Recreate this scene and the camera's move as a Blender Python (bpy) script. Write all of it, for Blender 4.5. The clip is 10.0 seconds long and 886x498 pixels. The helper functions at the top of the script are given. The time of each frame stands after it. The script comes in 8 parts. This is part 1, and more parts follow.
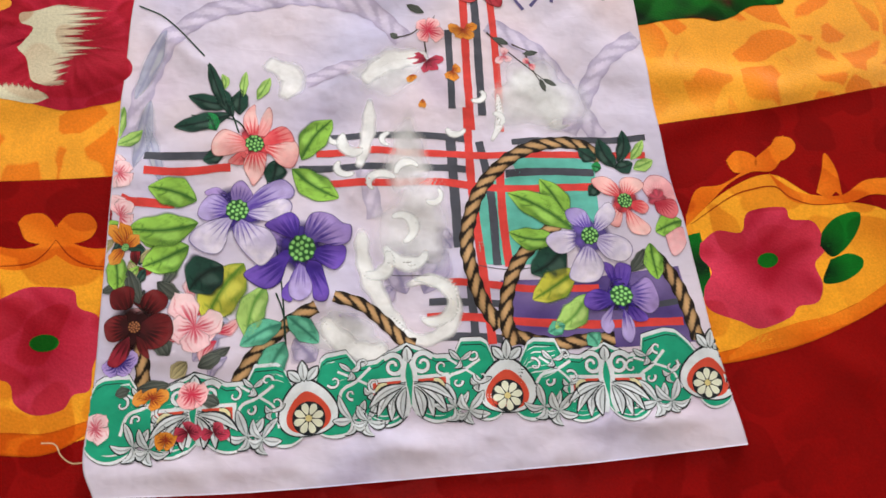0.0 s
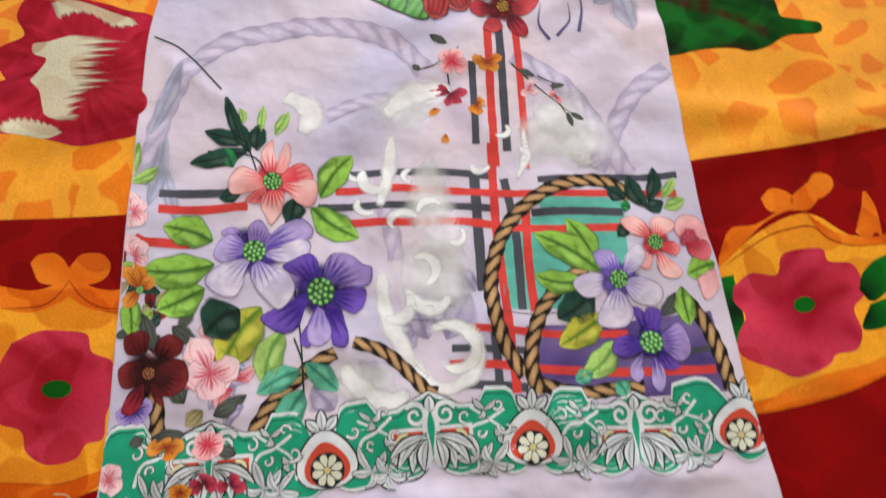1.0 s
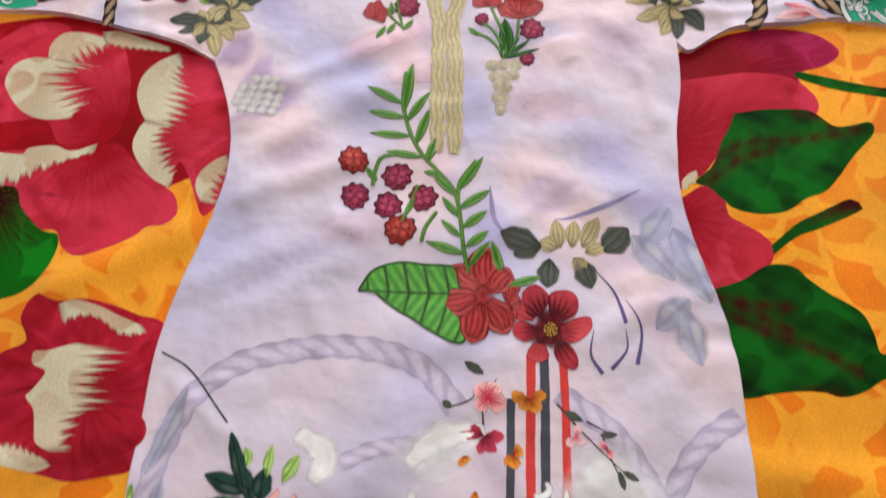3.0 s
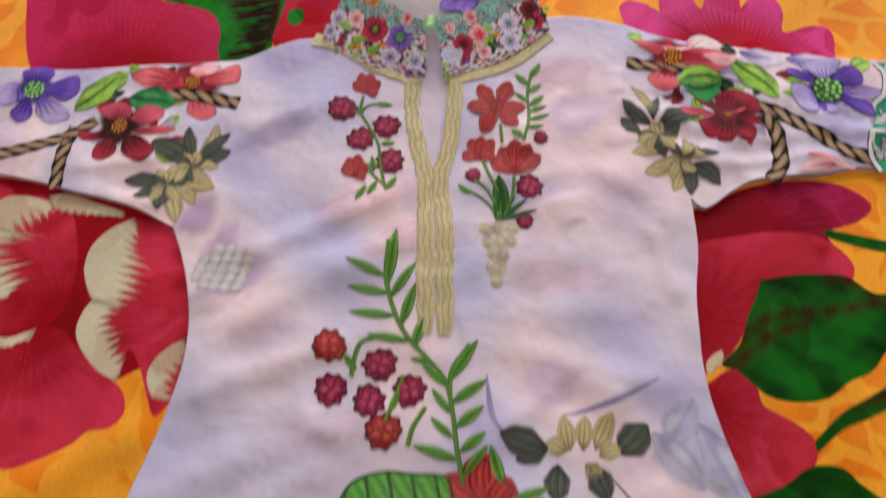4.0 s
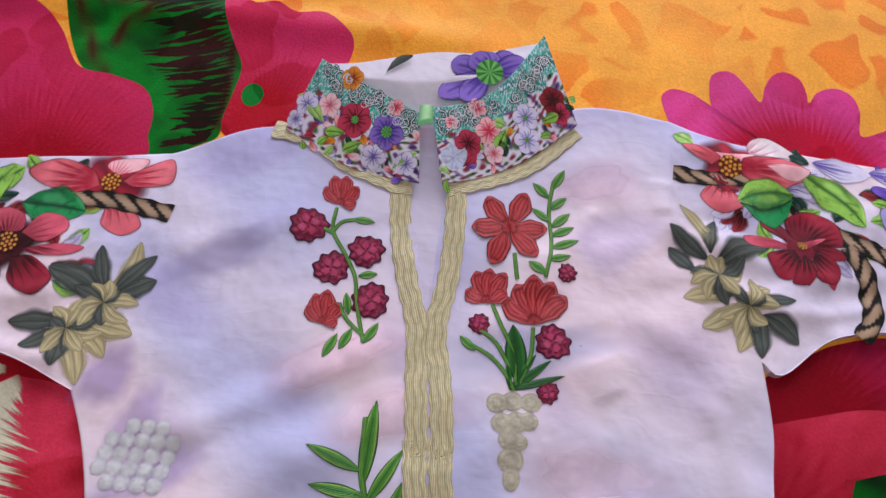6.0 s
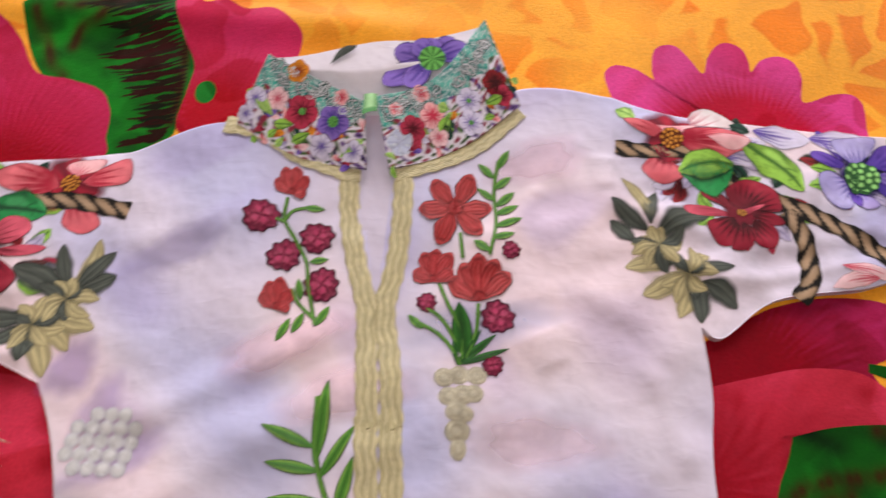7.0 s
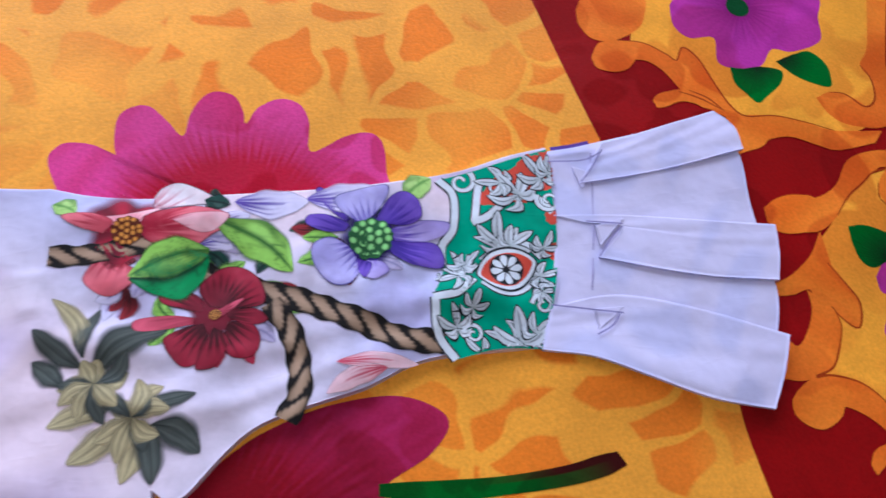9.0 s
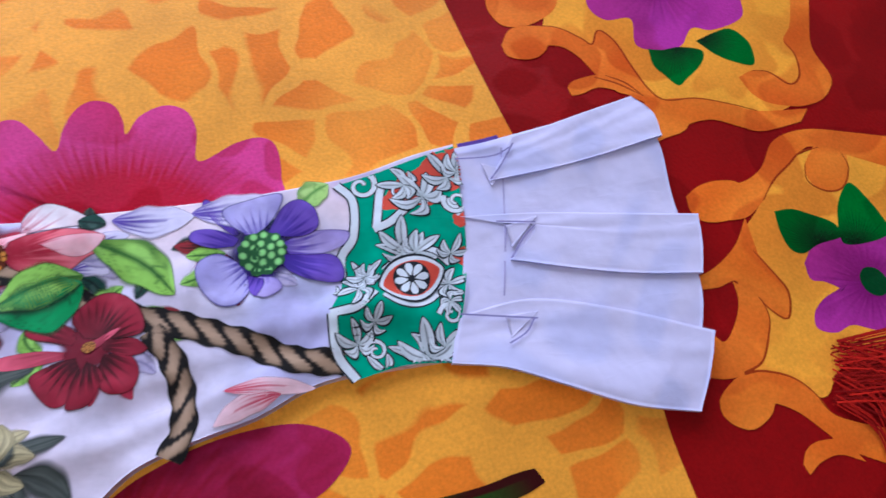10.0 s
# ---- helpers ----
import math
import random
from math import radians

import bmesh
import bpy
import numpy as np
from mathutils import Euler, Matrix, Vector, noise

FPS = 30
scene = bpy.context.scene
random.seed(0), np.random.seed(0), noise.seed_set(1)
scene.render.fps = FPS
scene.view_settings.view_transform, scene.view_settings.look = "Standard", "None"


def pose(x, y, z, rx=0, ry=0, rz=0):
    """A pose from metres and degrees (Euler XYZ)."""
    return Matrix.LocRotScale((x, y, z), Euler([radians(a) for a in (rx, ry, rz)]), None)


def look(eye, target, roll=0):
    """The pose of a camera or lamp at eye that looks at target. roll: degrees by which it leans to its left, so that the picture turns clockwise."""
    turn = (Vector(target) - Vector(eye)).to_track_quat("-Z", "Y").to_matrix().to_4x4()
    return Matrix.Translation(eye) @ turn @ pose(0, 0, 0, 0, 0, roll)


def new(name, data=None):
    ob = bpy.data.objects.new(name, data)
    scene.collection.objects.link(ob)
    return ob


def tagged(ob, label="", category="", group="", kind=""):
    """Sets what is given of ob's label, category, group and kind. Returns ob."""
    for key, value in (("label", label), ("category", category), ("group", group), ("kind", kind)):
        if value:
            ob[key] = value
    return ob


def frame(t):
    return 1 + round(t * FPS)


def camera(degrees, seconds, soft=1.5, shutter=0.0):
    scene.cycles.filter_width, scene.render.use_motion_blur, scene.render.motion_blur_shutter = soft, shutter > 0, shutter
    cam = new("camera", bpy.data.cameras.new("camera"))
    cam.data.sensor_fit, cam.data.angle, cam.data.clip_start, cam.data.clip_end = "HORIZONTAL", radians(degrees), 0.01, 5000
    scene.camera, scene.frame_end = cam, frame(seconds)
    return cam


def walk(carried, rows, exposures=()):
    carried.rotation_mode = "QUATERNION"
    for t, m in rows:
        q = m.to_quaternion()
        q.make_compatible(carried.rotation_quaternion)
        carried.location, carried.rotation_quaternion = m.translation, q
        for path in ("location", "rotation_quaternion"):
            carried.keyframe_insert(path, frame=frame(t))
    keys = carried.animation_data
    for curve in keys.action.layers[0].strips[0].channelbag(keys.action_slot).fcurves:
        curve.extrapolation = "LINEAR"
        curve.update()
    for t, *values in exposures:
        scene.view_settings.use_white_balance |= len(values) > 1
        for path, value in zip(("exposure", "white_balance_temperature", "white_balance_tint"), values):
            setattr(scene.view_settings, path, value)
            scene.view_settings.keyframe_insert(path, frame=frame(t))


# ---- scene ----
cam = camera(63.9, 10.0, shutter=0.5)
PATH = [
    (0, (0.664, 0.595, 0.679), (0.79, 1.145, -1.24), 13.7),
    (0.5, (0.651, 0.604, 0.671), (0.777, 1.164, -1.245), 12.6),
    (1, (0.653, 0.647, 0.668), (0.747, 1.179, -1.258), 11.3),
    (1.5, (0.672, 0.768, 0.668), (0.691, 1.26, -1.27), 6.8),
    (2, (0.678, 0.851, 0.664), (0.599, 1.409, -1.255), -1.0),
    (2.2, (0.679, 0.877, 0.668), (0.587, 1.444, -1.247), -2.2),
    (3.3, (0.657, 0.985, 0.659), (0.592, 1.67, -1.219), -0.5),
    (3.5, (0.658, 1.016, 0.642), (0.591, 1.734, -1.223), -0.4),
    (4, (0.653, 1.094, 0.621), (0.588, 1.885, -1.215), -0.5),
    (4.5, (0.648, 1.185, 0.609), (0.604, 2.083, -1.177), 1.0),
    (5, (0.634, 1.223, 0.576), (0.629, 2.128, -1.207), 4.0),
    (5.2, (0.625, 1.245, 0.557), (0.637, 2.131, -1.236), 5.4),
    (6.3, (0.617, 1.269, 0.51), (0.639, 2.088, -1.314), 6.7),
    (6.5, (0.623, 1.253, 0.518), (0.633, 2.067, -1.309), 5.7),
    (7, (0.668, 1.261, 0.531), (0.66, 2.048, -1.308), 2.0),
    (7.5, (0.761, 1.31, 0.491), (0.9, 2.162, -1.313), 7.2),
    (8, (0.858, 1.342, 0.463), (1.102, 2.18, -1.336), 9.8),
    (8.5, (0.922, 1.353, 0.461), (1.213, 2.189, -1.332), 9.9),
    (9, (0.982, 1.356, 0.447), (1.316, 2.156, -1.355), 12.1),
    (9.5, (1.012, 1.361, 0.441), (1.366, 2.137, -1.369), 12.1),
    (10, (1.037, 1.368, 0.425), (1.433, 2.131, -1.381), 13.3),
]
EXPOSURES = [(0.0, 0.0, 6500, 8), (2.2, -0.22, 6450, 10), (3.5, -0.23, 6700, 13), (4.0, -0.58, 6850, 15), (4.4, -0.65, 6100, 15), (5.2, -0.70, 5750, 17), (6.5, -0.4, 6150, 16), (7.0, -0.36, 6700, 15), (7.5, -0.38, 6150, 15), (8.0, -0.45, 5600, 16), (10.0, -0.45, 5100, 16)]
walk(cam, [(t, look(eye, target, roll)) for t, eye, target, roll in PATH], EXPOSURES)

# ---------- world and light ----------
world = bpy.data.worlds.new("world")
scene.world = world
world.use_nodes = True
wn = world.node_tree
sky = wn.nodes.new("ShaderNodeTexSky")
sky.sky_type, sky.sun_disc = "NISHITA", False
sky.sun_elevation, sky.sun_rotation = radians(45), radians(20)
wn.links.new(sky.outputs[0], wn.nodes["Background"].inputs[0])
wn.nodes["Background"].inputs[1].default_value = 0.12


def area_lamp(name, eye, target, sx, sy, watts, tint):
    data = bpy.data.lights.new(name, "AREA")
    data.shape, data.size, data.size_y, data.energy, data.color = "RECTANGLE", sx, sy, watts, tint
    ob = new(name, data)
    ob.matrix_world = look(eye, target)
    return ob


area_lamp("window_daylight", (0.75, 3.27, 1.05), (0.7, 1.2, 0.0), 2.3, 1.5, 66, (1.0, 0.985, 0.96))
# added fill from above that evens out the window's falloff; not a real fitting
area_lamp("overhead_fill", (0.55, 0.7, 2.2), (0.55, 0.7, 0.0), 0.9, 0.9, 14, (1.0, 0.97, 0.93))


# ---------- colour and material helpers ----------
def ink(code):
    """Linear colour from a hex code."""
    out = []
    for k in (0, 2, 4):
        c = int(code[k:k + 2], 16) / 255
        out.append(c / 12.92 if c <= 0.04045 else ((c + 0.055) / 1.055) ** 2.4)
    return np.array(out)


def material(name):
    m = bpy.data.materials.new(name)
    m.use_nodes = True
    return m, m.node_tree, m.node_tree.nodes["Principled BSDF"]


def add(nt, kind, **values):
    node = nt.nodes.new(kind)
    for key, value in values.items():
        node.inputs[key.replace("_", " ")].default_value = value
    return node


def noise_node(nt, coord, scale, detail=3.0, rough=0.55):
    n = add(nt, "ShaderNodeTexNoise", Scale=scale, Detail=detail, Roughness=rough)
    nt.links.new(coord, n.inputs["Vector"])
    return n


def ramp(nt, source, a, b, lo, hi):
    n = add(nt, "ShaderNodeMapRange")
    for key, value in ((1, a), (2, b), (3, lo), (4, hi)):
        n.inputs[key].default_value = value
    nt.links.new(source, n.inputs[0])
    return n.outputs[0]


def times(nt, colour, factor):
    n = nt.nodes.new("ShaderNodeVectorMath")
    n.operation = "SCALE"
    nt.links.new(colour, n.inputs[0])
    nt.links.new(factor, n.inputs["Scale"])
    return n.outputs[0]


def bump(nt, bsdf, height, strength, distance):
    b = add(nt, "ShaderNodeBump", Strength=strength, Distance=distance)
    nt.links.new(height, b.inputs["Height"])
    nt.links.new(b.outputs[0], bsdf.inputs["Normal"])


def cotton(name, rough=0.85, wash=0.1, sheen=0.05, sheer=False):
    """Printed cotton: the dye comes from the mesh, slightly uneven, over a woven relief."""
    m, nt, b = material(name)
    pos = nt.nodes.new("ShaderNodeTexCoord").outputs["Object"]
    dye = nt.nodes.new("ShaderNodeAttribute")
    dye.attribute_name = "dye"
    blot = noise_node(nt, pos, 38.0, 4.0, 0.6)
    tone = ramp(nt, blot.outputs[0], 0.3, 0.7, 1 - wash, 1 + wash)
    nt.links.new(times(nt, dye.outputs["Color"], tone), b.inputs["Base Color"])
    if sheer:
        nt.links.new(dye.outputs["Alpha"], b.inputs["Alpha"])
    b.inputs["Roughness"].default_value = rough
    b.inputs["Sheen Weight"].default_value = sheen
    b.inputs["Specular IOR Level"].default_value = 0.25
    weave = noise_node(nt, pos, 900.0, 2.0)
    crease = noise_node(nt, pos, 24.0, 2.5, 0.5)
    pressed = noise_node(nt, pos, 9.0, 2.0, 0.45)
    away = nt.nodes.new("ShaderNodeMath")
    away.operation, away.inputs[1].default_value = "SUBTRACT", 0.5
    nt.links.new(pressed.outputs[0], away.inputs[0])
    size = nt.nodes.new("ShaderNodeMath")
    size.operation = "ABSOLUTE"
    nt.links.new(away.outputs[0], size.inputs[0])
    sharp = ramp(nt, size.outputs[0], 0.0, 0.10, 0.5, 0.0)
    stretch = nt.nodes.new("ShaderNodeMapping")
    stretch.inputs["Scale"].default_value, stretch.inputs["Rotation"].default_value = (1.0, 2.2, 1.0), (0, 0, 0.35)
    nt.links.new(pos, stretch.inputs["Vector"])
    crumple = noise_node(nt, stretch.outputs[0], 21.0, 3.0, 0.5)
    bent = nt.nodes.new("ShaderNodeMath")
    bent.operation, bent.inputs[1].default_value = "SUBTRACT", 0.5
    nt.links.new(crumple.outputs[0], bent.inputs[0])
    fold = nt.nodes.new("ShaderNodeMath")
    fold.operation = "ABSOLUTE"
    nt.links.new(bent.outputs[0], fold.inputs[0])
    fine = ramp(nt, fold.outputs[0], 0.0, 0.07, 0.5, 0.0)
    relief = crease.outputs[0]
    for source, share in ((weave.outputs[0], 0.006), (sharp, 0.15), (fine, 0.035)):
        mix = nt.nodes.new("ShaderNodeMath")
        mix.operation = "MULTIPLY_ADD"
        mix.inputs[1].default_value = share
        nt.links.new(source, mix.inputs[0])
        nt.links.new(relief, mix.inputs[2])
        relief = mix.outputs[0]
    bump(nt, b, relief, 0.65, 0.008)
    return m


def plush(name, sheer=False, sheen=0.0, press=0.75, tint=(0.76, 0.50, 0.42), network=False):
    """Printed plush bedspread: dye from the mesh, an all-over pressed pebble pattern and a brushed pile."""
    m, nt, b = material(name)
    pos = nt.nodes.new("ShaderNodeTexCoord").outputs["Object"]
    dye = nt.nodes.new("ShaderNodeAttribute")
    dye.attribute_name = "dye"
    warp = noise_node(nt, pos, 9.0, 2.0)
    shift = nt.nodes.new("ShaderNodeVectorMath")
    shift.operation = "MULTIPLY_ADD"
    shift.inputs[1].default_value = (0.10, 0.10, 0.0)
    nt.links.new(warp.outputs["Color"], shift.inputs[0])
    nt.links.new(pos, shift.inputs[2])
    cells = add(nt, "ShaderNodeTexVoronoi", Scale=23.0)
    cells.feature = "SMOOTH_F1"
    cells.inputs["Smoothness"].default_value = 0.18
    nt.links.new(shift.outputs[0], cells.inputs["Vector"])
    pebble = ramp(nt, cells.outputs["Distance"], 0.52, 0.58, 1.0, 0.0)
    if network:
        cells.feature = "DISTANCE_TO_EDGE"
        cells.inputs["Scale"].default_value = 19.0
        gap = noise_node(nt, pos, 16.0, 1.5)
        wide = nt.nodes.new("ShaderNodeMath")
        wide.operation, wide.inputs[1].default_value, wide.inputs[2].default_value = "MULTIPLY_ADD", -0.42, 0.10
        nt.links.new(gap.outputs[0], wide.inputs[0])
        inside = nt.nodes.new("ShaderNodeMath")
        nt.links.new(cells.outputs["Distance"], inside.inputs[0])
        nt.links.new(wide.outputs[0], inside.inputs[1])
        pebble = ramp(nt, inside.outputs[0], 0.0, 0.035, 0.0, 1.0)
    area = noise_node(nt, pos, 5.0, 1.0)
    where = ramp(nt, area.outputs[0], 0.38, 0.52, 0.25, 1.0)
    both = nt.nodes.new("ShaderNodeMath")
    both.operation = "MULTIPLY"
    nt.links.new(pebble, both.inputs[0])
    nt.links.new(where, both.inputs[1])
    deep = add(nt, "ShaderNodeMix")
    deep.data_type, deep.blend_type = "RGBA", "MULTIPLY"
    deep.inputs["B"].default_value = (*tint, 1)
    fac = nt.nodes.new("ShaderNodeMath")
    fac.operation = "MULTIPLY"
    fac.inputs[1].default_value = press
    nt.links.new(both.outputs[0], fac.inputs[0])
    nt.links.new(fac.outputs[0], deep.inputs["Factor"])
    nt.links.new(dye.outputs["Color"], deep.inputs["A"])
    pile = noise_node(nt, pos, 420.0, 3.0)
    cloud = noise_node(nt, pos, 14.0, 3.0)
    tone = ramp(nt, cloud.outputs[0], 0.3, 0.7, 0.86, 1.12)
    fine = ramp(nt, pile.outputs[0], 0.25, 0.75, 0.88, 1.12)
    nt.links.new(times(nt, times(nt, deep.outputs["Result"], tone), fine), b.inputs["Base Color"])
    if sheer:
        nt.links.new(dye.outputs["Alpha"], b.inputs["Alpha"])
    nt.links.new(ramp(nt, both.outputs[0], 0.0, 1.0, 0.5, 0.75), b.inputs["Roughness"])
    b.inputs["Specular IOR Level"].default_value = 0.08
    b.inputs["Sheen Weight"].default_value = sheen
    b.inputs["Sheen Roughness"].default_value = 0.4
    bump(nt, b, pile.outputs[0], 0.25, 0.002)
    return m


def plain(name, colour, rough=0.8, scale=20.0, wear=0.06):
    m, nt, b = material(name)
    pos = nt.nodes.new("ShaderNodeTexCoord").outputs["Object"]
    base = nt.nodes.new("ShaderNodeRGB")
    base.outputs[0].default_value = (*ink(colour), 1)
    n = noise_node(nt, pos, scale, 4.0)
    nt.links.new(times(nt, base.outputs[0], ramp(nt, n.outputs[0], 0.3, 0.7, 1 - wear, 1 + wear)), b.inputs["Base Color"])
    b.inputs["Roughness"].default_value = rough
    bump(nt, b, n.outputs[0], 0.2, 0.003)
    return m


def embroidery(name, rough=0.45):
    """Satin-stitch thread: dye from the mesh and fine ridges along the stitch coordinate."""
    m, nt, b = material(name)
    pos = nt.nodes.new("ShaderNodeTexCoord").outputs["Object"]
    dye = nt.nodes.new("ShaderNodeAttribute")
    dye.attribute_name = "dye"
    lay = nt.nodes.new("ShaderNodeAttribute")
    lay.attribute_name = "lay"
    wave = add(nt, "ShaderNodeTexWave", Scale=1.0, Distortion=1.2, Detail=1.0)
    wave.bands_direction = "X"
    nt.links.new(lay.outputs["Vector"], wave.inputs["Vector"])
    n = noise_node(nt, pos, 160.0, 3.0)
    tone = ramp(nt, wave.outputs[0], 0.0, 1.0, 0.8, 1.15)
    tone2 = ramp(nt, n.outputs[0], 0.3, 0.7, 0.85, 1.15)
    nt.links.new(times(nt, times(nt, dye.outputs["Color"], tone), tone2), b.inputs["Base Color"])
    b.inputs["Roughness"].default_value = rough
    b.inputs["Specular IOR Level"].default_value = 0.4
    bump(nt, b, wave.outputs[0], 0.6, 0.001)
    return m


COTTON = cotton("printed_cotton", wash=0.17)
WASH = cotton("thin_wash_of_dye", wash=0.2, sheer=True)
LAWN = cotton("lavender_cotton", wash=0.045)
PLUSH = plush("printed_plush")
GOLD_PLUSH = plush("golden_plush", False, 0.9, 1.0, (0.92, 0.56, 0.17), True)
BRUSHED = plush("brushed_plush", True)
THREAD = embroidery("embroidery_thread")
PAINT = plain("wall_paint", "d9d4c8", 0.9, 3.0)
TIMBER = plain("wood", "6b4a30", 0.6, 12.0, 0.2)
TICKING = plain("mattress_cloth", "b9b2a6", 0.9, 30.0)


# ---------- sheet geometry ----------
def spline(points, n=0):
    """Catmull-Rom curve through the points: a function of 0..1, spaced by length."""
    p = np.array(points, float)
    if len(p) == 2:
        return lambda u: p[0] + np.outer(np.atleast_1d(u), p[1] - p[0])
    q = np.vstack([2 * p[0] - p[1], p, 2 * p[-1] - p[-2]])
    out = []
    for k in range(len(p) - 1):
        a, b, c, d = q[k:k + 4]
        s = np.linspace(0, 1, 24, endpoint=False)[:, None]
        out.append(0.5 * (2 * b + (c - a) * s + (2 * a - 5 * b + 4 * c - d) * s ** 2 + (3 * b - a - 3 * c + d) * s ** 3))
    line = np.vstack(out + [p[-1:]])
    run = np.r_[0, np.cumsum(np.linalg.norm(np.diff(line, axis=0), axis=1))]
    run /= run[-1]
    return lambda u: np.stack([np.interp(np.atleast_1d(u), run, line[:, k]) for k in range(p.shape[1])], 1)


def length(points):
    line = spline(points)(np.linspace(0, 1, 60))
    return float(np.linalg.norm(np.diff(line, axis=0), axis=1).sum())


def ridge(x, y, folds):
    """Height of soft fold ridges: each from one place to another, with its width and height."""
    z = np.zeros_like(x)
    for (ax, ay), (bx, by), wide, high in folds:
        dx, dy = bx - ax, by - ay
        along = ((x - ax) * dx + (y - ay) * dy) / (dx * dx + dy * dy)
        off = ((x - ax) * dy - (y - ay) * dx) / math.hypot(dx, dy)
        z += high * np.exp(-(off / wide) ** 2) * np.exp(-(np.maximum(np.abs(along - 0.5) - 0.35, 0) / 0.18) ** 2)
    return z


BED_FOLDS = [
    ((0.16, 1.716), (0.628, 1.708), 0.020, 0.0085),
    ((0.164, 1.74), (0.505, 1.758), 0.020, 0.0059),
    ((0.914, 0.917), (1.204, 1.017), 0.020, 0.0076),
    ((0.245, 0.925), (0.385, 0.976), 0.020, 0.0068),
    ((0.936, 0.99), (1.069, 0.985), 0.020, 0.0076),
    ((0.253, 1.093), (0.388, 1.173), 0.020, 0.0076),
    ((0.973, 0.771), (1.141, 0.655), 0.020, 0.0068),
    ((1.126, 1.46), (1.243, 1.416), 0.020, 0.0076),
]
KURTI_FOLDS = [
    ((0.425, 1.255), (0.6, 1.37), 0.016, 0.006),
    ((0.415, 1.197), (0.556, 1.266), 0.014, 0.004),
    ((0.413, 1.132), (0.596, 1.201), 0.02, 0.003),
    ((0.441, 1.336), (0.598, 1.419), 0.014, 0.006),
    ((0.409, 1.291), (0.543, 1.344), 0.016, 0.004),
    ((0.413, 1.478), (0.518, 1.515), 0.012, 0.003),
    ((0.722, 1.455), (0.829, 1.443), 0.018, 0.003),
    ((0.771, 1.459), (0.849, 1.404), 0.010, 0.0015),
    ((0.825, 1.393), (0.851, 1.323), 0.010, 0.004),
    ((0.722, 1.503), (0.743, 1.546), 0.006, 0.003),
    ((0.68, 1.268), (0.83, 1.243), 0.014, 0.003),
    ((0.44, 1.081), (0.553, 1.157), 0.016, 0.004),
    ((0.402, 1.023), (0.463, 0.974), 0.007, 0.003),
    ((0.829, 1.129), (0.901, 1.15), 0.010, 0.003),
    ((0.634, 0.615), (0.697, 0.595), 0.007, 0.003),
    ((0.668, 0.638), (0.677, 0.571), 0.005, 0.003),
    ((0.76, 0.644), (0.754, 0.605), 0.006, 0.003),
    ((0.409, 0.575), (0.565, 0.58), 0.010, 0.003),
    ((0.595, 0.595), (0.738, 0.6), 0.006, 0.002),
    ((0.796, 0.616), (0.959, 0.627), 0.010, 0.003),
    ((0.409, 1.029), (0.417, 0.715), 0.005, 0.002),
    ((0.923, 1.451), (1.018, 1.479), 0.008, 0.004),
    ((0.831, 1.492), (0.918, 1.462), 0.010, 0.003),
    ((0.924, 1.496), (0.993, 1.507), 0.009, 0.0035),
    ((0.975, 1.534), (1.052, 1.542), 0.006, 0.003),
    ((0.801, 1.533), (0.88, 1.504), 0.012, 0.004),
    ((0.905, 1.469), (1.022, 1.49), 0.008, 0.005),
    ((0.283, 1.394), (0.361, 1.381), 0.007, 0.004),
    ((0.265, 1.418), (0.346, 1.435), 0.010, 0.004),
    ((0.813, 1.615), (0.929, 1.596), 0.006, 0.003),
]


rng = random.Random(21)
for _ in range(130):
    cx, cy, way, reach = rng.uniform(0.42, 0.95), rng.uniform(0.58, 1.58), rng.gauss(0.25, 0.6), rng.uniform(0.015, 0.05)
    dx, dy = reach * math.cos(way), reach * math.sin(way)
    KURTI_FOLDS.append(((cx - dx, cy - dy), (cx + dx, cy + dy), rng.uniform(0.010, 0.02), rng.choice((-1, 1, 1)) * rng.uniform(0.0012, 0.0036)))
for _ in range(14):
    cx, cy, way, reach = rng.uniform(0.45, 0.95), rng.uniform(0.565, 0.64), rng.gauss(0.1, 0.5), rng.uniform(0.02, 0.05)
    dx, dy = reach * math.cos(way), reach * math.sin(way)
    KURTI_FOLDS.append(((cx - dx, cy - dy), (cx + dx, cy + dy), 0.010, rng.uniform(0.001, 0.002)))


(SX, SY), (TX, TY) = (0.803, 1.477), (1.128, 1.569)
for _ in range(44):
    f = rng.random()
    cx, cy, way, reach = SX + (TX - SX) * f, SY + (TY - SY) * (0.35 * f + (1 - 0.45 * f) * rng.random()), rng.gauss(0.3, 0.7), rng.uniform(0.015, 0.045)
    dx, dy = reach * math.cos(way), reach * math.sin(way)
    KURTI_FOLDS.append(((cx - dx, cy - dy), (cx + dx, cy + dy), rng.uniform(0.009, 0.014), rng.choice((-1, 1, 1)) * rng.uniform(0.0012, 0.0036)))


def bed_height(x, y):
    return ridge(x, y, BED_FOLDS) + 0.0016 * np.sin(9 * x + 5 * y) + 0.0012 * np.sin(17 * y - 11 * x + 1) + 0.0006 * np.sin(31 * x + 23 * y)


SOFT_FOLDS = [(a, b, max(wide, 0.0095), high) for a, b, wide, high in KURTI_FOLDS]


def kurti_height(x, y):
    return (0.0075 + ridge(x, y, SOFT_FOLDS) + 0.0013 * np.sin(13 * x - 19 * y) + 0.0009 * np.sin(37 * x + 21 * y + 2)
            + 0.0007 * np.sin(61 * y - 43 * x + 2 * np.sin(23 * x + 9 * y)) + 0.0009 * np.sin(52 * x + 47 * y + 3 * np.sin(19 * y - 13 * x)) + 0.5 * (0.0016 * np.sin(9 * x + 5 * y)))


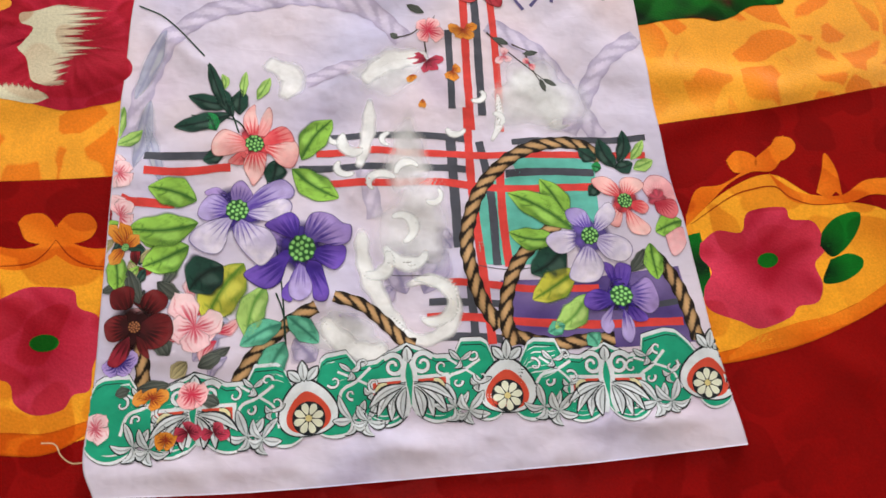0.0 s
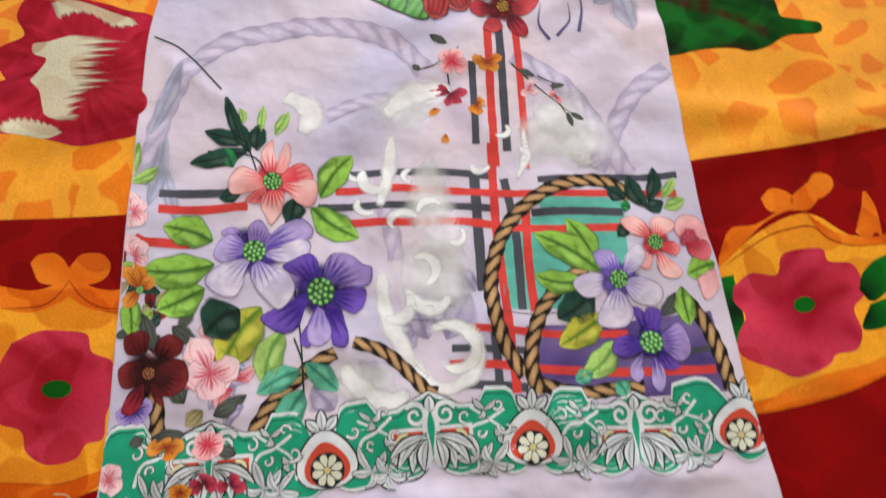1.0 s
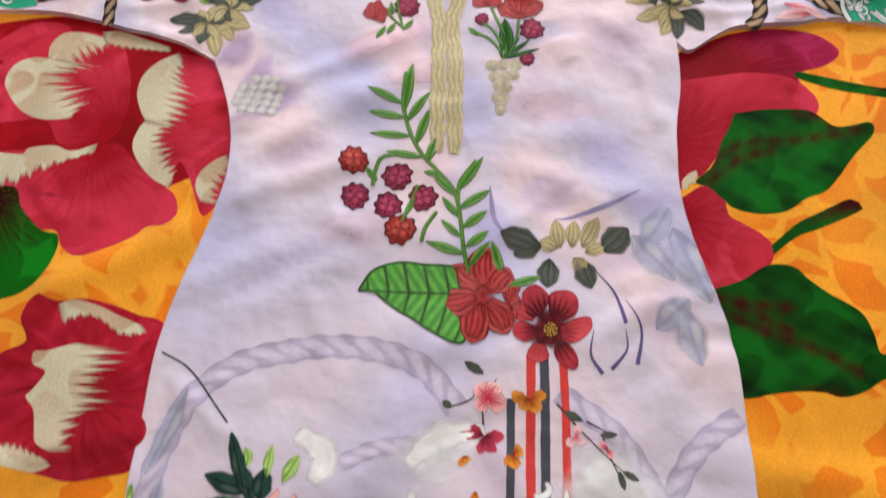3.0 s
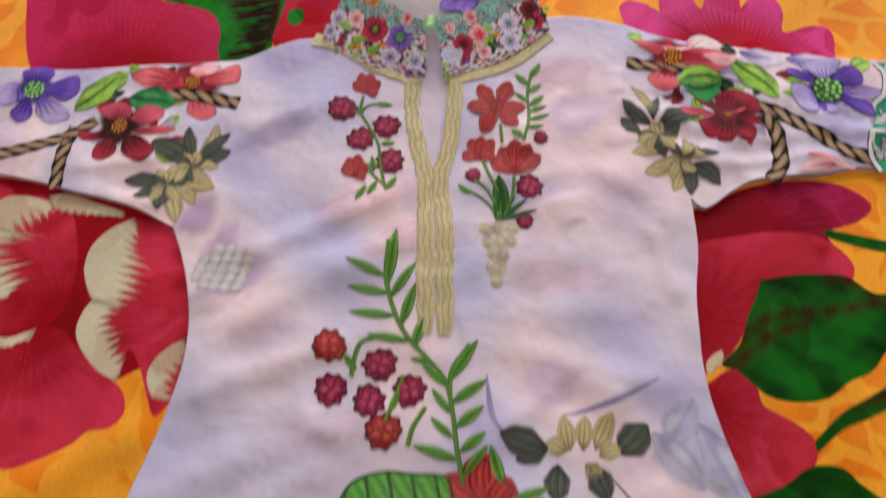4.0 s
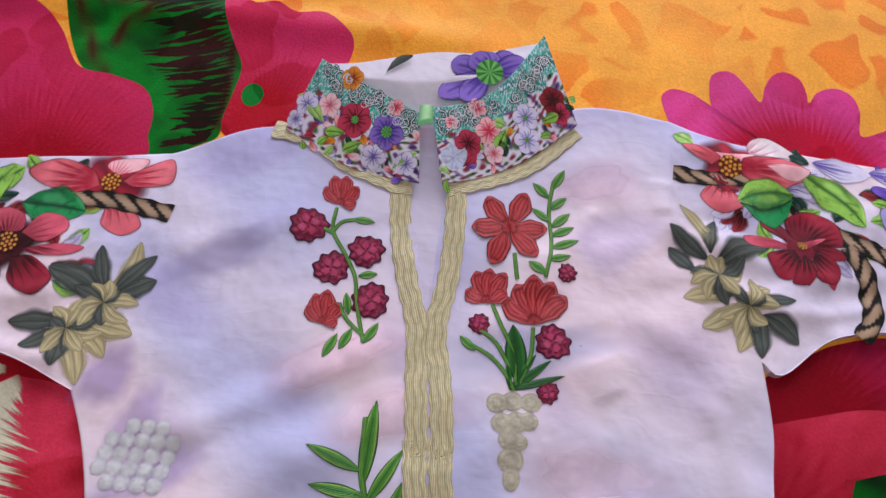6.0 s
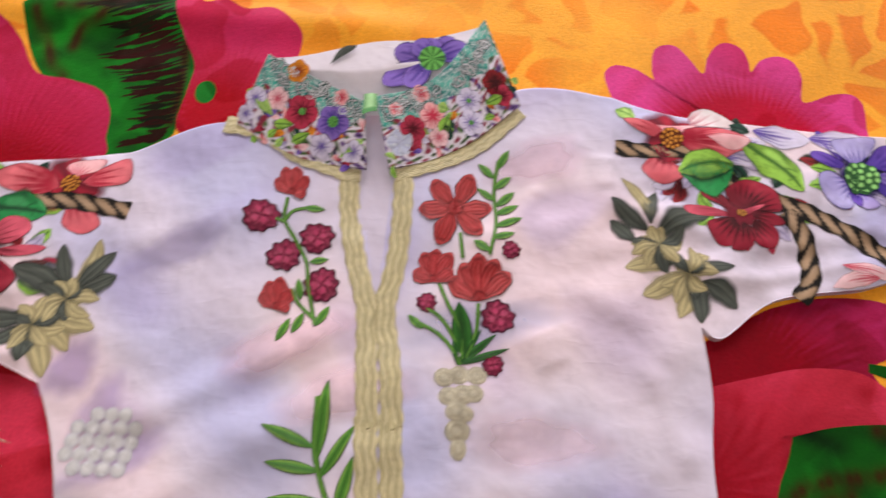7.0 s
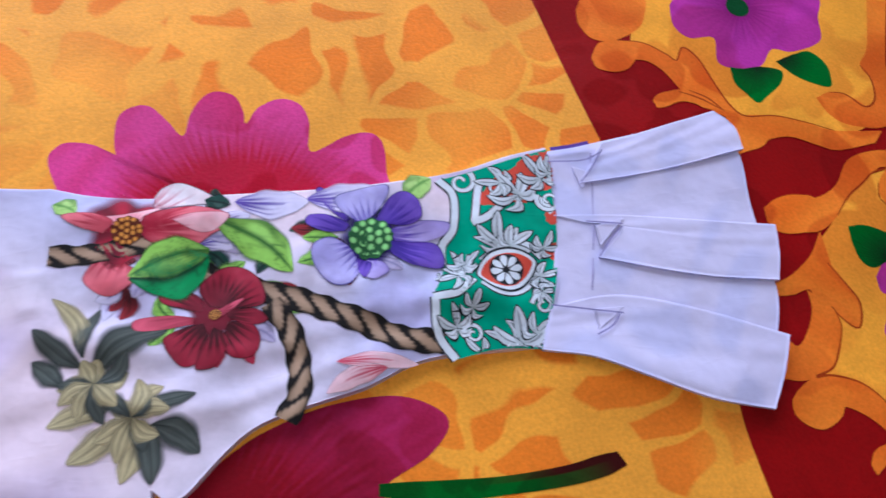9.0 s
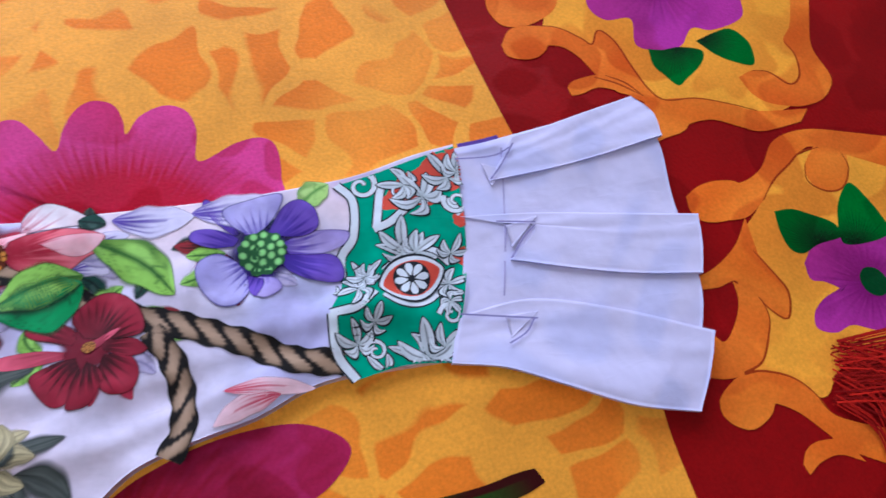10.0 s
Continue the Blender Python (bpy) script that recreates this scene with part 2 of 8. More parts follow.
class Sheet:
    """Gathers draped patches and links them as one mesh."""

    def __init__(self):
        self.xyz, self.dye, self.lay, self.faces, self.count = [], [], [], [], 0
        self.weld, self.fade = False, []

    def grid(self, where, nu, nv, colour, dz=0.0, stitch=0.0, fade=None):
        """where(u, v) gives places, colour a dye or a function of u, v; dz a height or a function of u, v."""
        u, v = [a.ravel() for a in np.meshgrid(np.linspace(0, 1, nu + 1), np.linspace(0, 1, nv + 1), indexing="ij")]
        xy = where(u, v)
        z = dz(u, v) if callable(dz) else np.full(len(u), float(dz))
        self.xyz.append(np.c_[xy[:, :2], z])
        self.dye.append(colour[0](xy[:, 0], xy[:, 1]) if isinstance(colour, tuple) else colour(u, v) if callable(colour) else np.tile(colour, (len(u), 1)))
        self.lay.append(np.c_[v * stitch, u, 0 * u])
        self.fade.append(fade(u, v) if fade else np.ones(len(u)))
        k = np.arange(nu)[:, None] * (nv + 1) + np.arange(nv)[None]
        k = k.ravel() + self.count
        self.faces.append(np.c_[k, k + nv + 1, k + nv + 2, k + 1])
        self.count += len(u)
        return self

    def coons(self, low, high, left, right, nu, nv, colour, dz=0.0, rim=0.0, sides="lhbr"):
        """A patch between four curves (lists of places); rim: how far its border turns down on the sides l(ow) h(igh) b(egin) r(ight)."""
        lo, hi, le, ri = spline(low), spline(high), spline(left), spline(right)

        def where(u, v):
            a, b, c, d = lo(u), hi(u), le(v), ri(v)
            p00, p10, p01, p11 = lo(0), lo(1), hi(0), hi(1)
            U, V = u[:, None], v[:, None]
            return (1 - V) * a + V * b + (1 - U) * c + U * d - ((1 - U) * (1 - V) * p00 + U * (1 - V) * p10 + (1 - U) * V * p01 + U * V * p11)

        self.grid(where, nu, nv, colour, dz)
        if rim:
            for key, side, steps in (("l", lambda s: (s, 0 * s), nu), ("h", lambda s: (s, 0 * s + 1), nu), ("b", lambda s: (0 * s, s), nv), ("r", lambda s: (0 * s + 1, s), nv)):
                if key not in sides:
                    continue

                def edge(u, v, side=side):
                    return where(*side(u))

                def shade(u, v, side=side):
                    return colour(*side(u)) if callable(colour) else np.tile(colour, (len(u), 1))
                self.grid(edge, steps, 1, colour if isinstance(colour, tuple) else shade, lambda u, v: (dz(*side(u)) if callable(dz) else dz) - rim * v)
            self.weld = True
        return self

    def ribbon(self, points, width, colour, nu=0, nv=2, dz=0.0, taper=None, stitch=0.0, wobble=0.0):
        line = spline(points)
        size = length(points)
        nu = nu or max(3, int(size / 0.003))
        seed = random.random() * 50

        def where(u, v):
            p, q = line(u), line(np.clip(u + 0.01, 0, 1)) - line(np.clip(u - 0.01, 0, 1))
            q /= np.maximum(np.linalg.norm(q, axis=1), 1e-9)[:, None]
            w = width * (taper(u) if taper else 1.0)
            if wobble:
                w = w * (1 + wobble * np.sin(u * size * 210 + seed) * np.sin(u * size * 83 + 2 * seed))
            return p + np.c_[-q[:, 1], q[:, 0]] * ((v - 0.5) * w)[:, None]

        return self.grid(where, nu, nv, colour, dz, stitch * width,
                         lambda u, v: np.clip(np.minimum(v, 1 - v) / 0.3, 0, 1) * np.clip(np.minimum(u, 1 - u) / 0.08, 0, 1))

    def petal(self, base, tip, width, colour, bend=0.0, nu=9, nv=6, peak=0.62, blunt=0.75, dz=0.0, stitch=0.0, frill=0.0, notch=0.0):
        """A petal or leaf from base to tip; peak: where it is widest; blunt: low is full, high is pointed."""
        a, b = np.array(base, float), np.array(tip, float)
        d = b - a
        n = np.array([-d[1], d[0]])
        size = np.linalg.norm(d)
        power = math.log(0.5) / math.log(peak)
        seed = random.random() * 9

        nu, nv = max(nu, min(70, int(size / 0.003))), max(nv, min(40, int(width / 0.003)))

        def ease(u):
            return 0.5 * u + 0.5 * (0.5 - 0.5 * np.cos(np.pi * u))

        def shade(u, v):
            return colour(ease(u), v) if callable(colour) else np.tile(colour, (len(u), 1))

        def where(u, v):
            u = ease(ease(u))
            w = np.sin(np.pi * np.clip(u, 0, 1) ** power) ** blunt * 0.5 * width
            side = 2 * v - 1
            if frill:
                w = w * (1 + frill * np.sin(u * 16 + seed + side))
            uu = u + notch * (np.abs(side) - 0.5) * u ** 4
            curve = bend * np.sin(np.pi * u)
            return a + np.outer(uu, d) + n * curve[:, None] + n / size * (w * side)[:, None]

        return self.grid(where, nu, nv, shade, dz, stitch * width,
                         lambda u, v: np.clip(np.minimum(v, 1 - v) / 0.22, 0, 1) * np.clip((1 - u) / 0.12, 0, 1))

    def blob(self, centre, radius, colour, squash=1.0, turn=0.0, lobes=0, depth=0.0, nu=32, nv=4, dz=0.0, stitch=0.0, ragged=0.0):
        nv = max(nv, int(radius / 0.004))
        c = np.array(centre, float)
        ct, st = math.cos(radians(turn)), math.sin(radians(turn))
        seed = random.random() * 9

        def where(u, v):
            a = 2 * np.pi * u
            r = radius * (1 + depth * np.cos(lobes * a)) * (1 + ragged * (np.sin(3 * a + seed) + 0.6 * np.sin(7 * a + 2 * seed)))
            x, y = r * v * np.cos(a), r * v * np.sin(a) * squash
            return c + np.c_[x * ct - y * st, x * st + y * ct]

        return self.grid(where, nu, nv, colour, dz, stitch, lambda u, v: np.clip((1 - v) / 0.5, 0, 1))

    def link(self, name, mat, parent, height, lift, label="", kind="", cut=None, soft=0.0):
        if not self.count:
            return None
        p = np.vstack(self.xyz)
        p[:, 2] += lift + (height(p[:, 0], p[:, 1]) if height else 0.0)
        mesh = bpy.data.meshes.new(name)
        faces = np.vstack(self.faces)
        if cut is None and height is kurti_height and mat in (COTTON, WASH):
            cut = off_cloth
        if cut:
            mid = p[faces].mean(1)
            faces = faces[~cut(mid[:, 0], mid[:, 1])]
        mesh.from_pydata(p.tolist(), [], faces.tolist())
        for key, rows in (("dye", self.dye), ("lay", self.lay)):
            rows = np.vstack(rows)
            at = mesh.attributes.new(key, "FLOAT_COLOR" if key == "dye" else "FLOAT_VECTOR", "POINT")
            flat = np.c_[np.clip(rows, 0, 1), np.clip(soft * np.hstack(self.fade), 0, 1) if soft else np.ones(len(rows))] if key == "dye" else rows
            at.data.foreach_set("color" if key == "dye" else "vector", flat.astype(np.float32).ravel())
        if self.weld:
            bm = bmesh.new()
            bm.from_mesh(mesh)
            bmesh.ops.remove_doubles(bm, verts=bm.verts[:], dist=1e-5)
            bm.to_mesh(mesh)
            bm.free()
        mesh.polygons.foreach_set("use_smooth", [True] * len(mesh.polygons))
        mesh.materials.append(mat)
        ob = new(name, mesh)
        ob.parent = parent
        return tagged(ob, label, kind=kind)


class Bundle:
    """A motif of several separate pieces under one Empty."""

    def __init__(self, name, mat, parent, height, lift, label=""):
        self.whole = tagged(new(name), label)
        self.whole.parent, self.mat, self.height, self.lift, self.items = parent, mat, height, lift, []

    def sheet(self, name):
        made = Sheet()
        self.items.append((name, made))
        return made

    def link(self, soft=0.0, cut=None):
        for name, made in self.items:
            made.link(name, self.mat, self.whole, self.height, self.lift, soft=soft, cut=cut)


SEAM_Y = (0.55, 0.589, 0.759, 0.874, 0.957, 1.03, 1.115, 1.19, 1.23, 1.295)
SEAM_LEFT = (0.404, 0.391, 0.387, 0.383, 0.38, 0.379, 0.39, 0.406, 0.411, 0.402)
SEAM_RIGHT = (1.0, 0.996, 0.964, 0.944, 0.932, 0.926, 0.912, 0.886, 0.874, 0.867)


def off_cloth(x, y):
    """Whether a place lies beyond the side seams of the body."""
    return (y < 1.3) & ((x < np.interp(y, SEAM_Y, SEAM_LEFT) + 0.001) | (x > np.interp(y, SEAM_Y, SEAM_RIGHT) - 0.001))


def mixed(a, b, f):
    f = np.clip(f, 0, 1)[:, None]
    return a * (1 - f) + b * f


# ---------- room ----------
def box(bm, lo, hi):
    m = bmesh.ops.create_cube(bm, size=1.0)
    size, mid = np.subtract(hi, lo), np.add(hi, lo) / 2
    for v in m["verts"]:
        v.co = Vector([v.co[k] * size[k] + mid[k] for k in range(3)])


def part(name, bm, mat, parent=None, label=""):
    mesh = bpy.data.meshes.new(name)
    bm.to_mesh(mesh)
    bm.free()
    mesh.materials.append(mat)
    ob = new(name, mesh)
    ob.parent = parent
    return tagged(ob, label)


def slab(name, boxes, mat, label, category, parent=None, bevel=0.0):
    bm = bmesh.new()
    for lo, hi in boxes:
        box(bm, lo, hi)
    if bevel:
        bmesh.ops.bevel(bm, geom=bm.edges[:], offset=bevel, segments=4, affect="EDGES", profile=0.5)
    ob = part(name, bm, mat, parent, label)
    if parent is None:
        tagged(ob, label, category, kind="structure")
    return ob


X0, X1, Y0, Y1, Z0, Z1 = -1.5, 3.1, -1.3, 3.3, -0.52, 2.25
slab("floor", [((X0, Y0, Z0 - 0.1), (X1, Y1, Z0))], PAINT, "plain pale floor under the bed", "floor")
slab("ceiling", [((X0, Y0, Z1), (X1, Y1, Z1 + 0.1))], PAINT, "plain off-white painted ceiling", "ceiling")
slab("wall_west", [((X0 - 0.12, Y0, Z0), (X0, Y1, Z1))], PAINT, "plain off-white painted wall", "wall")
slab("wall_east", [((X1, Y0, Z0), (X1 + 0.12, Y1, Z1))], PAINT, "plain off-white painted wall", "wall")
slab("wall_south", [((X0, Y0 - 0.12, Z0), (X1, Y0, Z1))], PAINT, "plain off-white painted wall", "wall")
slab("wall_north", [((X0, Y1, Z0), (-0.4, Y1 + 0.12, Z1)), ((1.9, Y1, Z0), (X1, Y1 + 0.12, Z1)),
                    ((-0.4, Y1, Z0), (1.9, Y1 + 0.12, 0.3)), ((-0.4, Y1, 1.8), (1.9, Y1 + 0.12, Z1))], PAINT,
     "plain off-white wall with a wide window opening", "wall")

bed = tagged(new("bed"), "low wooden bed under a bright plush bedspread", "bed")
slab("mattress", [((-0.35, -0.1, -0.25), (1.95, 2.15, -0.012))], TICKING, "thick mattress under the bedspread", "", bed, 0.03)
slab("bed_frame", [((-0.4, -0.15, -0.45), (2.0, 2.2, -0.25))], TIMBER, "dark wooden bed frame", "", bed, 0.01)
for px in (-0.34, 1.86):
    for py in (-0.09, 2.06):
        slab("leg", [((px, py, Z0), (px + 0.08, py + 0.08, -0.45))], TIMBER, "", "", bed, 0.008)

# ---------- bedspread ----------
RED, DEEP_RED = ink("8c0405"), ink("6a080a")
YELLOW, ORANGE = ink("f3a42a"), ink("df6a10")
bedspread = tagged(new("bedspread"), "red and yellow plush bedspread printed with pink flowers and leaves", "bedspread")
Sheet().grid(lambda u, v: np.c_[np.interp(u, (0, 0.06, 0.94, 1), (-0.4, 0.08, 1.68, 2.0)), np.interp(v, (0, 0.06, 0.94, 1), (-0.15, 0.48, 1.92, 2.2))], 450, 410, RED).link("ground_cloth", PLUSH, bedspread, bed_height, -0.0004, "deep red plush ground of the bedspread")
Sheet().coons([(-0.173, 0.827), (0.371, 0.856), (0.934, 0.93), (1.24, 1.0)], [(-0.2, 1.74), (0.2, 1.776), (1.062, 1.856), (1.175, 1.872)], [(-0.173, 0.827), (-0.2, 1.74)],
              [(1.24, 1.0), (1.232, 1.441), (1.203, 1.632), (1.187, 1.766), (1.175, 1.872)], 360, 240, YELLOW).link("yellow_field", GOLD_PLUSH, bedspread, bed_height, -0.00015, "golden yellow middle field with pressed pebble shapes")

# ---------- kurti ----------
LILAC = ink("d9cfe6")
kurti = tagged(new("kurti"), "lavender printed cotton kurti with embroidery laid flat on the bedspread", "kurti")


def lawn_clouds(x, y):
    """Pale lavender lawn washed with soft pinkish and bluish clouds of dye."""
    a = np.sin(17 * x + 9 * y + 1.7 * np.sin(11 * y + 7 * x)) * np.sin(13 * y - 9 * x + 1.5 * np.sin(15 * x))
    b = np.sin(34 * x - 21 * y + 2 * np.sin(18 * y)) * np.sin(31 * y + 12 * x + 2 * np.sin(17 * x + 1))
    a, b = a * np.clip((y - 0.75) / 0.5, 0.3, 1.0), b
    c = mixed(ink("e4d6e2"), ink("bebde2"), 0.42 + 0.75 * a)
    c = mixed(c, ink("e8ccd8"), 0.5 * np.clip(-a * 1.6 - 0.2, 0, 1))
    return mixed(c, ink("a294cc"), 0.36 * np.clip(-a * b * 2.2, 0, 1))


lawn = (lawn_clouds,)
SLIT = [(0.596, 1.637), (0.616, 1.436), (0.591, 1.55), (0.621, 1.554)]


def in_slit(x, y):
    """Whether a place lies in the open neck slit, which narrows to a point at its foot."""
    (ax, ay), (bx, by), (lx, ly), (rx, ry) = SLIT
    f = (y - by) / (ry - by)
    centre = bx + (0.5 * (lx + rx) - bx) * f
    return (f > 0) & (np.abs(x - centre) < 0.5 * (rx - lx) * np.minimum(f, 1.0))


SH_L, SH_R = (0.397, 1.561), (0.809, 1.639)
PIT_L, PIT_R = (0.371, 1.364), (0.867, 1.429)
NECK_L, NECK_R = (0.484, 1.595), (0.726, 1.641)
HEM_L, HEM_R = (0.405, 0.554), (0.995, 0.603)
Sheet().coons([HEM_L, (0.542, 0.56), (0.677, 0.571), (0.848, 0.586), HEM_R], [PIT_L, (0.488, 1.372), (0.648, 1.389), (0.765, 1.408), PIT_R],
              [HEM_L, (0.391, 0.589), (0.391, 0.648), (0.387, 0.759), (0.383, 0.874), (0.38, 0.957), (0.379, 1.03), (0.382, 1.074), (0.39, 1.115), (0.398, 1.155), (0.406, 1.19), (0.411, 1.23), (0.408, 1.265), (0.402, 1.295), (0.388, 1.33), PIT_L],
              [HEM_R, (0.988, 0.638), (0.973, 0.708), (0.957, 0.812), (0.946, 0.861), (0.936, 0.925), (0.93, 0.985), (0.925, 1.04), (0.918, 1.09), (0.908, 1.13), (0.892, 1.171), (0.879, 1.213), (0.868, 1.26), (0.866, 1.32), (0.871, 1.376), PIT_R],
              290, 410, lawn, 0.0, 0.008, "lbr").link("front_body", LAWN, kurti, kurti_height, 0.0, "pale lavender cotton front panel with faint creases")
Sheet().coons([PIT_L, (0.488, 1.372), (0.648, 1.389), (0.765, 1.408), PIT_R], [SH_L, NECK_L, (0.604, 1.576), NECK_R, SH_R],
              [PIT_L, (0.397, 1.403), (0.41, 1.461), (0.41, 1.506), SH_L], [PIT_R, (0.817, 1.478), (0.803, 1.533), (0.806, 1.582), SH_R],
              280, 120, lawn, 0.0, 0.008, "h").link("yoke", LAWN, kurti, kurti_height, 0.0, "pale lavender cotton yoke with soft folds", cut=in_slit)
# sleeves
CUFF_HI, CUFF_LO = (1.157, 1.622), (1.111, 1.473)
Sheet().coons([PIT_R, (0.883, 1.421), (0.927, 1.453), (0.994, 1.465), (1.039, 1.477), CUFF_LO], [SH_R, (0.849, 1.626), (0.935, 1.615), (1.066, 1.609), CUFF_HI],
              [PIT_R, (0.817, 1.478), (0.803, 1.533), (0.806, 1.582), SH_R], [CUFF_LO, (1.134, 1.507), (1.146, 1.557), CUFF_HI],
              170, 120, lawn, 0.0, 0.008, "lh").link("sleeve", COTTON, kurti, kurti_height, 0.0, "printed lavender sleeve spread out flat")
Sheet().coons([(0.099, 1.405), (0.193, 1.407), (0.274, 1.393), (0.324, 1.383), PIT_L], [(0.04, 1.527), (0.146, 1.533), (0.223, 1.538), (0.298, 1.546), SH_L],
              [(0.099, 1.405), (0.06, 1.465), (0.04, 1.527)], [PIT_L, (0.397, 1.403), (0.41, 1.461), (0.41, 1.506), SH_L],
              170, 120, lawn, 0.0, 0.008, "lh").link("sleeve", COTTON, kurti, kurti_height, 0.0, "printed lavender sleeve spread out flat")


# ---------- bedspread motifs ----------
PINK, CRIMSON, MAGENTA = ink("c83048"), ink("a00e28"), ink("b8308c")
GREEN, DARK_GREEN, CREAM = ink("0c6414"), ink("0a2c0c"), ink("d3cdb4")
MAROON = ink("3f0a0a")


HOST = [bedspread]


def motif(name, label):
    """The pieces that follow belong to one printed motif of the bedspread."""
    HOST[0] = tagged(new(name), label)
    HOST[0].parent = bedspread


def bed_part(name, sheet, layer, label=""):
    return sheet.link(name, PLUSH, HOST[0], bed_height, 0.0001 + 0.00007 * layer, label)


def closed(sheet, places, colour, dz=0.0, nu=110, nv=30, middle=None):
    """A flat shape inside a closed smooth line round its middle."""
    line = spline([*places, places[0]])
    mid = np.mean(places, axis=0) if middle is None else np.array(middle)
    return sheet.grid(lambda u, v: mid + (line(u) - mid) * v[:, None], nu, nv, colour, dz)


def scroll(places, width, layer=1, colour=ORANGE, tail=0.0):
    bed_part("scroll", Sheet().ribbon(places, width, lambda u, v: mixed(colour, colour * 0.62, (np.abs(2 * v - 1) > 0.9) * 0.8), 0, 8,
                                      taper=lambda u: tail + (1 - tail) * np.sin(np.pi * np.clip(0.04 + 0.94 * u, 0, 1)) ** 0.5), layer, "orange scroll edged with a darker line")


def curl(centre, radius, layer=1.4, squash=0.8, turn=0):
    bed_part("scroll_end", Sheet().blob(centre, radius, ORANGE, squash, turn, ragged=0.03, nv=5, nu=56), layer)


def cartouche(places, layer=0):
    sh = Sheet()
    closed(sh, places, YELLOW)
    bed_part("cartouche", sh, layer, "golden yellow panel framed by orange scrolls")


# front border, by the hem
def heart_dye(heart, inner, outer, near, far, rays=60, rough=0.12, deep=0.25):
    """Dye for a whole flower or petal: brushed rays of the inner colour run out from its heart into the outer colour."""
    def dye(x, y):
        d, a = np.hypot(x - heart[0], y - heart[1]), np.arctan2(y - heart[1], x - heart[0])
        streak = np.sin(a * rays + 2.5 * np.sin(d * 55)) + 0.7 * np.sin(a * rays * 1.73 + 1 + 3 * np.sin(d * 31))
        blotch = np.sin(x * 71 + 3 * np.sin(y * 43)) * np.sin(y * 83 + 2 * np.sin(x * 57))
        f = (d - near) / (far - near) + rough * streak * (0.35 + 0.65 * np.clip(np.sin(d * 130 + a * 9 + 2 * np.sin(a * 13)), 0, 1))
        return mixed(mixed(inner, outer, f), inner, deep * np.clip(blotch - 0.1, 0, 1))
    return (dye,)


def shape(name, places, dye, layer, label="", nu=150, nv=36, middle=None):
    bed_part(name, closed(Sheet(), places, dye, 0.0, nu, nv, middle), layer, label)


def between(name, one, other, dye, layer, label=""):
    """A flat strip between two lines."""
    a, b = spline(one), spline(other)
    bed_part(name, Sheet().grid(lambda u, v: a(u) * (1 - v)[:, None] + b(u) * v[:, None], 70, 12, dye), layer, label)


def feathered(edge, inner, layer=2.4, colour=CREAM, name="brush_mark", strokes=30, reach=0.45, label="cream brushed petal edge"):
    """A brush mark: firm along its edge, breaking into fine strokes towards the inner line."""
    a, b = spline(edge), spline(inner)
    seed = random.uniform(0, 6)

    def fade(u, v):
        w = u * strokes
        n = 0.5 + 0.25 * np.sin(w * 1.9 + seed) + 0.17 * np.sin(w * 4.3 + 2 * seed) + 0.13 * np.sin(w * 9.7 + seed)
        return np.clip((1.0 - reach * n - v) * 6, 0, 1) * np.clip(np.minimum(u, 1 - u) * 14, 0, 1) ** 0.5

    Sheet().grid(lambda u, v: a(u) * (1 - v)[:, None] + (a(u) + 1.14 * (b(u) - a(u))) * v[:, None], 200, 26, lambda u, v: mixed(colour, colour * 0.86, 0.5 + 0.5 * np.sin(u * strokes * 7) * v), 0.0, fade=fade).link(
        name, BRUSHED, HOST[0], bed_height, 0.0001 + 0.00007 * layer, label, soft=1.0)


SCROLL_DYE = (lambda x, y: mixed(ORANGE, ink("ee8420"), 0.5 + 0.5 * np.sin(x * 61 + 2 * np.sin(y * 47)) * np.sin(y * 53 + x * 20)),)
EDGE_LINE = ink("a03c08")


def outline(places, layer=2.2, width=0.0016):
    bed_part("scroll_line", Sheet().ribbon(places, width, EDGE_LINE, 0, 2, taper=lambda u: 0.4 + 0.6 * np.sin(np.pi * u)), layer)


def tuft_leaf(places, heart, layer=2.4):
    """A broad green leaf with black brushed strokes from its foot."""
    shape("leaf", places, heart_dye(heart, ink("04180a"), ink("0a6c1e"), 0.004, 0.030, 70, 0.30, 0.0), layer, "broad green leaf with black brushed strokes")


cartouche([(0.957, 0.818), (1.006, 0.86), (1.057, 0.88), (1.103, 0.856), (1.169, 0.846), (1.225, 0.813), (1.205, 0.77), (1.127, 0.739), (1.053, 0.709), (0.988, 0.691), (0.944, 0.68)])
scroll([(1.206, 0.776), (1.139, 0.739), (1.064, 0.707), (0.993, 0.687), (0.936, 0.68)], 0.016)
between("scroll", [(0.960, 0.820), (0.983, 0.842), (1.010, 0.868), (1.036, 0.882), (1.061, 0.886), (1.084, 0.919)], [(0.961, 0.832), (0.975, 0.861), (1.004, 0.868), (1.044, 0.895), (1.061, 0.910), (1.076, 0.926)], SCROLL_DYE, 1.2, "orange scroll")
between("scroll", [(1.054, 0.882), (1.077, 0.864), (1.101, 0.858), (1.132, 0.859), (1.159, 0.876), (1.184, 0.880)], [(1.062, 0.867), (1.075, 0.851), (1.099, 0.847), (1.137, 0.850), (1.163, 0.860), (1.181, 0.860)], SCROLL_DYE, 1.2, "orange scroll")
between("scroll", [(1.104, 0.861), (1.114, 0.887), (1.120, 0.907), (1.130, 0.888), (1.132, 0.859)], [(1.118, 0.852), (1.122, 0.859), (1.126, 0.862), (1.129, 0.859), (1.131, 0.856)], SCROLL_DYE, 1.25, "orange scroll")
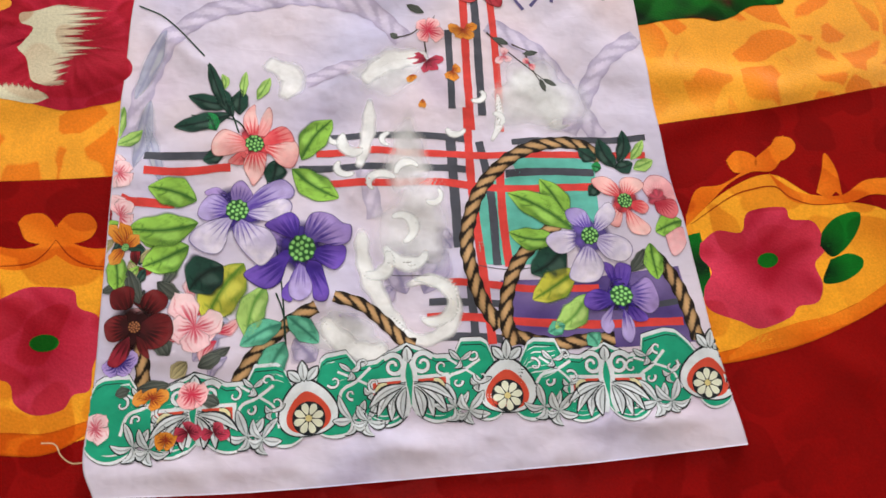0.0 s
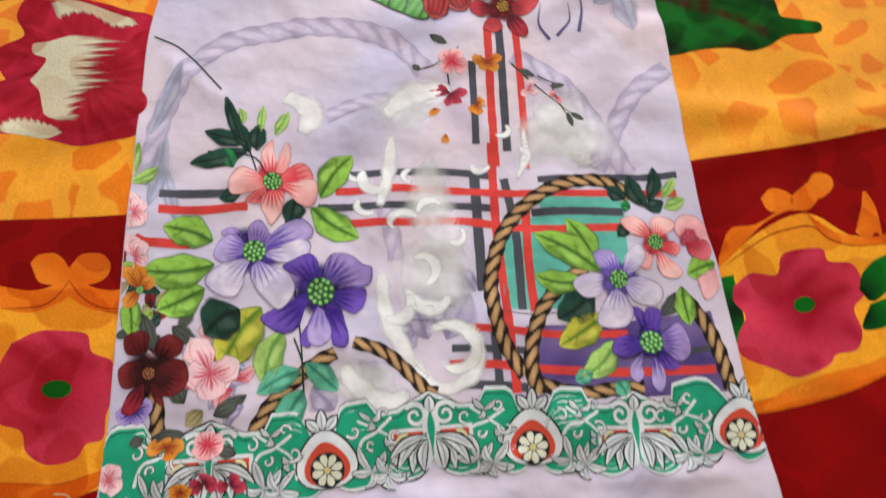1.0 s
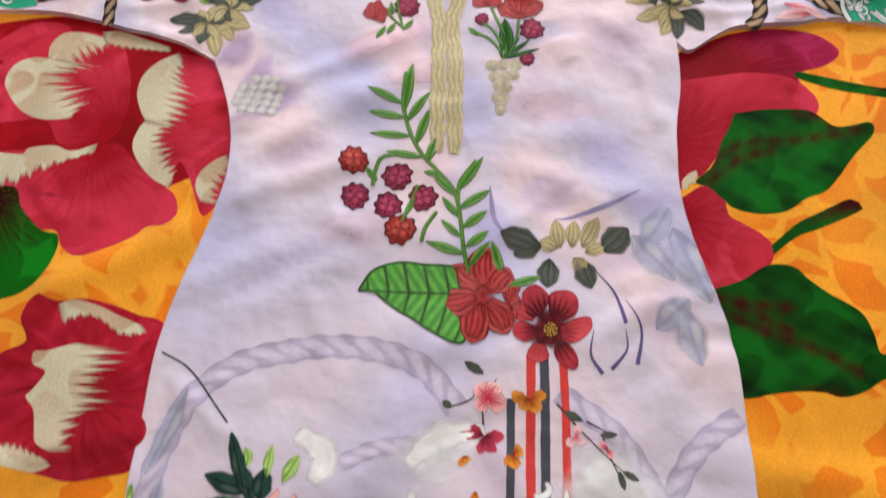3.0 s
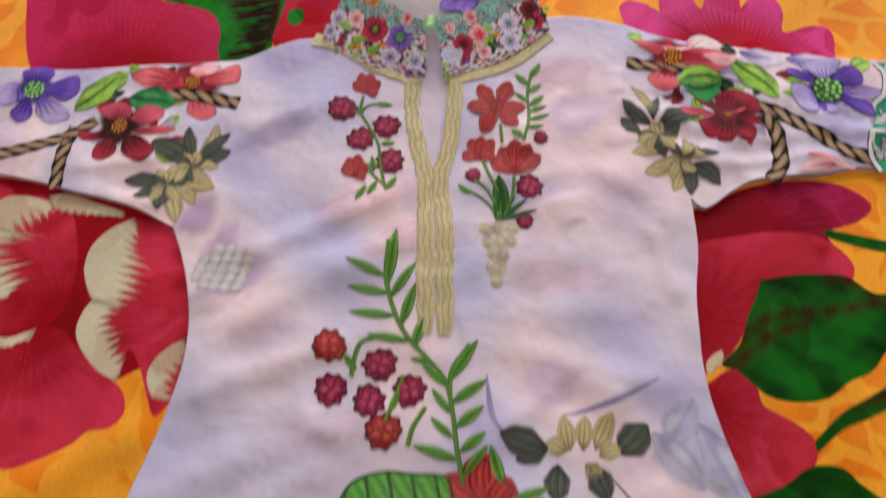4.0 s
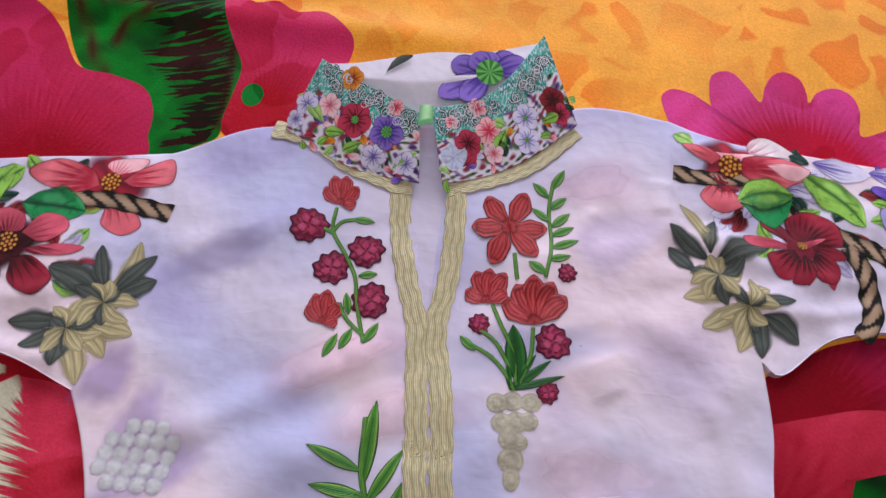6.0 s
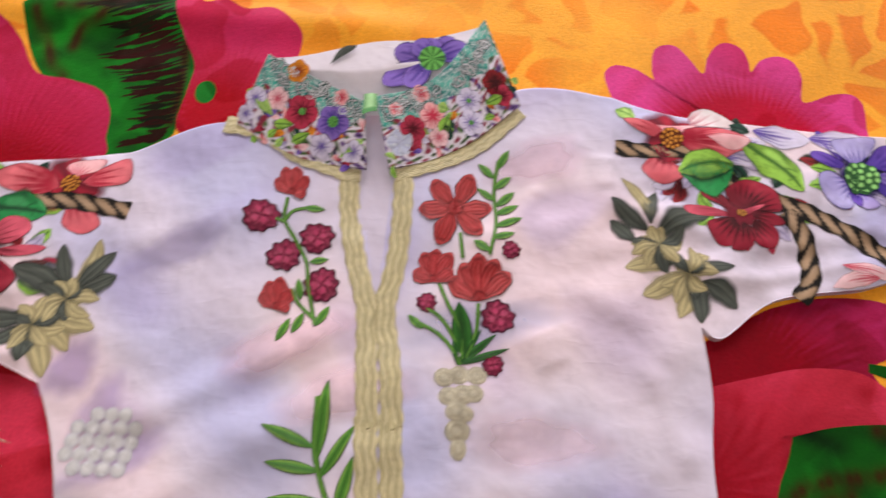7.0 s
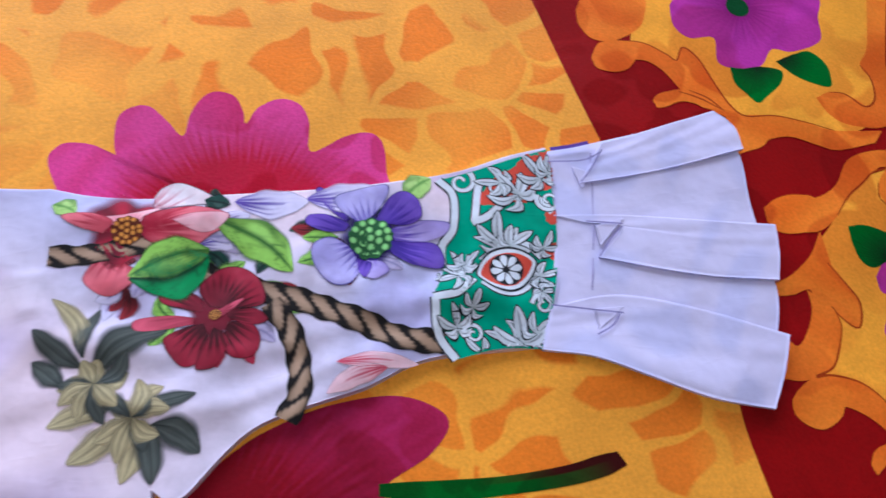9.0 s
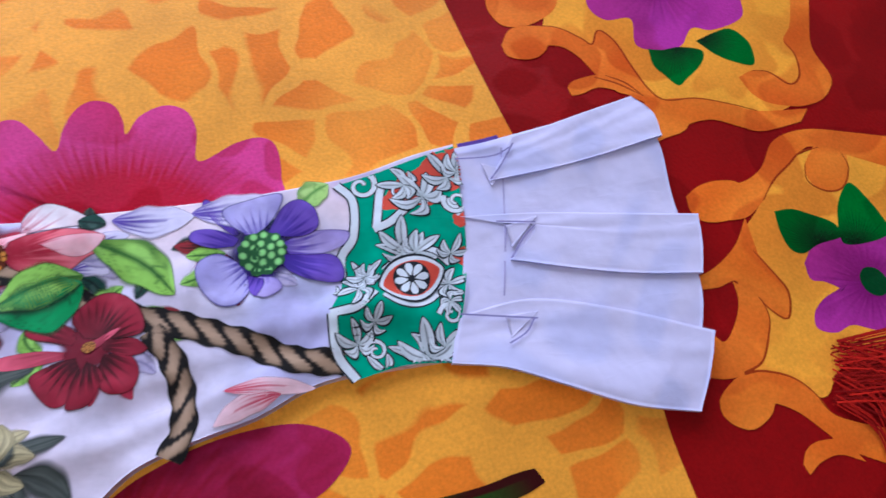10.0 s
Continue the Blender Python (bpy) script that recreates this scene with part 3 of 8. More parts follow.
between("scroll", [(0.990, 0.687), (1.015, 0.704), (1.057, 0.719), (1.094, 0.728), (1.125, 0.740), (1.164, 0.764)], [(0.989, 0.682), (1.025, 0.693), (1.060, 0.699), (1.079, 0.711), (1.122, 0.723), (1.160, 0.744)], SCROLL_DYE, 1.2, "orange scroll")
outline([(0.966, 0.823), (1.008, 0.852), (1.033, 0.862), (1.059, 0.866), (1.075, 0.854), (1.099, 0.847), (1.137, 0.850)])
shape("scroll_end", [(1.062, 0.915), (1.069, 0.924), (1.085, 0.923), (1.088, 0.911), (1.075, 0.898), (1.061, 0.895), (1.049, 0.885), (1.040, 0.895)], SCROLL_DYE, 1.4)
shape("scroll_end", [(1.009, 0.894), (1.020, 0.905), (1.035, 0.904), (1.044, 0.895), (1.036, 0.884), (1.017, 0.881)], SCROLL_DYE, 1.4)
ROSY = heart_dye([(1.041, 0.785)][0], CRIMSON * 0.95, ink("cc3854"), 0.004, 0.06, 26, 0.06, 0.75)
shape("flower", [(0.973, 0.802), (0.992, 0.816), (1.017, 0.815), (1.027, 0.837), (1.065, 0.843), (1.071, 0.830), (1.096, 0.827), (1.103, 0.799), (1.090, 0.782), (1.095, 0.760), (1.087, 0.742), (1.066, 0.737), (1.055, 0.726), (1.025, 0.714), (1.005, 0.721), (0.975, 0.733), (0.971, 0.752), (0.980, 0.772), (0.971, 0.787)], ROSY, 2.0, "rose red ruffled flower with a small green eye")
bed_part("flower_eye", Sheet().blob([(1.041, 0.785)][0], 0.011, GREEN, 0.7, 15, 0, 0, 20, 4, 0.0001), 3.2, "small green flower eye")
tuft_leaf([(1.098, 0.801), (1.104, 0.818), (1.122, 0.834), (1.146, 0.840), (1.145, 0.825), (1.129, 0.803), (1.110, 0.790)], [(1.101, 0.796)][0])
tuft_leaf([(1.107, 0.787), (1.128, 0.794), (1.142, 0.788), (1.137, 0.776), (1.117, 0.764), (1.096, 0.763)], [(1.098, 0.775)][0])
tuft_leaf([(0.974, 0.814), (0.958, 0.808), (0.953, 0.790), (0.959, 0.766), (0.967, 0.743), (0.978, 0.767)], [(0.970, 0.778)][0], 1.6)
cartouche([(0.235, 0.733), (0.271, 0.761), (0.305, 0.77), (0.336, 0.79), (0.368, 0.763), (0.406, 0.756), (0.431, 0.716), (0.435, 0.643), (0.395, 0.608), (0.348, 0.598), (0.299, 0.603), (0.249, 0.641)])
between("scroll", [(0.333, 0.804), (0.352, 0.787), (0.374, 0.782), (0.389, 0.785)], [(0.337, 0.775), (0.355, 0.765), (0.374, 0.762), (0.393, 0.760)], SCROLL_DYE, 1.2, "orange scroll")
between("scroll", [(0.333, 0.804), (0.321, 0.786), (0.301, 0.780), (0.269, 0.784)], [(0.337, 0.775), (0.329, 0.769), (0.304, 0.759), (0.273, 0.763)], SCROLL_DYE, 1.2, "orange scroll")
outline([(0.335, 0.790), (0.349, 0.775), (0.366, 0.766), (0.387, 0.764)])
outline([(0.335, 0.790), (0.325, 0.774), (0.311, 0.765), (0.278, 0.762)])
shape("scroll_end", [(0.297, 0.806), (0.303, 0.814), (0.319, 0.816), (0.331, 0.805), (0.333, 0.792), (0.323, 0.786), (0.307, 0.789)], SCROLL_DYE, 1.4)
shape("scroll_end", [(0.334, 0.805), (0.343, 0.816), (0.361, 0.817), (0.371, 0.806), (0.367, 0.793), (0.352, 0.787), (0.338, 0.792)], SCROLL_DYE, 1.4)
scroll([(0.261, 0.603), (0.318, 0.6), (0.357, 0.601), (0.398, 0.62)], 0.020)
shape("flower", [(0.293, 0.731), (0.315, 0.742), (0.338, 0.743), (0.359, 0.740), (0.366, 0.724), (0.385, 0.716), (0.393, 0.695), (0.387, 0.669), (0.387, 0.648), (0.373, 0.643), (0.365, 0.630), (0.341, 0.625), (0.322, 0.635), (0.314, 0.653), (0.290, 0.662), (0.280, 0.693), (0.286, 0.714)], heart_dye([(0.338, 0.690)][0], CRIMSON * 0.95, ink("cc3854"), 0.004, 0.065, 26, 0.06, 0.75), 2.0, "rose red ruffled flower with a small green eye")
bed_part("flower_eye", Sheet().blob([(0.340, 0.690)][0], 0.0135, GREEN, 0.6, 0, 0, 0, 20, 4, 0.0001), 3.2, "small green flower eye")
# tulip beside the hip
motif("tulip", "crimson tulip with cream brush marks")
TULIP = heart_dye([(0.322, 1.001)][0], ink("8c0c20"), ink("bc2440"), 0.0, 0.10, 22, 0.25, 0.6)
shape("blossom", [(0.253, 1.092), (0.273, 1.086), (0.298, 1.091), (0.328, 1.087), (0.353, 1.080), (0.377, 1.075), (0.395, 1.050), (0.395, 0.976), (0.382, 0.942), (0.352, 0.931), (0.326, 0.925), (0.303, 0.928), (0.274, 0.933), (0.240, 0.934), (0.205, 0.939), (0.193, 0.974), (0.225, 0.982), (0.244, 0.989), (0.233, 1.007), (0.221, 1.023), (0.235, 1.035), (0.252, 1.046), (0.241, 1.066), (0.244, 1.083)], TULIP, 1, "crimson tulip with cream brush marks", 200)
feathered([(0.300, 1.048), (0.277, 1.039), (0.263, 1.036), (0.265, 1.025), (0.278, 1.020), (0.277, 1.012), (0.270, 1.000), (0.267, 0.994), (0.277, 0.984), (0.283, 0.968), (0.290, 0.955), (0.307, 0.948)], [(0.309, 1.048), (0.344, 1.045), (0.345, 1.034), (0.336, 1.022), (0.333, 1.013), (0.342, 0.999), (0.339, 0.991), (0.325, 0.983), (0.324, 0.976), (0.321, 0.967), (0.322, 0.959), (0.327, 0.950)], 2.4, strokes=46)
feathered([(0.274, 1.083), (0.289, 1.089), (0.311, 1.086), (0.331, 1.079), (0.359, 1.070)], [(0.282, 1.065), (0.299, 1.073), (0.317, 1.072), (0.341, 1.059), (0.366, 1.063)], 2.4, reach=0.25)
feathered([(0.251, 0.935), (0.274, 0.932), (0.294, 0.930), (0.310, 0.937)], [(0.243, 0.942), (0.257, 0.952), (0.277, 0.951), (0.304, 0.942)], 2.4, reach=0.25)
# great crimson flower beside the waist
motif("crimson_flower", "great crimson flower with cream brushed petal edges")
shape("flower_ground", [(0.082, 1.382), (0.194, 1.407), (0.292, 1.393), (0.371, 1.371), (0.406, 1.300), (0.410, 1.249), (0.371, 1.227), (0.340, 1.212), (0.277, 1.213), (0.196, 1.194), (0.138, 1.213)], heart_dye([(0.288, 1.257)][0], ink("7c0610"), ink("a00c1c"), 0.0, 0.1, 18, 0.2, 0.5), 1.0)
WAIST = heart_dye([(0.287, 1.264)][0], ink("98091c"), ink("cc3450"), 0.02, 0.10, 34, 0.10, 0.7)
shape("petal", [(0.327, 1.372), (0.366, 1.365), (0.389, 1.331), (0.404, 1.293), (0.410, 1.255), (0.410, 1.231), (0.405, 1.206), (0.394, 1.186), (0.382, 1.204), (0.370, 1.228), (0.357, 1.244), (0.354, 1.227), (0.352, 1.214), (0.332, 1.223), (0.313, 1.239), (0.305, 1.256), (0.306, 1.274), (0.313, 1.286), (0.302, 1.303), (0.296, 1.319), (0.298, 1.341), (0.309, 1.359)], WAIST, 1.3, "crimson petal with a cream brushed edge")
shape("petal", [(0.256, 1.386), (0.218, 1.388), (0.186, 1.369), (0.148, 1.349), (0.124, 1.309), (0.148, 1.271), (0.206, 1.277), (0.231, 1.251), (0.281, 1.262), (0.290, 1.310), (0.274, 1.363)], WAIST, 1.25)
shape("petal", [(0.148, 1.391), (0.177, 1.399), (0.205, 1.390), (0.185, 1.354), (0.157, 1.342), (0.121, 1.357)], WAIST, 1.2)
shape("petal", [(0.266, 1.256), (0.291, 1.257), (0.313, 1.238), (0.336, 1.220), (0.358, 1.208), (0.367, 1.187), (0.358, 1.173), (0.340, 1.169), (0.328, 1.156), (0.297, 1.139), (0.277, 1.133), (0.261, 1.141), (0.250, 1.157), (0.231, 1.158), (0.208, 1.174), (0.195, 1.199), (0.169, 1.200), (0.142, 1.190), (0.131, 1.223), (0.165, 1.235), (0.212, 1.245)], heart_dye([(0.268, 1.260)][0], ink("98091c"), ink("cc3450"), 0.015, 0.085, 40, 0.16, 0.5), 1.4, "broad crimson petal lighter towards its rim", 200)
shape("petal", [(0.404, 1.257), (0.385, 1.242), (0.379, 1.219), (0.387, 1.200), (0.394, 1.186), (0.406, 1.202), (0.419, 1.219), (0.414, 1.249)], WAIST, 1.5)
feathered([(0.330, 1.373), (0.309, 1.358), (0.297, 1.339), (0.296, 1.318), (0.303, 1.300), (0.313, 1.285)], [(0.337, 1.361), (0.342, 1.339), (0.353, 1.325), (0.351, 1.313), (0.355, 1.302), (0.342, 1.280)], 2.4, strokes=34)
feathered([(0.312, 1.287), (0.306, 1.273), (0.305, 1.256), (0.314, 1.240), (0.332, 1.223), (0.353, 1.213)], [(0.342, 1.283), (0.335, 1.269), (0.345, 1.256), (0.348, 1.244), (0.354, 1.238), (0.356, 1.227)], 2.45)
feathered([(0.404, 1.257), (0.391, 1.248), (0.380, 1.233), (0.379, 1.217), (0.388, 1.201)], [(0.412, 1.242), (0.410, 1.233), (0.406, 1.223), (0.404, 1.211), (0.409, 1.199)], 2.4, strokes=20)
feathered([(0.246, 1.383), (0.218, 1.388), (0.197, 1.385), (0.187, 1.369), (0.189, 1.351)], [(0.252, 1.371), (0.237, 1.357), (0.231, 1.351), (0.226, 1.341), (0.217, 1.336)], 2.4, strokes=22)
feathered([(0.188, 1.353), (0.169, 1.351), (0.154, 1.340), (0.151, 1.318), (0.166, 1.297), (0.184, 1.283), (0.206, 1.278), (0.234, 1.282)], [(0.248, 1.347), (0.225, 1.336), (0.225, 1.323), (0.240, 1.317), (0.238, 1.306), (0.247, 1.303), (0.239, 1.291), (0.235, 1.285)], 2.45, strokes=30)
feathered([(0.239, 1.390), (0.260, 1.393), (0.287, 1.386), (0.319, 1.378)], [(0.247, 1.376), (0.266, 1.372), (0.290, 1.372), (0.321, 1.372)], 2.4, reach=0.2)
feathered([(0.125, 1.221), (0.148, 1.229), (0.165, 1.235), (0.193, 1.236), (0.200, 1.244), (0.224, 1.249), (0.244, 1.245), (0.269, 1.256)], [(0.138, 1.183), (0.160, 1.190), (0.177, 1.197), (0.195, 1.202), (0.210, 1.214), (0.226, 1.223), (0.242, 1.233), (0.268, 1.245)], 2.5, reach=0.3)
shape("leaf", [(0.143, 1.187), (0.194, 1.200), (0.210, 1.178), (0.235, 1.157), (0.253, 1.153), (0.256, 1.134), (0.249, 1.108), (0.233, 1.091), (0.212, 1.082), (0.197, 1.071), (0.172, 1.056)], heart_dye([(0.179, 1.188)][0], MAROON * 0.6, ink("0a7a18"), 0.015, 0.075, 46, 0.30, 0.0), 1.7, "ragged green leaf with maroon brushed strokes")
# leaves and petals on the other side of the waist
motif("leafy_flower", "rose red flower with great green leaves")
BLUSHING = heart_dye([(0.858, 1.312)][0], ink("9c1024"), ink("c83450"), 0.02, 0.14, 24, 0.14, 0.7)
shape("petal", [(0.863, 1.382), (0.905, 1.393), (0.946, 1.402), (0.988, 1.400), (1.013, 1.381), (1.017, 1.365), (1.007, 1.357), (0.955, 1.353), (0.920, 1.350), (0.916, 1.330), (0.912, 1.307), (0.897, 1.281), (0.885, 1.270), (0.872, 1.259), (0.860, 1.269)], BLUSHING, 1.35, "rose red petal", 180)
shape("petal", [(0.868, 1.246), (0.893, 1.264), (0.912, 1.262), (0.918, 1.236), (0.930, 1.228), (0.949, 1.218), (0.961, 1.204), (0.955, 1.184), (0.929, 1.168), (0.910, 1.159), (0.890, 1.157), (0.875, 1.193)], heart_dye([(0.871, 1.231)][0], ink("a01024"), ink("cc3a54"), 0.01, 0.08, 20, 0.14, 0.5), 1.5, "rose red petal")
feathered([(0.887, 1.281), (0.878, 1.275), (0.872, 1.267), (0.872, 1.259)], [(0.889, 1.273), (0.885, 1.266), (0.880, 1.262), (0.874, 1.256)], 2.4, reach=0.3, strokes=8)


def ribbed(ribs, light=ink("0b6418"), dark=ink("06260a")):
    """Dye of a great leaf: mottled greens with maroon brushed along its ribs."""
    lines = [spline(r)(np.linspace(0, 1, 26)) for r in ribs]

    def dye(x, y):
        blotch = np.sin(x * 47 + 2 * np.sin(y * 39)) * np.sin(y * 71 + 2 * np.sin(x * 33)) + 0.4 * np.sin(x * 150 + y * 60) * np.sin(y * 240 - x * 30)
        c = mixed(light, dark, 0.35 + 0.6 * blotch)
        for line in lines:
            d = np.sqrt(((x[:, None] - line[None, :, 0]) ** 2 + (y[:, None] - line[None, :, 1]) ** 2).min(1))
            c = mixed(c, ink("3c0f0a"), 0.95 * np.exp(-(d / 0.006) ** 2) * (0.75 + 0.25 * np.sin(x * 300)))
        return c
    return (dye,)


shape("leaf", [(0.928, 1.350), (0.958, 1.358), (0.994, 1.362), (1.011, 1.360), (1.032, 1.346), (1.052, 1.349), (1.070, 1.354), (1.072, 1.341), (1.051, 1.315), (1.033, 1.289), (1.018, 1.271), (0.998, 1.261), (0.977, 1.245), (0.951, 1.239), (0.926, 1.242), (0.912, 1.252), (0.899, 1.263), (0.886, 1.268), (0.903, 1.287), (0.913, 1.315), (0.921, 1.331)], ribbed([[(0.893, 1.276), (0.922, 1.308), (0.952, 1.320), (0.987, 1.325), (1.023, 1.334), (1.058, 1.345)], [(0.896, 1.266), (0.914, 1.282), (0.934, 1.299), (0.963, 1.310)], [(0.993, 1.358), (1.011, 1.357), (1.029, 1.347)]]), 2.0, "great green leaf with maroon ribs", 200, 50)
shape("leaf", [(0.901, 1.156), (0.929, 1.168), (0.954, 1.185), (0.979, 1.186), (0.993, 1.174), (1.012, 1.161), (1.039, 1.146), (1.049, 1.127), (1.054, 1.107), (1.069, 1.101), (1.096, 1.103), (1.095, 1.090), (1.058, 1.084), (1.036, 1.070), (1.015, 1.063), (0.999, 1.066), (0.978, 1.065), (0.951, 1.060), (0.930, 1.054), (0.906, 1.055), (0.902, 1.100), (0.896, 1.141)], ribbed([[(0.904, 1.148), (0.924, 1.145), (0.946, 1.144), (0.973, 1.143)], [(0.915, 1.131), (0.946, 1.120), (0.984, 1.109), (1.005, 1.101), (1.032, 1.088)], [(0.924, 1.144), (0.951, 1.130), (0.973, 1.121)], [(0.983, 1.064), (1.004, 1.063), (1.012, 1.062)]], ink("0a5c14")), 2.0, "great green leaf with maroon ribs", 200, 50)
between("stem", [(0.959, 1.206), (0.986, 1.232), (1.009, 1.246), (1.038, 1.263), (1.050, 1.262)], [(0.961, 1.197), (0.985, 1.218), (1.008, 1.229), (1.040, 1.246), (1.054, 1.255)], lambda u, v: mixed(ink("0c5a14"), MAROON * 0.8, (u - 0.45) * 2 + 0.3 * np.sin(v * 5)), 2.1, "green stalk with a maroon tip")
# flower under the sleeve
HOST[0] = bedspread
UNDER = heart_dye((0.889, 1.383), ink("840318"), ink("bc2c6c"), 0.06, 0.19, 70, 0.10, 0.35)
shape("petal", [(0.911, 1.442), (0.931, 1.451), (0.971, 1.46), (1.017, 1.458), (1.044, 1.439), (1.03, 1.42), (0.998, 1.405), (1.005, 1.386), (1.015, 1.365), (1.003, 1.343), (0.96, 1.328), (0.911, 1.324), (0.851, 1.346), (0.849, 1.401)], UNDER, 1.2, "crimson and magenta double-lobed petal", 160, 50)
between("stem", [(0.995, 1.408), (1.012, 1.406), (1.039, 1.402), (1.073, 1.398), (1.110, 1.397), (1.133, 1.399), (1.146, 1.399)], [(0.994, 1.401), (1.010, 1.396), (1.036, 1.390), (1.071, 1.387), (1.106, 1.385), (1.134, 1.386), (1.150, 1.390)], lambda u, v: mixed(ink("0c5a14"), MAROON * 0.8, (u - 0.62) * 3 + 0.7 * (v < 0.35)), 2.2, "green stalk with a maroon tip")
# flower above the sleeve
OVER = heart_dye((0.925, 1.578), ink("b00c30"), ink("d4408a"), 0.072, 0.105, 90, 0.22, 0.3)
shape("flower", [(0.813, 1.634), (0.805, 1.664), (0.810, 1.675), (0.820, 1.678), (0.838, 1.672), (0.850, 1.657), (0.849, 1.675), (0.852, 1.696), (0.862, 1.704), (0.874, 1.703), (0.886, 1.688), (0.896, 1.674), (0.902, 1.692), (0.911, 1.706), (0.922, 1.711), (0.935, 1.705), (0.940, 1.691), (0.941, 1.679), (0.951, 1.692), (0.968, 1.698), (0.982, 1.691), (0.987, 1.674), (0.985, 1.649)] + [(1.011, 1.658), (1.029, 1.659), (1.038, 1.649), (1.037, 1.625), (1.030, 1.599), (0.957, 1.586), (0.868, 1.604), (0.823, 1.613)], OVER, 1.2, "magenta flower with pointed petals and crimson rays", 320, 60, (0.922, 1.612))
# flowers and leaf above the other shoulder
shape("flower", [(0.128, 1.676), (0.157, 1.701), (0.186, 1.713), (0.214, 1.713), (0.245, 1.703), (0.268, 1.681), (0.292, 1.645), (0.323, 1.639), (0.353, 1.629), (0.366, 1.607), (0.368, 1.583), (0.366, 1.558), (0.285, 1.539), (0.184, 1.529)], heart_dye([(0.287, 1.516)][0], ink("98061c"), ink("c02858"), 0.05, 0.125, 90, 0.2, 0.25), 2.3, "pink flower rayed with crimson", 200, 60)
shape("flower", [(0.400, 1.737), (0.416, 1.740), (0.433, 1.728), (0.452, 1.733), (0.472, 1.721), (0.496, 1.725), (0.515, 1.711), (0.527, 1.696), (0.525, 1.675), (0.515, 1.648), (0.491, 1.595), (0.436, 1.586), (0.418, 1.619), (0.428, 1.653), (0.412, 1.699)], heart_dye([(0.458, 1.607)][0], ink("a8081e"), ink("c42a5c"), 0.025, 0.075, 70, 0.22, 0.2), 1.3, "pink flower rayed with crimson", 180, 50)
bed_part("flower_eye", Sheet().blob([(0.447, 1.631)][0], 0.0095, ink("0c7020"), 1.25, 0, 0, 0, 24, 4, 0.0001), 2.6, "small green flower eye")
shape("leaf", [(0.265, 1.716), (0.276, 1.722), (0.300, 1.726), (0.326, 1.725), (0.353, 1.744), (0.377, 1.749), (0.394, 1.762), (0.402, 1.742), (0.409, 1.713), (0.420, 1.686), (0.432, 1.660), (0.430, 1.633), (0.426, 1.606), (0.426, 1.587), (0.412, 1.577), (0.394, 1.566), (0.375, 1.559), (0.362, 1.561), (0.365, 1.601), (0.356, 1.626), (0.329, 1.637), (0.299, 1.641), (0.276, 1.678)], ribbed([[(0.279, 1.710), (0.289, 1.686), (0.303, 1.657), (0.315, 1.641)], [(0.317, 1.675), (0.323, 1.693), (0.344, 1.710), (0.364, 1.719)], [(0.300, 1.716), (0.325, 1.717), (0.357, 1.726)], [(0.420, 1.679), (0.422, 1.652), (0.423, 1.626), (0.421, 1.600)]], ink("0b7a1c"), ink("074812")), 2.2, "ragged green leaf with dark brushed strokes", 200, 60)
STROKE_A, STROKE_B = spline([(0.291, 1.708), (0.317, 1.704), (0.332, 1.670), (0.361, 1.639), (0.380, 1.603), (0.377, 1.571)]), spline([(0.370, 1.742), (0.403, 1.727), (0.413, 1.700), (0.427, 1.659), (0.426, 1.613), (0.418, 1.582)])
for k in range(44):
    f = k / 43
    a, b = STROKE_A(f)[0], STROKE_B(f)[0]
    a = a + (b - a) * random.uniform(0.0, 0.55)
    m = (a + b) / 2 + np.array([0.0, random.uniform(-0.008, 0.004)])
    bed_part("brush_stroke", Sheet().ribbon([a, m, b], random.uniform(0.003, 0.0075), mixed(MAROON * 0.6, ink("061c08"), np.array([random.random()]))[0], 40, 2, taper=lambda u: np.sin(np.pi * np.clip(u * 0.95 + 0.03, 0, 1)) ** 0.8, wobble=0.3), 2.7 + 0.01 * k)
# border along the side
shape("cartouche", [(1.258, 1.716), (1.288, 1.692), (1.309, 1.660), (1.317, 1.632), (1.352, 1.624), (1.397, 1.605), (1.428, 1.606), (1.457, 1.637), (1.467, 1.671), (1.487, 1.704), (1.501, 1.747), (1.300, 1.780)], YELLOW, 0.3, "golden yellow panel framed by orange scrolls")
shape("cartouche", [(1.354, 1.524), (1.378, 1.543), (1.400, 1.558), (1.416, 1.564), (1.435, 1.564), (1.464, 1.552), (1.495, 1.527), (1.440, 1.425), (1.368, 1.410), (1.344, 1.393), (1.329, 1.401), (1.307, 1.416), (1.307, 1.433), (1.326, 1.452), (1.329, 1.477), (1.328, 1.494), (1.340, 1.513)], YELLOW, 0.3, "golden yellow panel framed by orange scrolls")
shape("scroll_end", [(1.222, 1.756), (1.220, 1.739), (1.227, 1.723), (1.245, 1.719), (1.267, 1.727), (1.279, 1.740), (1.284, 1.764), (1.238, 1.772)], SCROLL_DYE, 1.4)
shape("scroll_end", [(1.220, 1.704), (1.230, 1.717), (1.245, 1.720), (1.257, 1.712), (1.256, 1.697), (1.246, 1.688), (1.234, 1.687), (1.222, 1.693)], SCROLL_DYE, 1.4)
shape("scroll_end", [(1.309, 1.625), (1.334, 1.626), (1.343, 1.615), (1.333, 1.601), (1.316, 1.597), (1.302, 1.597)], SCROLL_DYE, 1.4)
shape("scroll_end", [(1.396, 1.638), (1.410, 1.642), (1.423, 1.638), (1.434, 1.627), (1.438, 1.615), (1.426, 1.607), (1.410, 1.611), (1.400, 1.622)], SCROLL_DYE, 1.7)
shape("scroll_end", [(1.310, 1.548), (1.323, 1.554), (1.339, 1.555), (1.354, 1.549), (1.342, 1.531), (1.334, 1.524), (1.317, 1.526), (1.309, 1.535)], SCROLL_DYE, 1.4)
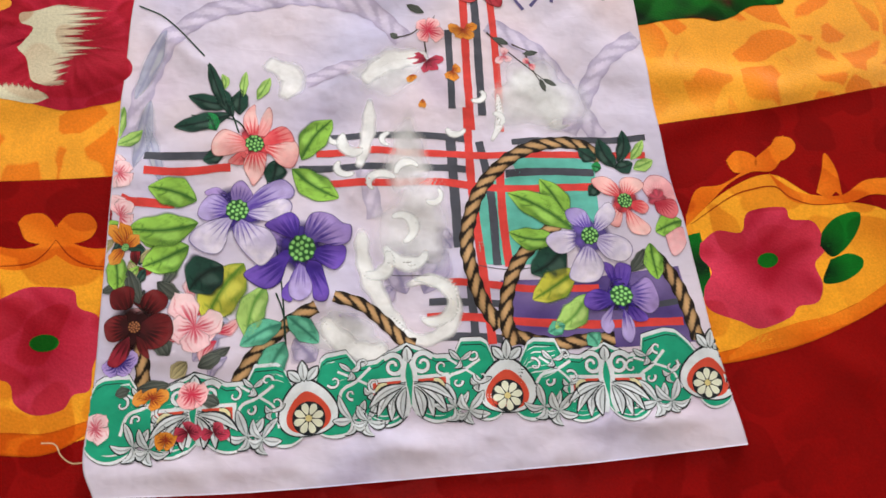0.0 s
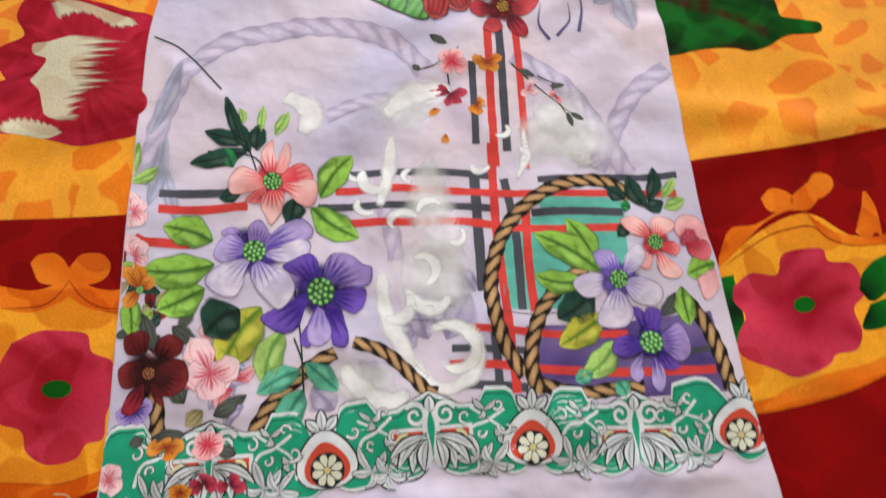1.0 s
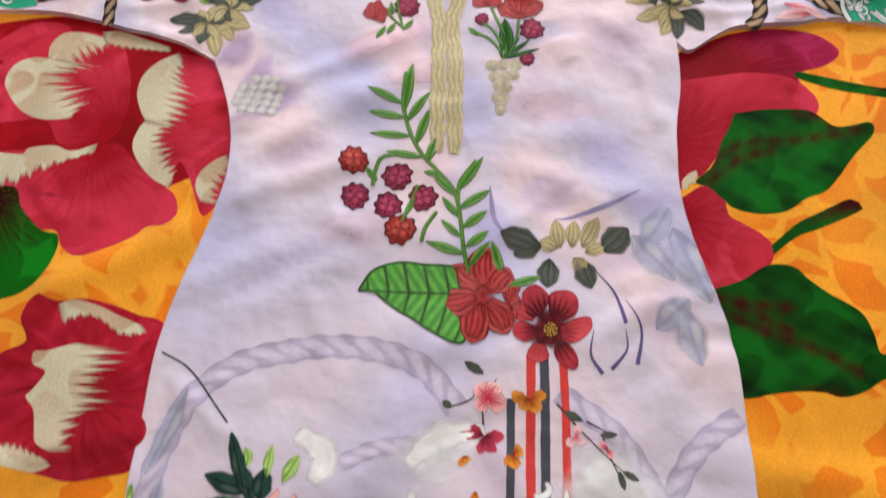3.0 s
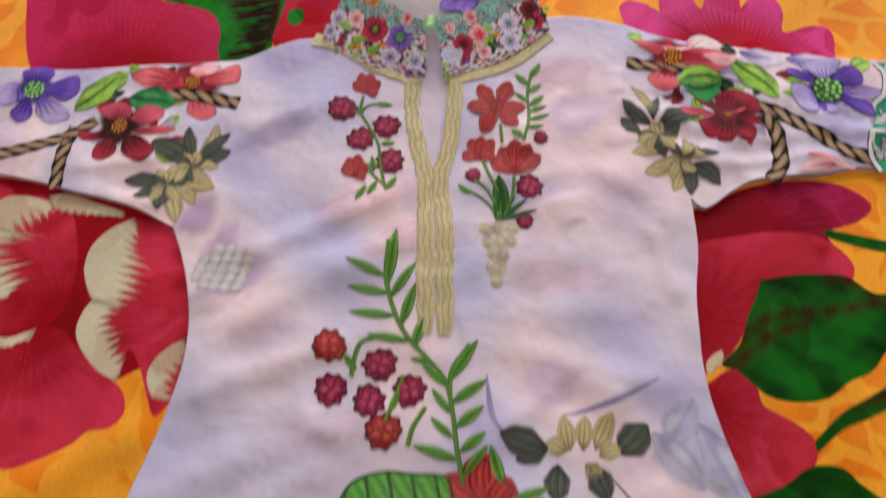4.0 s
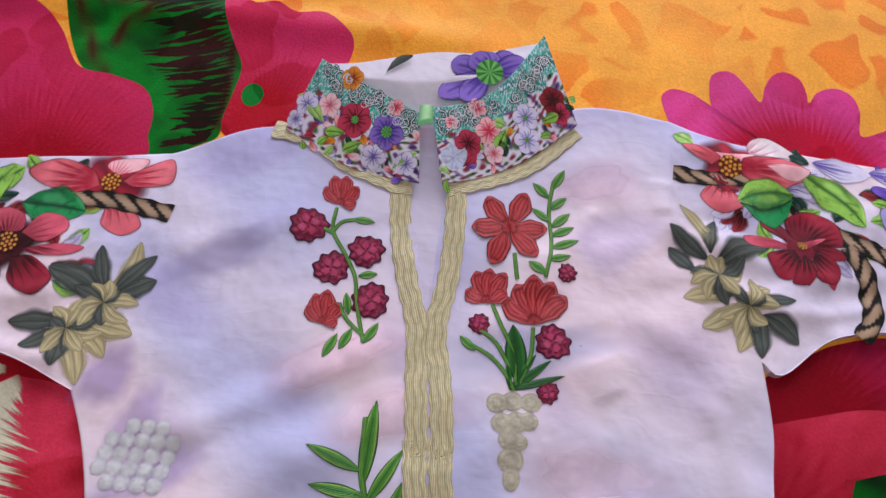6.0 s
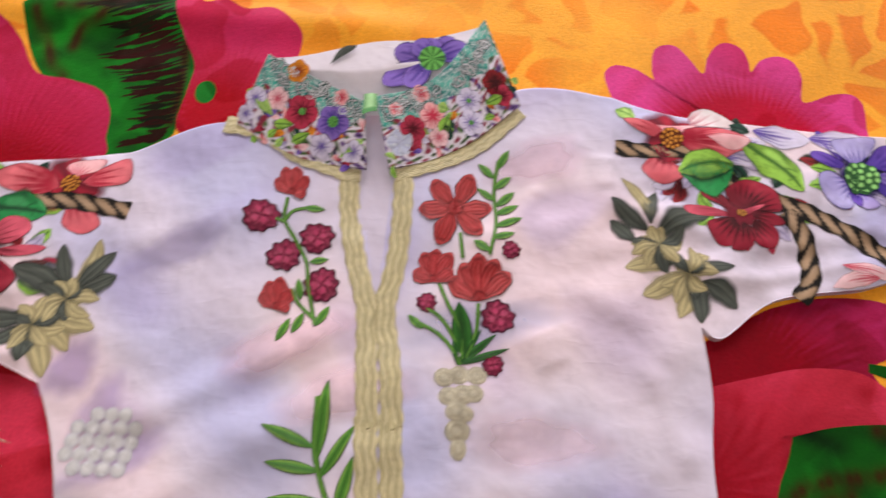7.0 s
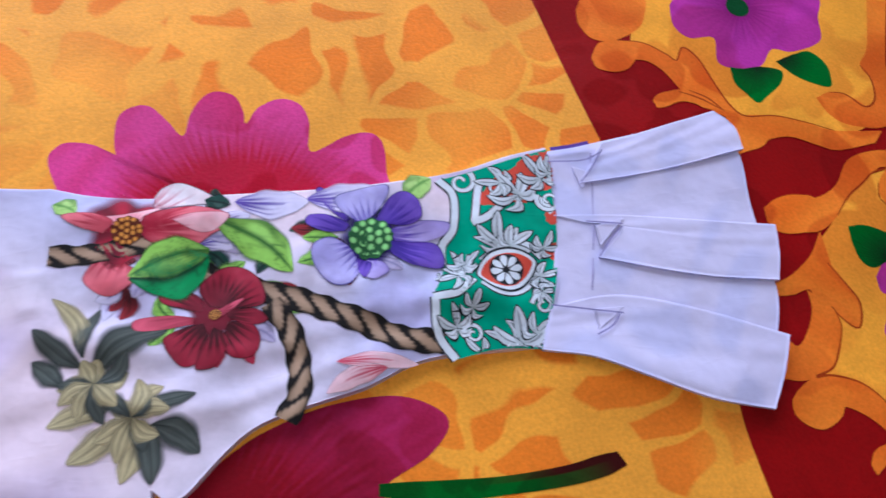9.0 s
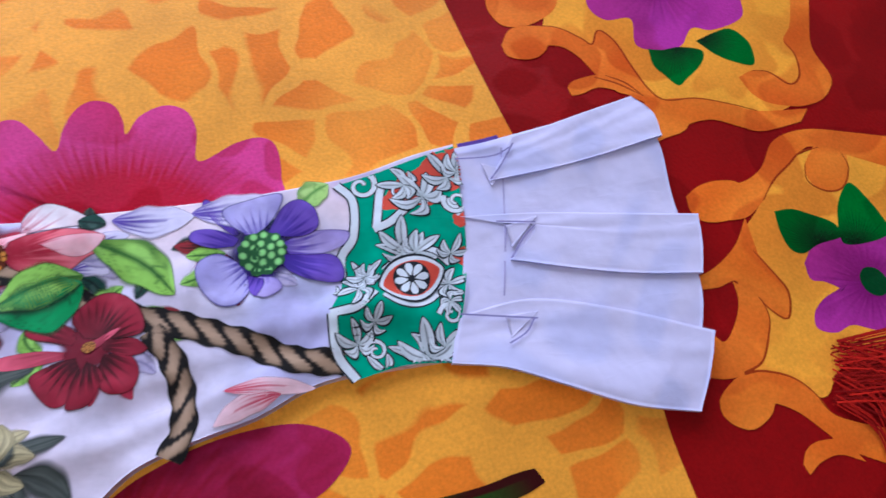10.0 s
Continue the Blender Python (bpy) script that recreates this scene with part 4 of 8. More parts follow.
shape("scroll_end", [(1.419, 1.561), (1.433, 1.570), (1.450, 1.563), (1.445, 1.543), (1.432, 1.531), (1.419, 1.530), (1.411, 1.537), (1.410, 1.550)], SCROLL_DYE, 1.7)
shape("scroll_end", [(1.287, 1.450), (1.295, 1.441), (1.316, 1.443), (1.327, 1.444), (1.319, 1.430), (1.306, 1.422), (1.292, 1.419), (1.279, 1.421), (1.271, 1.428)], SCROLL_DYE, 1.5)
shape("scroll_end", [(1.279, 1.413), (1.292, 1.419), (1.309, 1.419), (1.320, 1.412), (1.311, 1.401), (1.302, 1.391), (1.288, 1.386), (1.278, 1.390), (1.272, 1.398), (1.273, 1.407)], SCROLL_DYE, 1.5)
for one, other in (([(1.247, 1.719), (1.269, 1.713), (1.285, 1.698), (1.291, 1.691), (1.301, 1.704), (1.310, 1.691), (1.314, 1.665), (1.319, 1.641), (1.324, 1.630)], [(1.242, 1.697), (1.263, 1.695), (1.275, 1.683), (1.282, 1.665), (1.285, 1.658), (1.293, 1.644), (1.301, 1.639), (1.308, 1.633), (1.314, 1.625)]),
                   ([(1.257, 1.655), (1.264, 1.660), (1.281, 1.662), (1.300, 1.662), (1.314, 1.653)], [(1.258, 1.647), (1.266, 1.647), (1.281, 1.650), (1.297, 1.642), (1.308, 1.632)]),
                   ([(1.308, 1.629), (1.326, 1.630), (1.353, 1.626), (1.378, 1.616), (1.397, 1.606), (1.439, 1.600)], [(1.303, 1.600), (1.327, 1.600), (1.339, 1.605), (1.358, 1.605), (1.377, 1.595), (1.393, 1.588), (1.428, 1.590)]),
                   ([(1.512, 1.732), (1.486, 1.685), (1.472, 1.655), (1.474, 1.628), (1.470, 1.617), (1.456, 1.606), (1.436, 1.603), (1.416, 1.608)], [(1.493, 1.735), (1.466, 1.683), (1.450, 1.665), (1.453, 1.649), (1.447, 1.630), (1.435, 1.624), (1.420, 1.621), (1.405, 1.616)]),
                   ([(1.335, 1.555), (1.355, 1.550), (1.376, 1.558), (1.395, 1.577), (1.414, 1.583), (1.435, 1.582), (1.461, 1.574), (1.500, 1.561)], [(1.325, 1.525), (1.347, 1.523), (1.366, 1.533), (1.382, 1.547), (1.400, 1.557), (1.414, 1.565), (1.431, 1.566), (1.484, 1.535)]),
                   ([(1.337, 1.507), (1.344, 1.493), (1.349, 1.477), (1.352, 1.465), (1.348, 1.453), (1.342, 1.447)], [(1.314, 1.495), (1.319, 1.484), (1.321, 1.470), (1.327, 1.460), (1.334, 1.456), (1.340, 1.448)]),
                   ([(1.293, 1.489), (1.306, 1.492), (1.319, 1.498), (1.332, 1.507), (1.346, 1.523)], [(1.294, 1.480), (1.306, 1.479), (1.318, 1.481), (1.327, 1.477), (1.343, 1.493)]),
                   ([(1.317, 1.481), (1.315, 1.467), (1.306, 1.453), (1.294, 1.443), (1.287, 1.449)], [(1.331, 1.464), (1.331, 1.451), (1.323, 1.437), (1.312, 1.424), (1.296, 1.420)]),
                   ([(1.307, 1.419), (1.326, 1.411), (1.336, 1.399), (1.341, 1.384), (1.352, 1.375), (1.382, 1.360)], [(1.304, 1.398), (1.311, 1.396), (1.322, 1.387), (1.333, 1.371), (1.340, 1.360), (1.369, 1.340)]),
                   ([(1.308, 1.359), (1.314, 1.366), (1.324, 1.369), (1.341, 1.367)], [(1.309, 1.352), (1.320, 1.357), (1.334, 1.358), (1.348, 1.350)])):
    between("scroll", one, other, SCROLL_DYE, 1.2 + random.uniform(0, 0.2), "orange scroll")
for a in ([(1.247, 1.719), (1.269, 1.713), (1.285, 1.698), (1.291, 1.691), (1.301, 1.704), (1.310, 1.691), (1.314, 1.665), (1.319, 1.641), (1.328, 1.629), (1.353, 1.626), (1.378, 1.616), (1.397, 1.606)], [(1.450, 1.665), (1.453, 1.649), (1.447, 1.630), (1.435, 1.624), (1.423, 1.638), (1.410, 1.642)], [(1.366, 1.533), (1.382, 1.547), (1.400, 1.557), (1.414, 1.565), (1.431, 1.566)], [(1.341, 1.498), (1.349, 1.477), (1.352, 1.465), (1.348, 1.453), (1.342, 1.447), (1.334, 1.456), (1.330, 1.466)],
          [(1.331, 1.464), (1.331, 1.451), (1.323, 1.437), (1.312, 1.424), (1.296, 1.420), (1.309, 1.419), (1.326, 1.411), (1.336, 1.399), (1.341, 1.385)], [(1.413, 1.555), (1.408, 1.541), (1.419, 1.530), (1.434, 1.531), (1.446, 1.545), (1.447, 1.558)], [(1.281, 1.660), (1.296, 1.651), (1.310, 1.638)], [(1.290, 1.660), (1.303, 1.650), (1.312, 1.636)]):
    outline(a)
PLUM = lambda c: heart_dye(c, ink("7c1468"), ink("b4349c"), 0.01, 0.045, 30, 0.15, 0.5)
shape("flower", [(1.306, 1.750), (1.323, 1.768), (1.349, 1.771), (1.371, 1.800), (1.411, 1.799), (1.416, 1.771), (1.448, 1.767), (1.447, 1.740), (1.435, 1.719), (1.425, 1.694), (1.395, 1.686), (1.378, 1.691), (1.362, 1.676), (1.343, 1.675), (1.326, 1.684), (1.332, 1.710), (1.311, 1.713), (1.302, 1.728)], PLUM([(1.367, 1.740)][0]), 2.2, "magenta flower with ruffled petals")
bed_part("flower_eye", Sheet().blob([(1.366, 1.740)][0], 0.010, ink("06401a"), 1.1, 0, 0, 0, 20, 4, 0.0001), 3.2, "small green flower eye")
shape("flower", [(1.373, 1.481), (1.386, 1.492), (1.404, 1.495), (1.422, 1.488), (1.445, 1.495), (1.461, 1.482), (1.455, 1.456), (1.428, 1.428), (1.403, 1.424), (1.385, 1.432), (1.371, 1.430), (1.360, 1.436), (1.364, 1.447), (1.377, 1.455), (1.390, 1.456), (1.381, 1.465), (1.372, 1.469)], PLUM([(1.413, 1.457)][0]), 2.2, "magenta flower with ruffled petals")
bed_part("flower_eye", Sheet().blob([(1.416, 1.457)][0], 0.010, ink("06401a"), 1.1, 0, 0, 0, 20, 4, 0.0001), 3.2, "small green flower eye")
tuft_leaf([(1.334, 1.678), (1.345, 1.675), (1.360, 1.675), (1.377, 1.668), (1.371, 1.656), (1.354, 1.645), (1.344, 1.640), (1.337, 1.651), (1.332, 1.662)], [(1.359, 1.679)][0], 2.6)
tuft_leaf([(1.376, 1.678), (1.394, 1.683), (1.410, 1.684), (1.419, 1.670), (1.418, 1.656), (1.413, 1.647), (1.400, 1.652), (1.387, 1.662)], [(1.383, 1.683)][0], 2.6)
tuft_leaf([(1.370, 1.523), (1.384, 1.522), (1.398, 1.514), (1.410, 1.505), (1.411, 1.494), (1.391, 1.492), (1.376, 1.488), (1.368, 1.494), (1.367, 1.508)], [(1.395, 1.490)][0], 2.6)
tuft_leaf([(1.412, 1.501), (1.422, 1.519), (1.439, 1.533), (1.446, 1.521), (1.450, 1.503), (1.449, 1.489), (1.430, 1.485), (1.410, 1.488)], [(1.418, 1.482)][0], 2.6)
fringe = Sheet()
for k in range(90):
    f = k / 90
    p = np.array([(1.365, 1.425)][0]) * (1 - f) + np.array([(1.346, 1.385)][0]) * f + np.array([random.uniform(-0.004, 0.012), 0])
    a = 0.5 * math.sin(k * 2.1) - 0.45
    q = np.array([math.cos(a), math.sin(a)])
    fringe.ribbon([p, p + 0.03 * q, p + 0.07 * np.array([math.cos(a * 1.5), math.sin(a * 1.5)])], 0.0012, mixed(ink("d02414"), ink("7c0c0c"), np.array([random.random()]))[0], 10, 1, 0.0006 * (k % 5))
fringe.link("fringe", PLUSH, bedspread, bed_height, 0.002, "loose red thread fringe", "stuff")


# ---------- printed motifs on the kurti ----------
def dyed(name, sheet, layer, label="", lift=0.0, soft=0.0):
    return sheet.link(name, WASH if soft else COTTON, kurti, kurti_height, 0.0002 + 0.00008 * layer + lift, label, soft=soft)


def leaf_dye(light, dark, vein=7, rib=0.13):
    def dye(u, v):
        side = 2 * v - 1
        a = np.abs(side)
        w = u + 0.05 * np.sin(side * 4 + u * 9) + 0.03 * np.sin(side * 11)
        c = mixed(light, light * 0.62, np.clip(side * 3 + np.sin(u * 6), 0, 1) * 0.8)
        c = mixed(c, dark, np.clip(2.2 * np.sin((w - a * 0.2) * vein * 6.28 + 2 * np.sin(u * 5)) - 1.3, 0, 1) * np.clip(0.75 - 0.5 * a + 0.3 * np.sin(u * 11 + side * 3), 0, 0.8))
        c = mixed(c, np.minimum(light * 1.4 + 0.05, 0.85), 0.55 * np.clip(np.sin(u * 8 + 1) * np.sin(side * 3.3 + u * 4 + 2) * 1.8 - 0.3, 0, 1))
        c = mixed(c, dark, 0.55 * np.clip(np.sin(u * 7 + side * 2.5) * np.sin(side * 4 + u * 3) * 2 - 0.6, 0, 1))
        c = mixed(c, np.minimum(light * 1.35, 0.8), 0.6 * np.clip(-side, 0, 1) * np.clip(u * 1.5 - 0.4, 0, 1))
        c = mixed(c, dark, np.clip((0.25 - u) / 0.25, 0, 1) * 0.7)
        return mixed(c, dark, np.clip(np.exp(-(a / rib) ** 2) + (a > 0.86) * 0.75, 0, 1))
    return dye


LIME = leaf_dye(ink("8fc04e"), ink("2c5c20"))
SPRING = leaf_dye(ink("a9cf72"), ink("5f9440"))
GOLD_LEAF = leaf_dye(ink("c2c046"), ink("4f7c24"))
BOTTLE = leaf_dye(ink("1d4238"), ink("0c1c1a"))
MID = leaf_dye(ink("1f8a4a"), ink("0d3420"))
SEA = leaf_dye(ink("5fb498"), ink("2f7562"))


def brush_dye(light, dark, tip):
    """A loose brush stroke: streaks along its length, dark at the foot and over the tip."""
    def dye(u, v):
        streak = 0.5 + 0.3 * np.sin(v * 23 + 3 * np.sin(u * 3.1)) + 0.25 * np.sin(v * 47 + 4 * u)
        c = mixed(light, dark, streak * (1.1 - 0.7 * u))
        return mixed(c, dark, np.clip(0.35 - u, 0, 1) * 2 + tip * np.clip(u - 0.7 - 0.15 * np.sin(v * 31), 0, 1) * 4)
    return dye


OLIVE = brush_dye(ink("5c625c"), ink("1c2222"), 0.5)
STRAW = brush_dye(ink("cdbf92"), ink("4c4834"), 0.25)
GHOST = leaf_dye(ink("b4aacb"), ink("8b82aa"))
MIST = leaf_dye(ink("bcc2dd"), ink("a3a6c9"))


def leaf(base, tip, width, dye, layer=6, bend=0.0, peak=0.5, blunt=0.8, name="printed_leaf", frill=0.06, soft=2.2):
    dyed(name, Sheet().petal(base, tip, 1.18 * width, dye, bend * 2, 44, 20, peak, blunt, frill=frill), layer, soft=soft)


def petal_dye(base, tip, edge, reach=0.55):
    """Watercolour petal: a dark spiky base running into a pale blade with fine veins and an inked rim."""
    def dye(u, v):
        side = 2 * v - 1
        a = np.abs(side)
        spike = 0.16 * np.sin(v * 37 + 1) + 0.10 * np.sin(v * 71) - 0.28 * a
        c = mixed(base, tip, (u - reach - spike * 0.9 + 0.14) / 0.3)
        c = mixed(c, 0.7 * tip + 0.3 * base, 0.6 * np.clip(np.sin(v * 30 + 2 * np.sin(u * 5)), 0, 1) * np.clip(side * 0.8 + 0.1, 0, 1))
        c = mixed(c, np.minimum(tip * 1.12, 1.0), 0.6 * np.clip(-side, 0, 1) * (u > 0.5))
        c = mixed(c, base, 0.7 * np.exp(-(side / 0.07) ** 2) * (u < reach + 0.2))
        return mixed(c, edge, np.clip((a - 0.9) / 0.1, 0, 1) * 0.9 + np.clip((u - 0.965) / 0.03, 0, 1) * 0.9)
    return dye


PURPLE = petal_dye(ink("3a2680"), ink("a992d8"), ink("33245e"), 0.6)
DEEP_PURPLE = petal_dye(ink("46318a"), ink("8468c0"), ink("241a4c"), 0.6)
LAVENDER = petal_dye(ink("5b45a0"), ink("d6cfea"), ink("43367c"), 0.42)
CORAL = petal_dye(ink("c42a48"), ink("eeb2b8"), ink("7e2038"), 0.55)
ROSE = petal_dye(ink("cc4c64"), ink("f0c8d2"), ink("9c3e54"), 0.42)
WINE = petal_dye(ink("3a080e"), ink("8a2229"), ink("2c070b"), 0.6)
RUBY = petal_dye(ink("520a1c"), ink("b83450"), ink("46081a"), 0.5)
TANGERINE = petal_dye(ink("8c2a14"), ink("dd8b2a"), ink("8a4a12"), 0.5)


def flower(centre, tips, width, dye, layer, eye=0.0085, name="printed_flower", label="", seed=ink("8fce7a"), heart=ink("2a5a30"), blunt=0.62):
    """A printed flower: one petal to each tip and a beaded eye."""
    whole = tagged(new(name), label)
    whole.parent = kurti
    for k, tip in enumerate(tips):
        w = width * (0.82 + 0.22 * random.random())
        pale, fold = random.random() * 0.5, random.choice((-1, 1))

        def shade(u, v, pale=pale, fold=fold):
            c = mixed(dye(u, v), np.minimum(dye(u, v) * 1.5 + 0.12, 0.85), pale * np.clip(u * 1.6 - 0.7, 0, 1))
            lip = np.clip(fold * (2 * v - 1) - 0.35 + 0.12 * np.sin(u * 9), 0, 1)
            return mixed(c, dye(0 * u + 0.1, 0 * v + 0.3), 0.45 * (lip > 0.02) * (lip < 0.12) + 0.3 * np.clip(lip * 2, 0, 1) * (1 - u))
        Sheet().petal(centre, tip, w, shade, random.uniform(-0.16, 0.16), 40, 34, 0.6, blunt, frill=0.08, notch=random.uniform(-0.16, 0.06)).link("petal", WASH, whole, kurti_height, 0.0002 + 0.00008 * layer + 0.00006 * (k % 3), soft=2.4)
    if eye:
        sh = Sheet().blob(centre, eye, heart, dz=0.0)
        for ring, count in ((0.35, 5), (0.72, 10)):
            for k in range(count):
                a = 6.283 * k / count + ring
                sh.blob(np.array(centre) + eye * ring * np.array([math.cos(a), math.sin(a)]), eye * 0.2, lambda u, v: mixed(seed * 1.1, seed * 0.55, v ** 3), nu=10, nv=2, dz=0.00006)
        sh.link("flower_eye", COTTON, whole, kurti_height, 0.0002 + 0.00008 * layer + 0.00015)
    return whole


def painted_flower(heart, petals, layer, eye=0.0, label="", seed=ink("8fce7a"), core=ink("2a5a30")):
    """A watercolour flower on the cotton: petals with brushed throats, fine veins and inked rims round a beaded eye."""
    whole = tagged(new("printed_flower"), label)
    whole.parent = kurti
    h = np.array(heart[0])
    for k, (places, (throat, blade, edge, reach)) in enumerate(petals):
        line, mid = spline([*places, places[0]]), np.mean(places, axis=0)
        span = max(np.hypot(*(np.array(p) - h)) for p in places)
        phase = random.uniform(0, 6)

        def where(u, v, line=line, mid=mid):
            return mid + (line(u) - mid) * v[:, None]

        def dye(u, v, where=where, span=span, phase=phase, throat=throat, blade=blade, edge=edge, reach=reach):
            x, y = where(u, v).T
            d, a = np.hypot(x - h[0], y - h[1]) / span, np.arctan2(y - h[1], x - h[0])
            spike = 0.12 * np.sin(a * 33 + phase) + 0.08 * np.sin(a * 71 + 2 * phase)
            c = mixed(throat, blade, (d - reach + spike + 0.10) / 0.26)
            wash = 0.5 + 0.5 * np.sin(x * 210 + phase + 2 * np.sin(y * 170)) * np.sin(y * 230 + 2 * np.sin(x * 190 + phase))
            c = mixed(c, 0.55 * blade + 0.45 * throat, 0.55 * np.clip(wash * 1.6 - 0.7, 0, 1) * np.clip(1.25 - d, 0, 1))
            c = mixed(c, np.minimum(blade * 1.15 + 0.03, 0.86), 0.6 * np.clip((d - 0.62) * 3, 0, 1) * np.clip(1.2 - wash * 1.5, 0, 1))
            vein = np.abs(np.sin(a * 17 + phase + 0.9 * np.sin(d * 9 + phase) + 0.6 * np.sin(a * 41)))
            c = mixed(c, 0.6 * throat + 0.4 * blade, 0.4 * np.clip((0.16 - vein) / 0.1, 0, 1) * np.clip(1.15 - d, 0, 1))
            broad = np.sin(x * 95 + 1.3 * phase) * np.sin(y * 105 + phase)
            c = mixed(c, 0.62 * blade + 0.38 * throat, np.clip(broad, 0, 1) * 0.75)
            side = np.clip(np.sin(u * 6.283 + phase), 0, 1)
            return mixed(c, edge, np.clip((v - 0.925) / 0.05, 0, 1) * 0.85 + 0.35 * np.clip((v - 0.72) / 0.28, 0, 1) * side)
        Sheet().grid(where, 110, 26, dye, fade=lambda u, v: np.clip((1 - v) / 0.05, 0, 1)).link("petal", WASH, whole, kurti_height, 0.0002 + 0.00008 * layer + 0.00006 * k, soft=1.6)
    near = sorted(np.hypot(*(np.mean(places, axis=0) - h)) for places, _ in petals)[len(petals) // 2]
    Sheet().blob(h, 0.8 * near, lambda u, v: mixed(petals[0][1][0], petals[0][1][2], 0.5 + 0.5 * np.sin(u * 40)), ragged=0.12, nu=50).link("throat", WASH, whole, kurti_height, 0.0002 + 0.00008 * layer + 0.00001, soft=1.6)
    if eye:
        sh = Sheet().blob(h, eye, core, dz=0.0, lobes=9, depth=0.08)
        for ring, count in ((0.0, 1), (0.42, 6), (0.82, 11)):
            for k in range(count):
                a = 6.283 * k / count + ring + random.uniform(-0.15, 0.15)
                sh.blob(h + eye * ring * np.array([math.cos(a), math.sin(a)]), eye * 0.19, lambda u, v: mixed(seed * 1.1, core, np.clip(v ** 4 * 1.1, 0, 1)), nu=12, nv=3, dz=0.00006)
        sh.link("flower_eye", COTTON, whole, kurti_height, 0.0002 + 0.00008 * layer + 0.00006 * len(petals) + 0.0001)
    return whole


TONE_CORAL, TONE_SHELL = (ink("d8404c"), ink("ec8a8c"), ink("8c2436"), 0.72), (ink("d8404c"), ink("f2c0c0"), ink("9c3440"), 0.42)
TONE_LILAC, TONE_PALE, TONE_VIOLET = (ink("5a40a8"), ink("b4a4dc"), ink("3c2c78"), 0.48), (ink("6a54b0"), ink("dcd4ee"), ink("54468c"), 0.34), (ink("3c2488"), ink("6c4cb4"), ink("22164c"), 0.62)
TONE_MAUVE = (ink("44308c"), ink("a48ccc"), ink("2a1c5c"), 0.52)
TONE_WINE, TONE_RUBY, TONE_CHERRY = (ink("2c060a"), ink("74181e"), ink("220406"), 0.62), (ink("3c0812"), ink("9c2038"), ink("30060e"), 0.58), (ink("6c1024"), ink("d0566c"), ink("6c1426"), 0.5)
TONE_BLUSH, TONE_ROSE = (ink("a82038"), ink("e0707c"), ink("6c1828"), 0.55), (ink("cc4c64"), ink("f0b8c0"), ink("a04454"), 0.36)
TONE_CARMINE, TONE_GARNET = (ink("6c1420"), ink("c8464e"), ink("4c0c16"), 0.5), (ink("4c0c16"), ink("b03040"), ink("3c0810"), 0.6)
TONE_MIST = (ink("5444a4"), ink("b4ace0"), ink("3c3078"), 0.42)
TONE_WHITE = (ink("c88c98"), ink("e8dce2"), ink("8c6c7c"), 0.5)


def rope_dye(light, shade, line, turns, crisp=1.0):
    def dye(u, v):
        side = 2 * v - 1
        phase = (u * turns + 0.46 * side + 0.10 * np.sin(side * 3)) % 1.0
        hatch = 0.5 + 0.5 * np.sin(side * 24 + u * turns * 2)
        c = mixed(light, shade, np.abs(side) ** 1.6 * 0.8 + 0.35 * hatch * np.abs(phase - 0.5) * 2)
        return mixed(c, line, crisp * np.clip(2.3 - np.minimum(phase, 1 - phase) / (0.07 + 0.11 * np.abs(side) ** 1.5 + 0.03 * hatch), 0, 1) + crisp * np.clip((np.abs(side) - 0.78) / 0.15, 0, 1))
    return dye


def rope(places, width=0.0155, layer=4, light=ink("cba273"), shade=ink("4f3822"), line=ink("1d1410"), pitch=0.0165, name="printed_rope", crisp=1.0):
    turns = length(places) / pitch
    sh = Sheet().ribbon(places, width, rope_dye(light, shade, line, turns, crisp), int(turns * 22), 14,
                        taper=lambda u: 1 - 0.16 * np.abs(np.cos(np.pi * (u * turns))) ** 2, wobble=0.0)
    dyed(name, sh, layer)


def ghost_rope(places, width=0.022, layer=1.2, pitch=0.024, depth=0.8):
    g = lambda code: LILAC * (1 - depth) + ink(code) * depth
    rope(places, width, layer, g("cdc4de"), g("b3a9c9"), g("9d93b6"), pitch, "faded_rope", 0.75)


CHARCOAL, SCARLET, AQUA, WHITE = ink("4a4c58"), ink("d6423e"), ink("63b9ad"), ink("eeeff4")


def stripe(places, width, colour, layer=2):
    dyed("printed_stripe", Sheet().ribbon(places, width, colour, 0, 3, wobble=0.06), layer)


# colour panels inside the rope loop
dyed("printed_panel", Sheet().coons([(0.744, 0.772), (0.807, 0.774)], [(0.739, 0.855), (0.81, 0.875)], [(0.744, 0.772), (0.739, 0.855)], [(0.807, 0.774), (0.81, 0.875)], 30, 40, AQUA), 1.6, "aqua panel behind the checks")
dyed("printed_panel", Sheet().coons([(0.808, 0.814), (0.866, 0.816)], [(0.778, 0.881), (0.811, 0.893), (0.864, 0.883)], [(0.808, 0.814), (0.778, 0.881)], [(0.866, 0.816), (0.864, 0.883)], 30, 30, AQUA), 1.6, "aqua panel behind the checks")
violet = lambda u, v: mixed(ink("4c3a7c"), ink("75639c"), 0.5 + 0.5 * np.sin(u * 9) * np.sin(v * 7 + 2))
dyed("printed_panel", Sheet().coons([(0.774, 0.694), (0.87, 0.693), (0.96, 0.7)], [(0.764, 0.756), (0.857, 0.763), (0.945, 0.776)], [(0.774, 0.694), (0.764, 0.756)], [(0.96, 0.7), (0.945, 0.776)], 70, 30, violet), 1.6, "violet panel behind the checks")
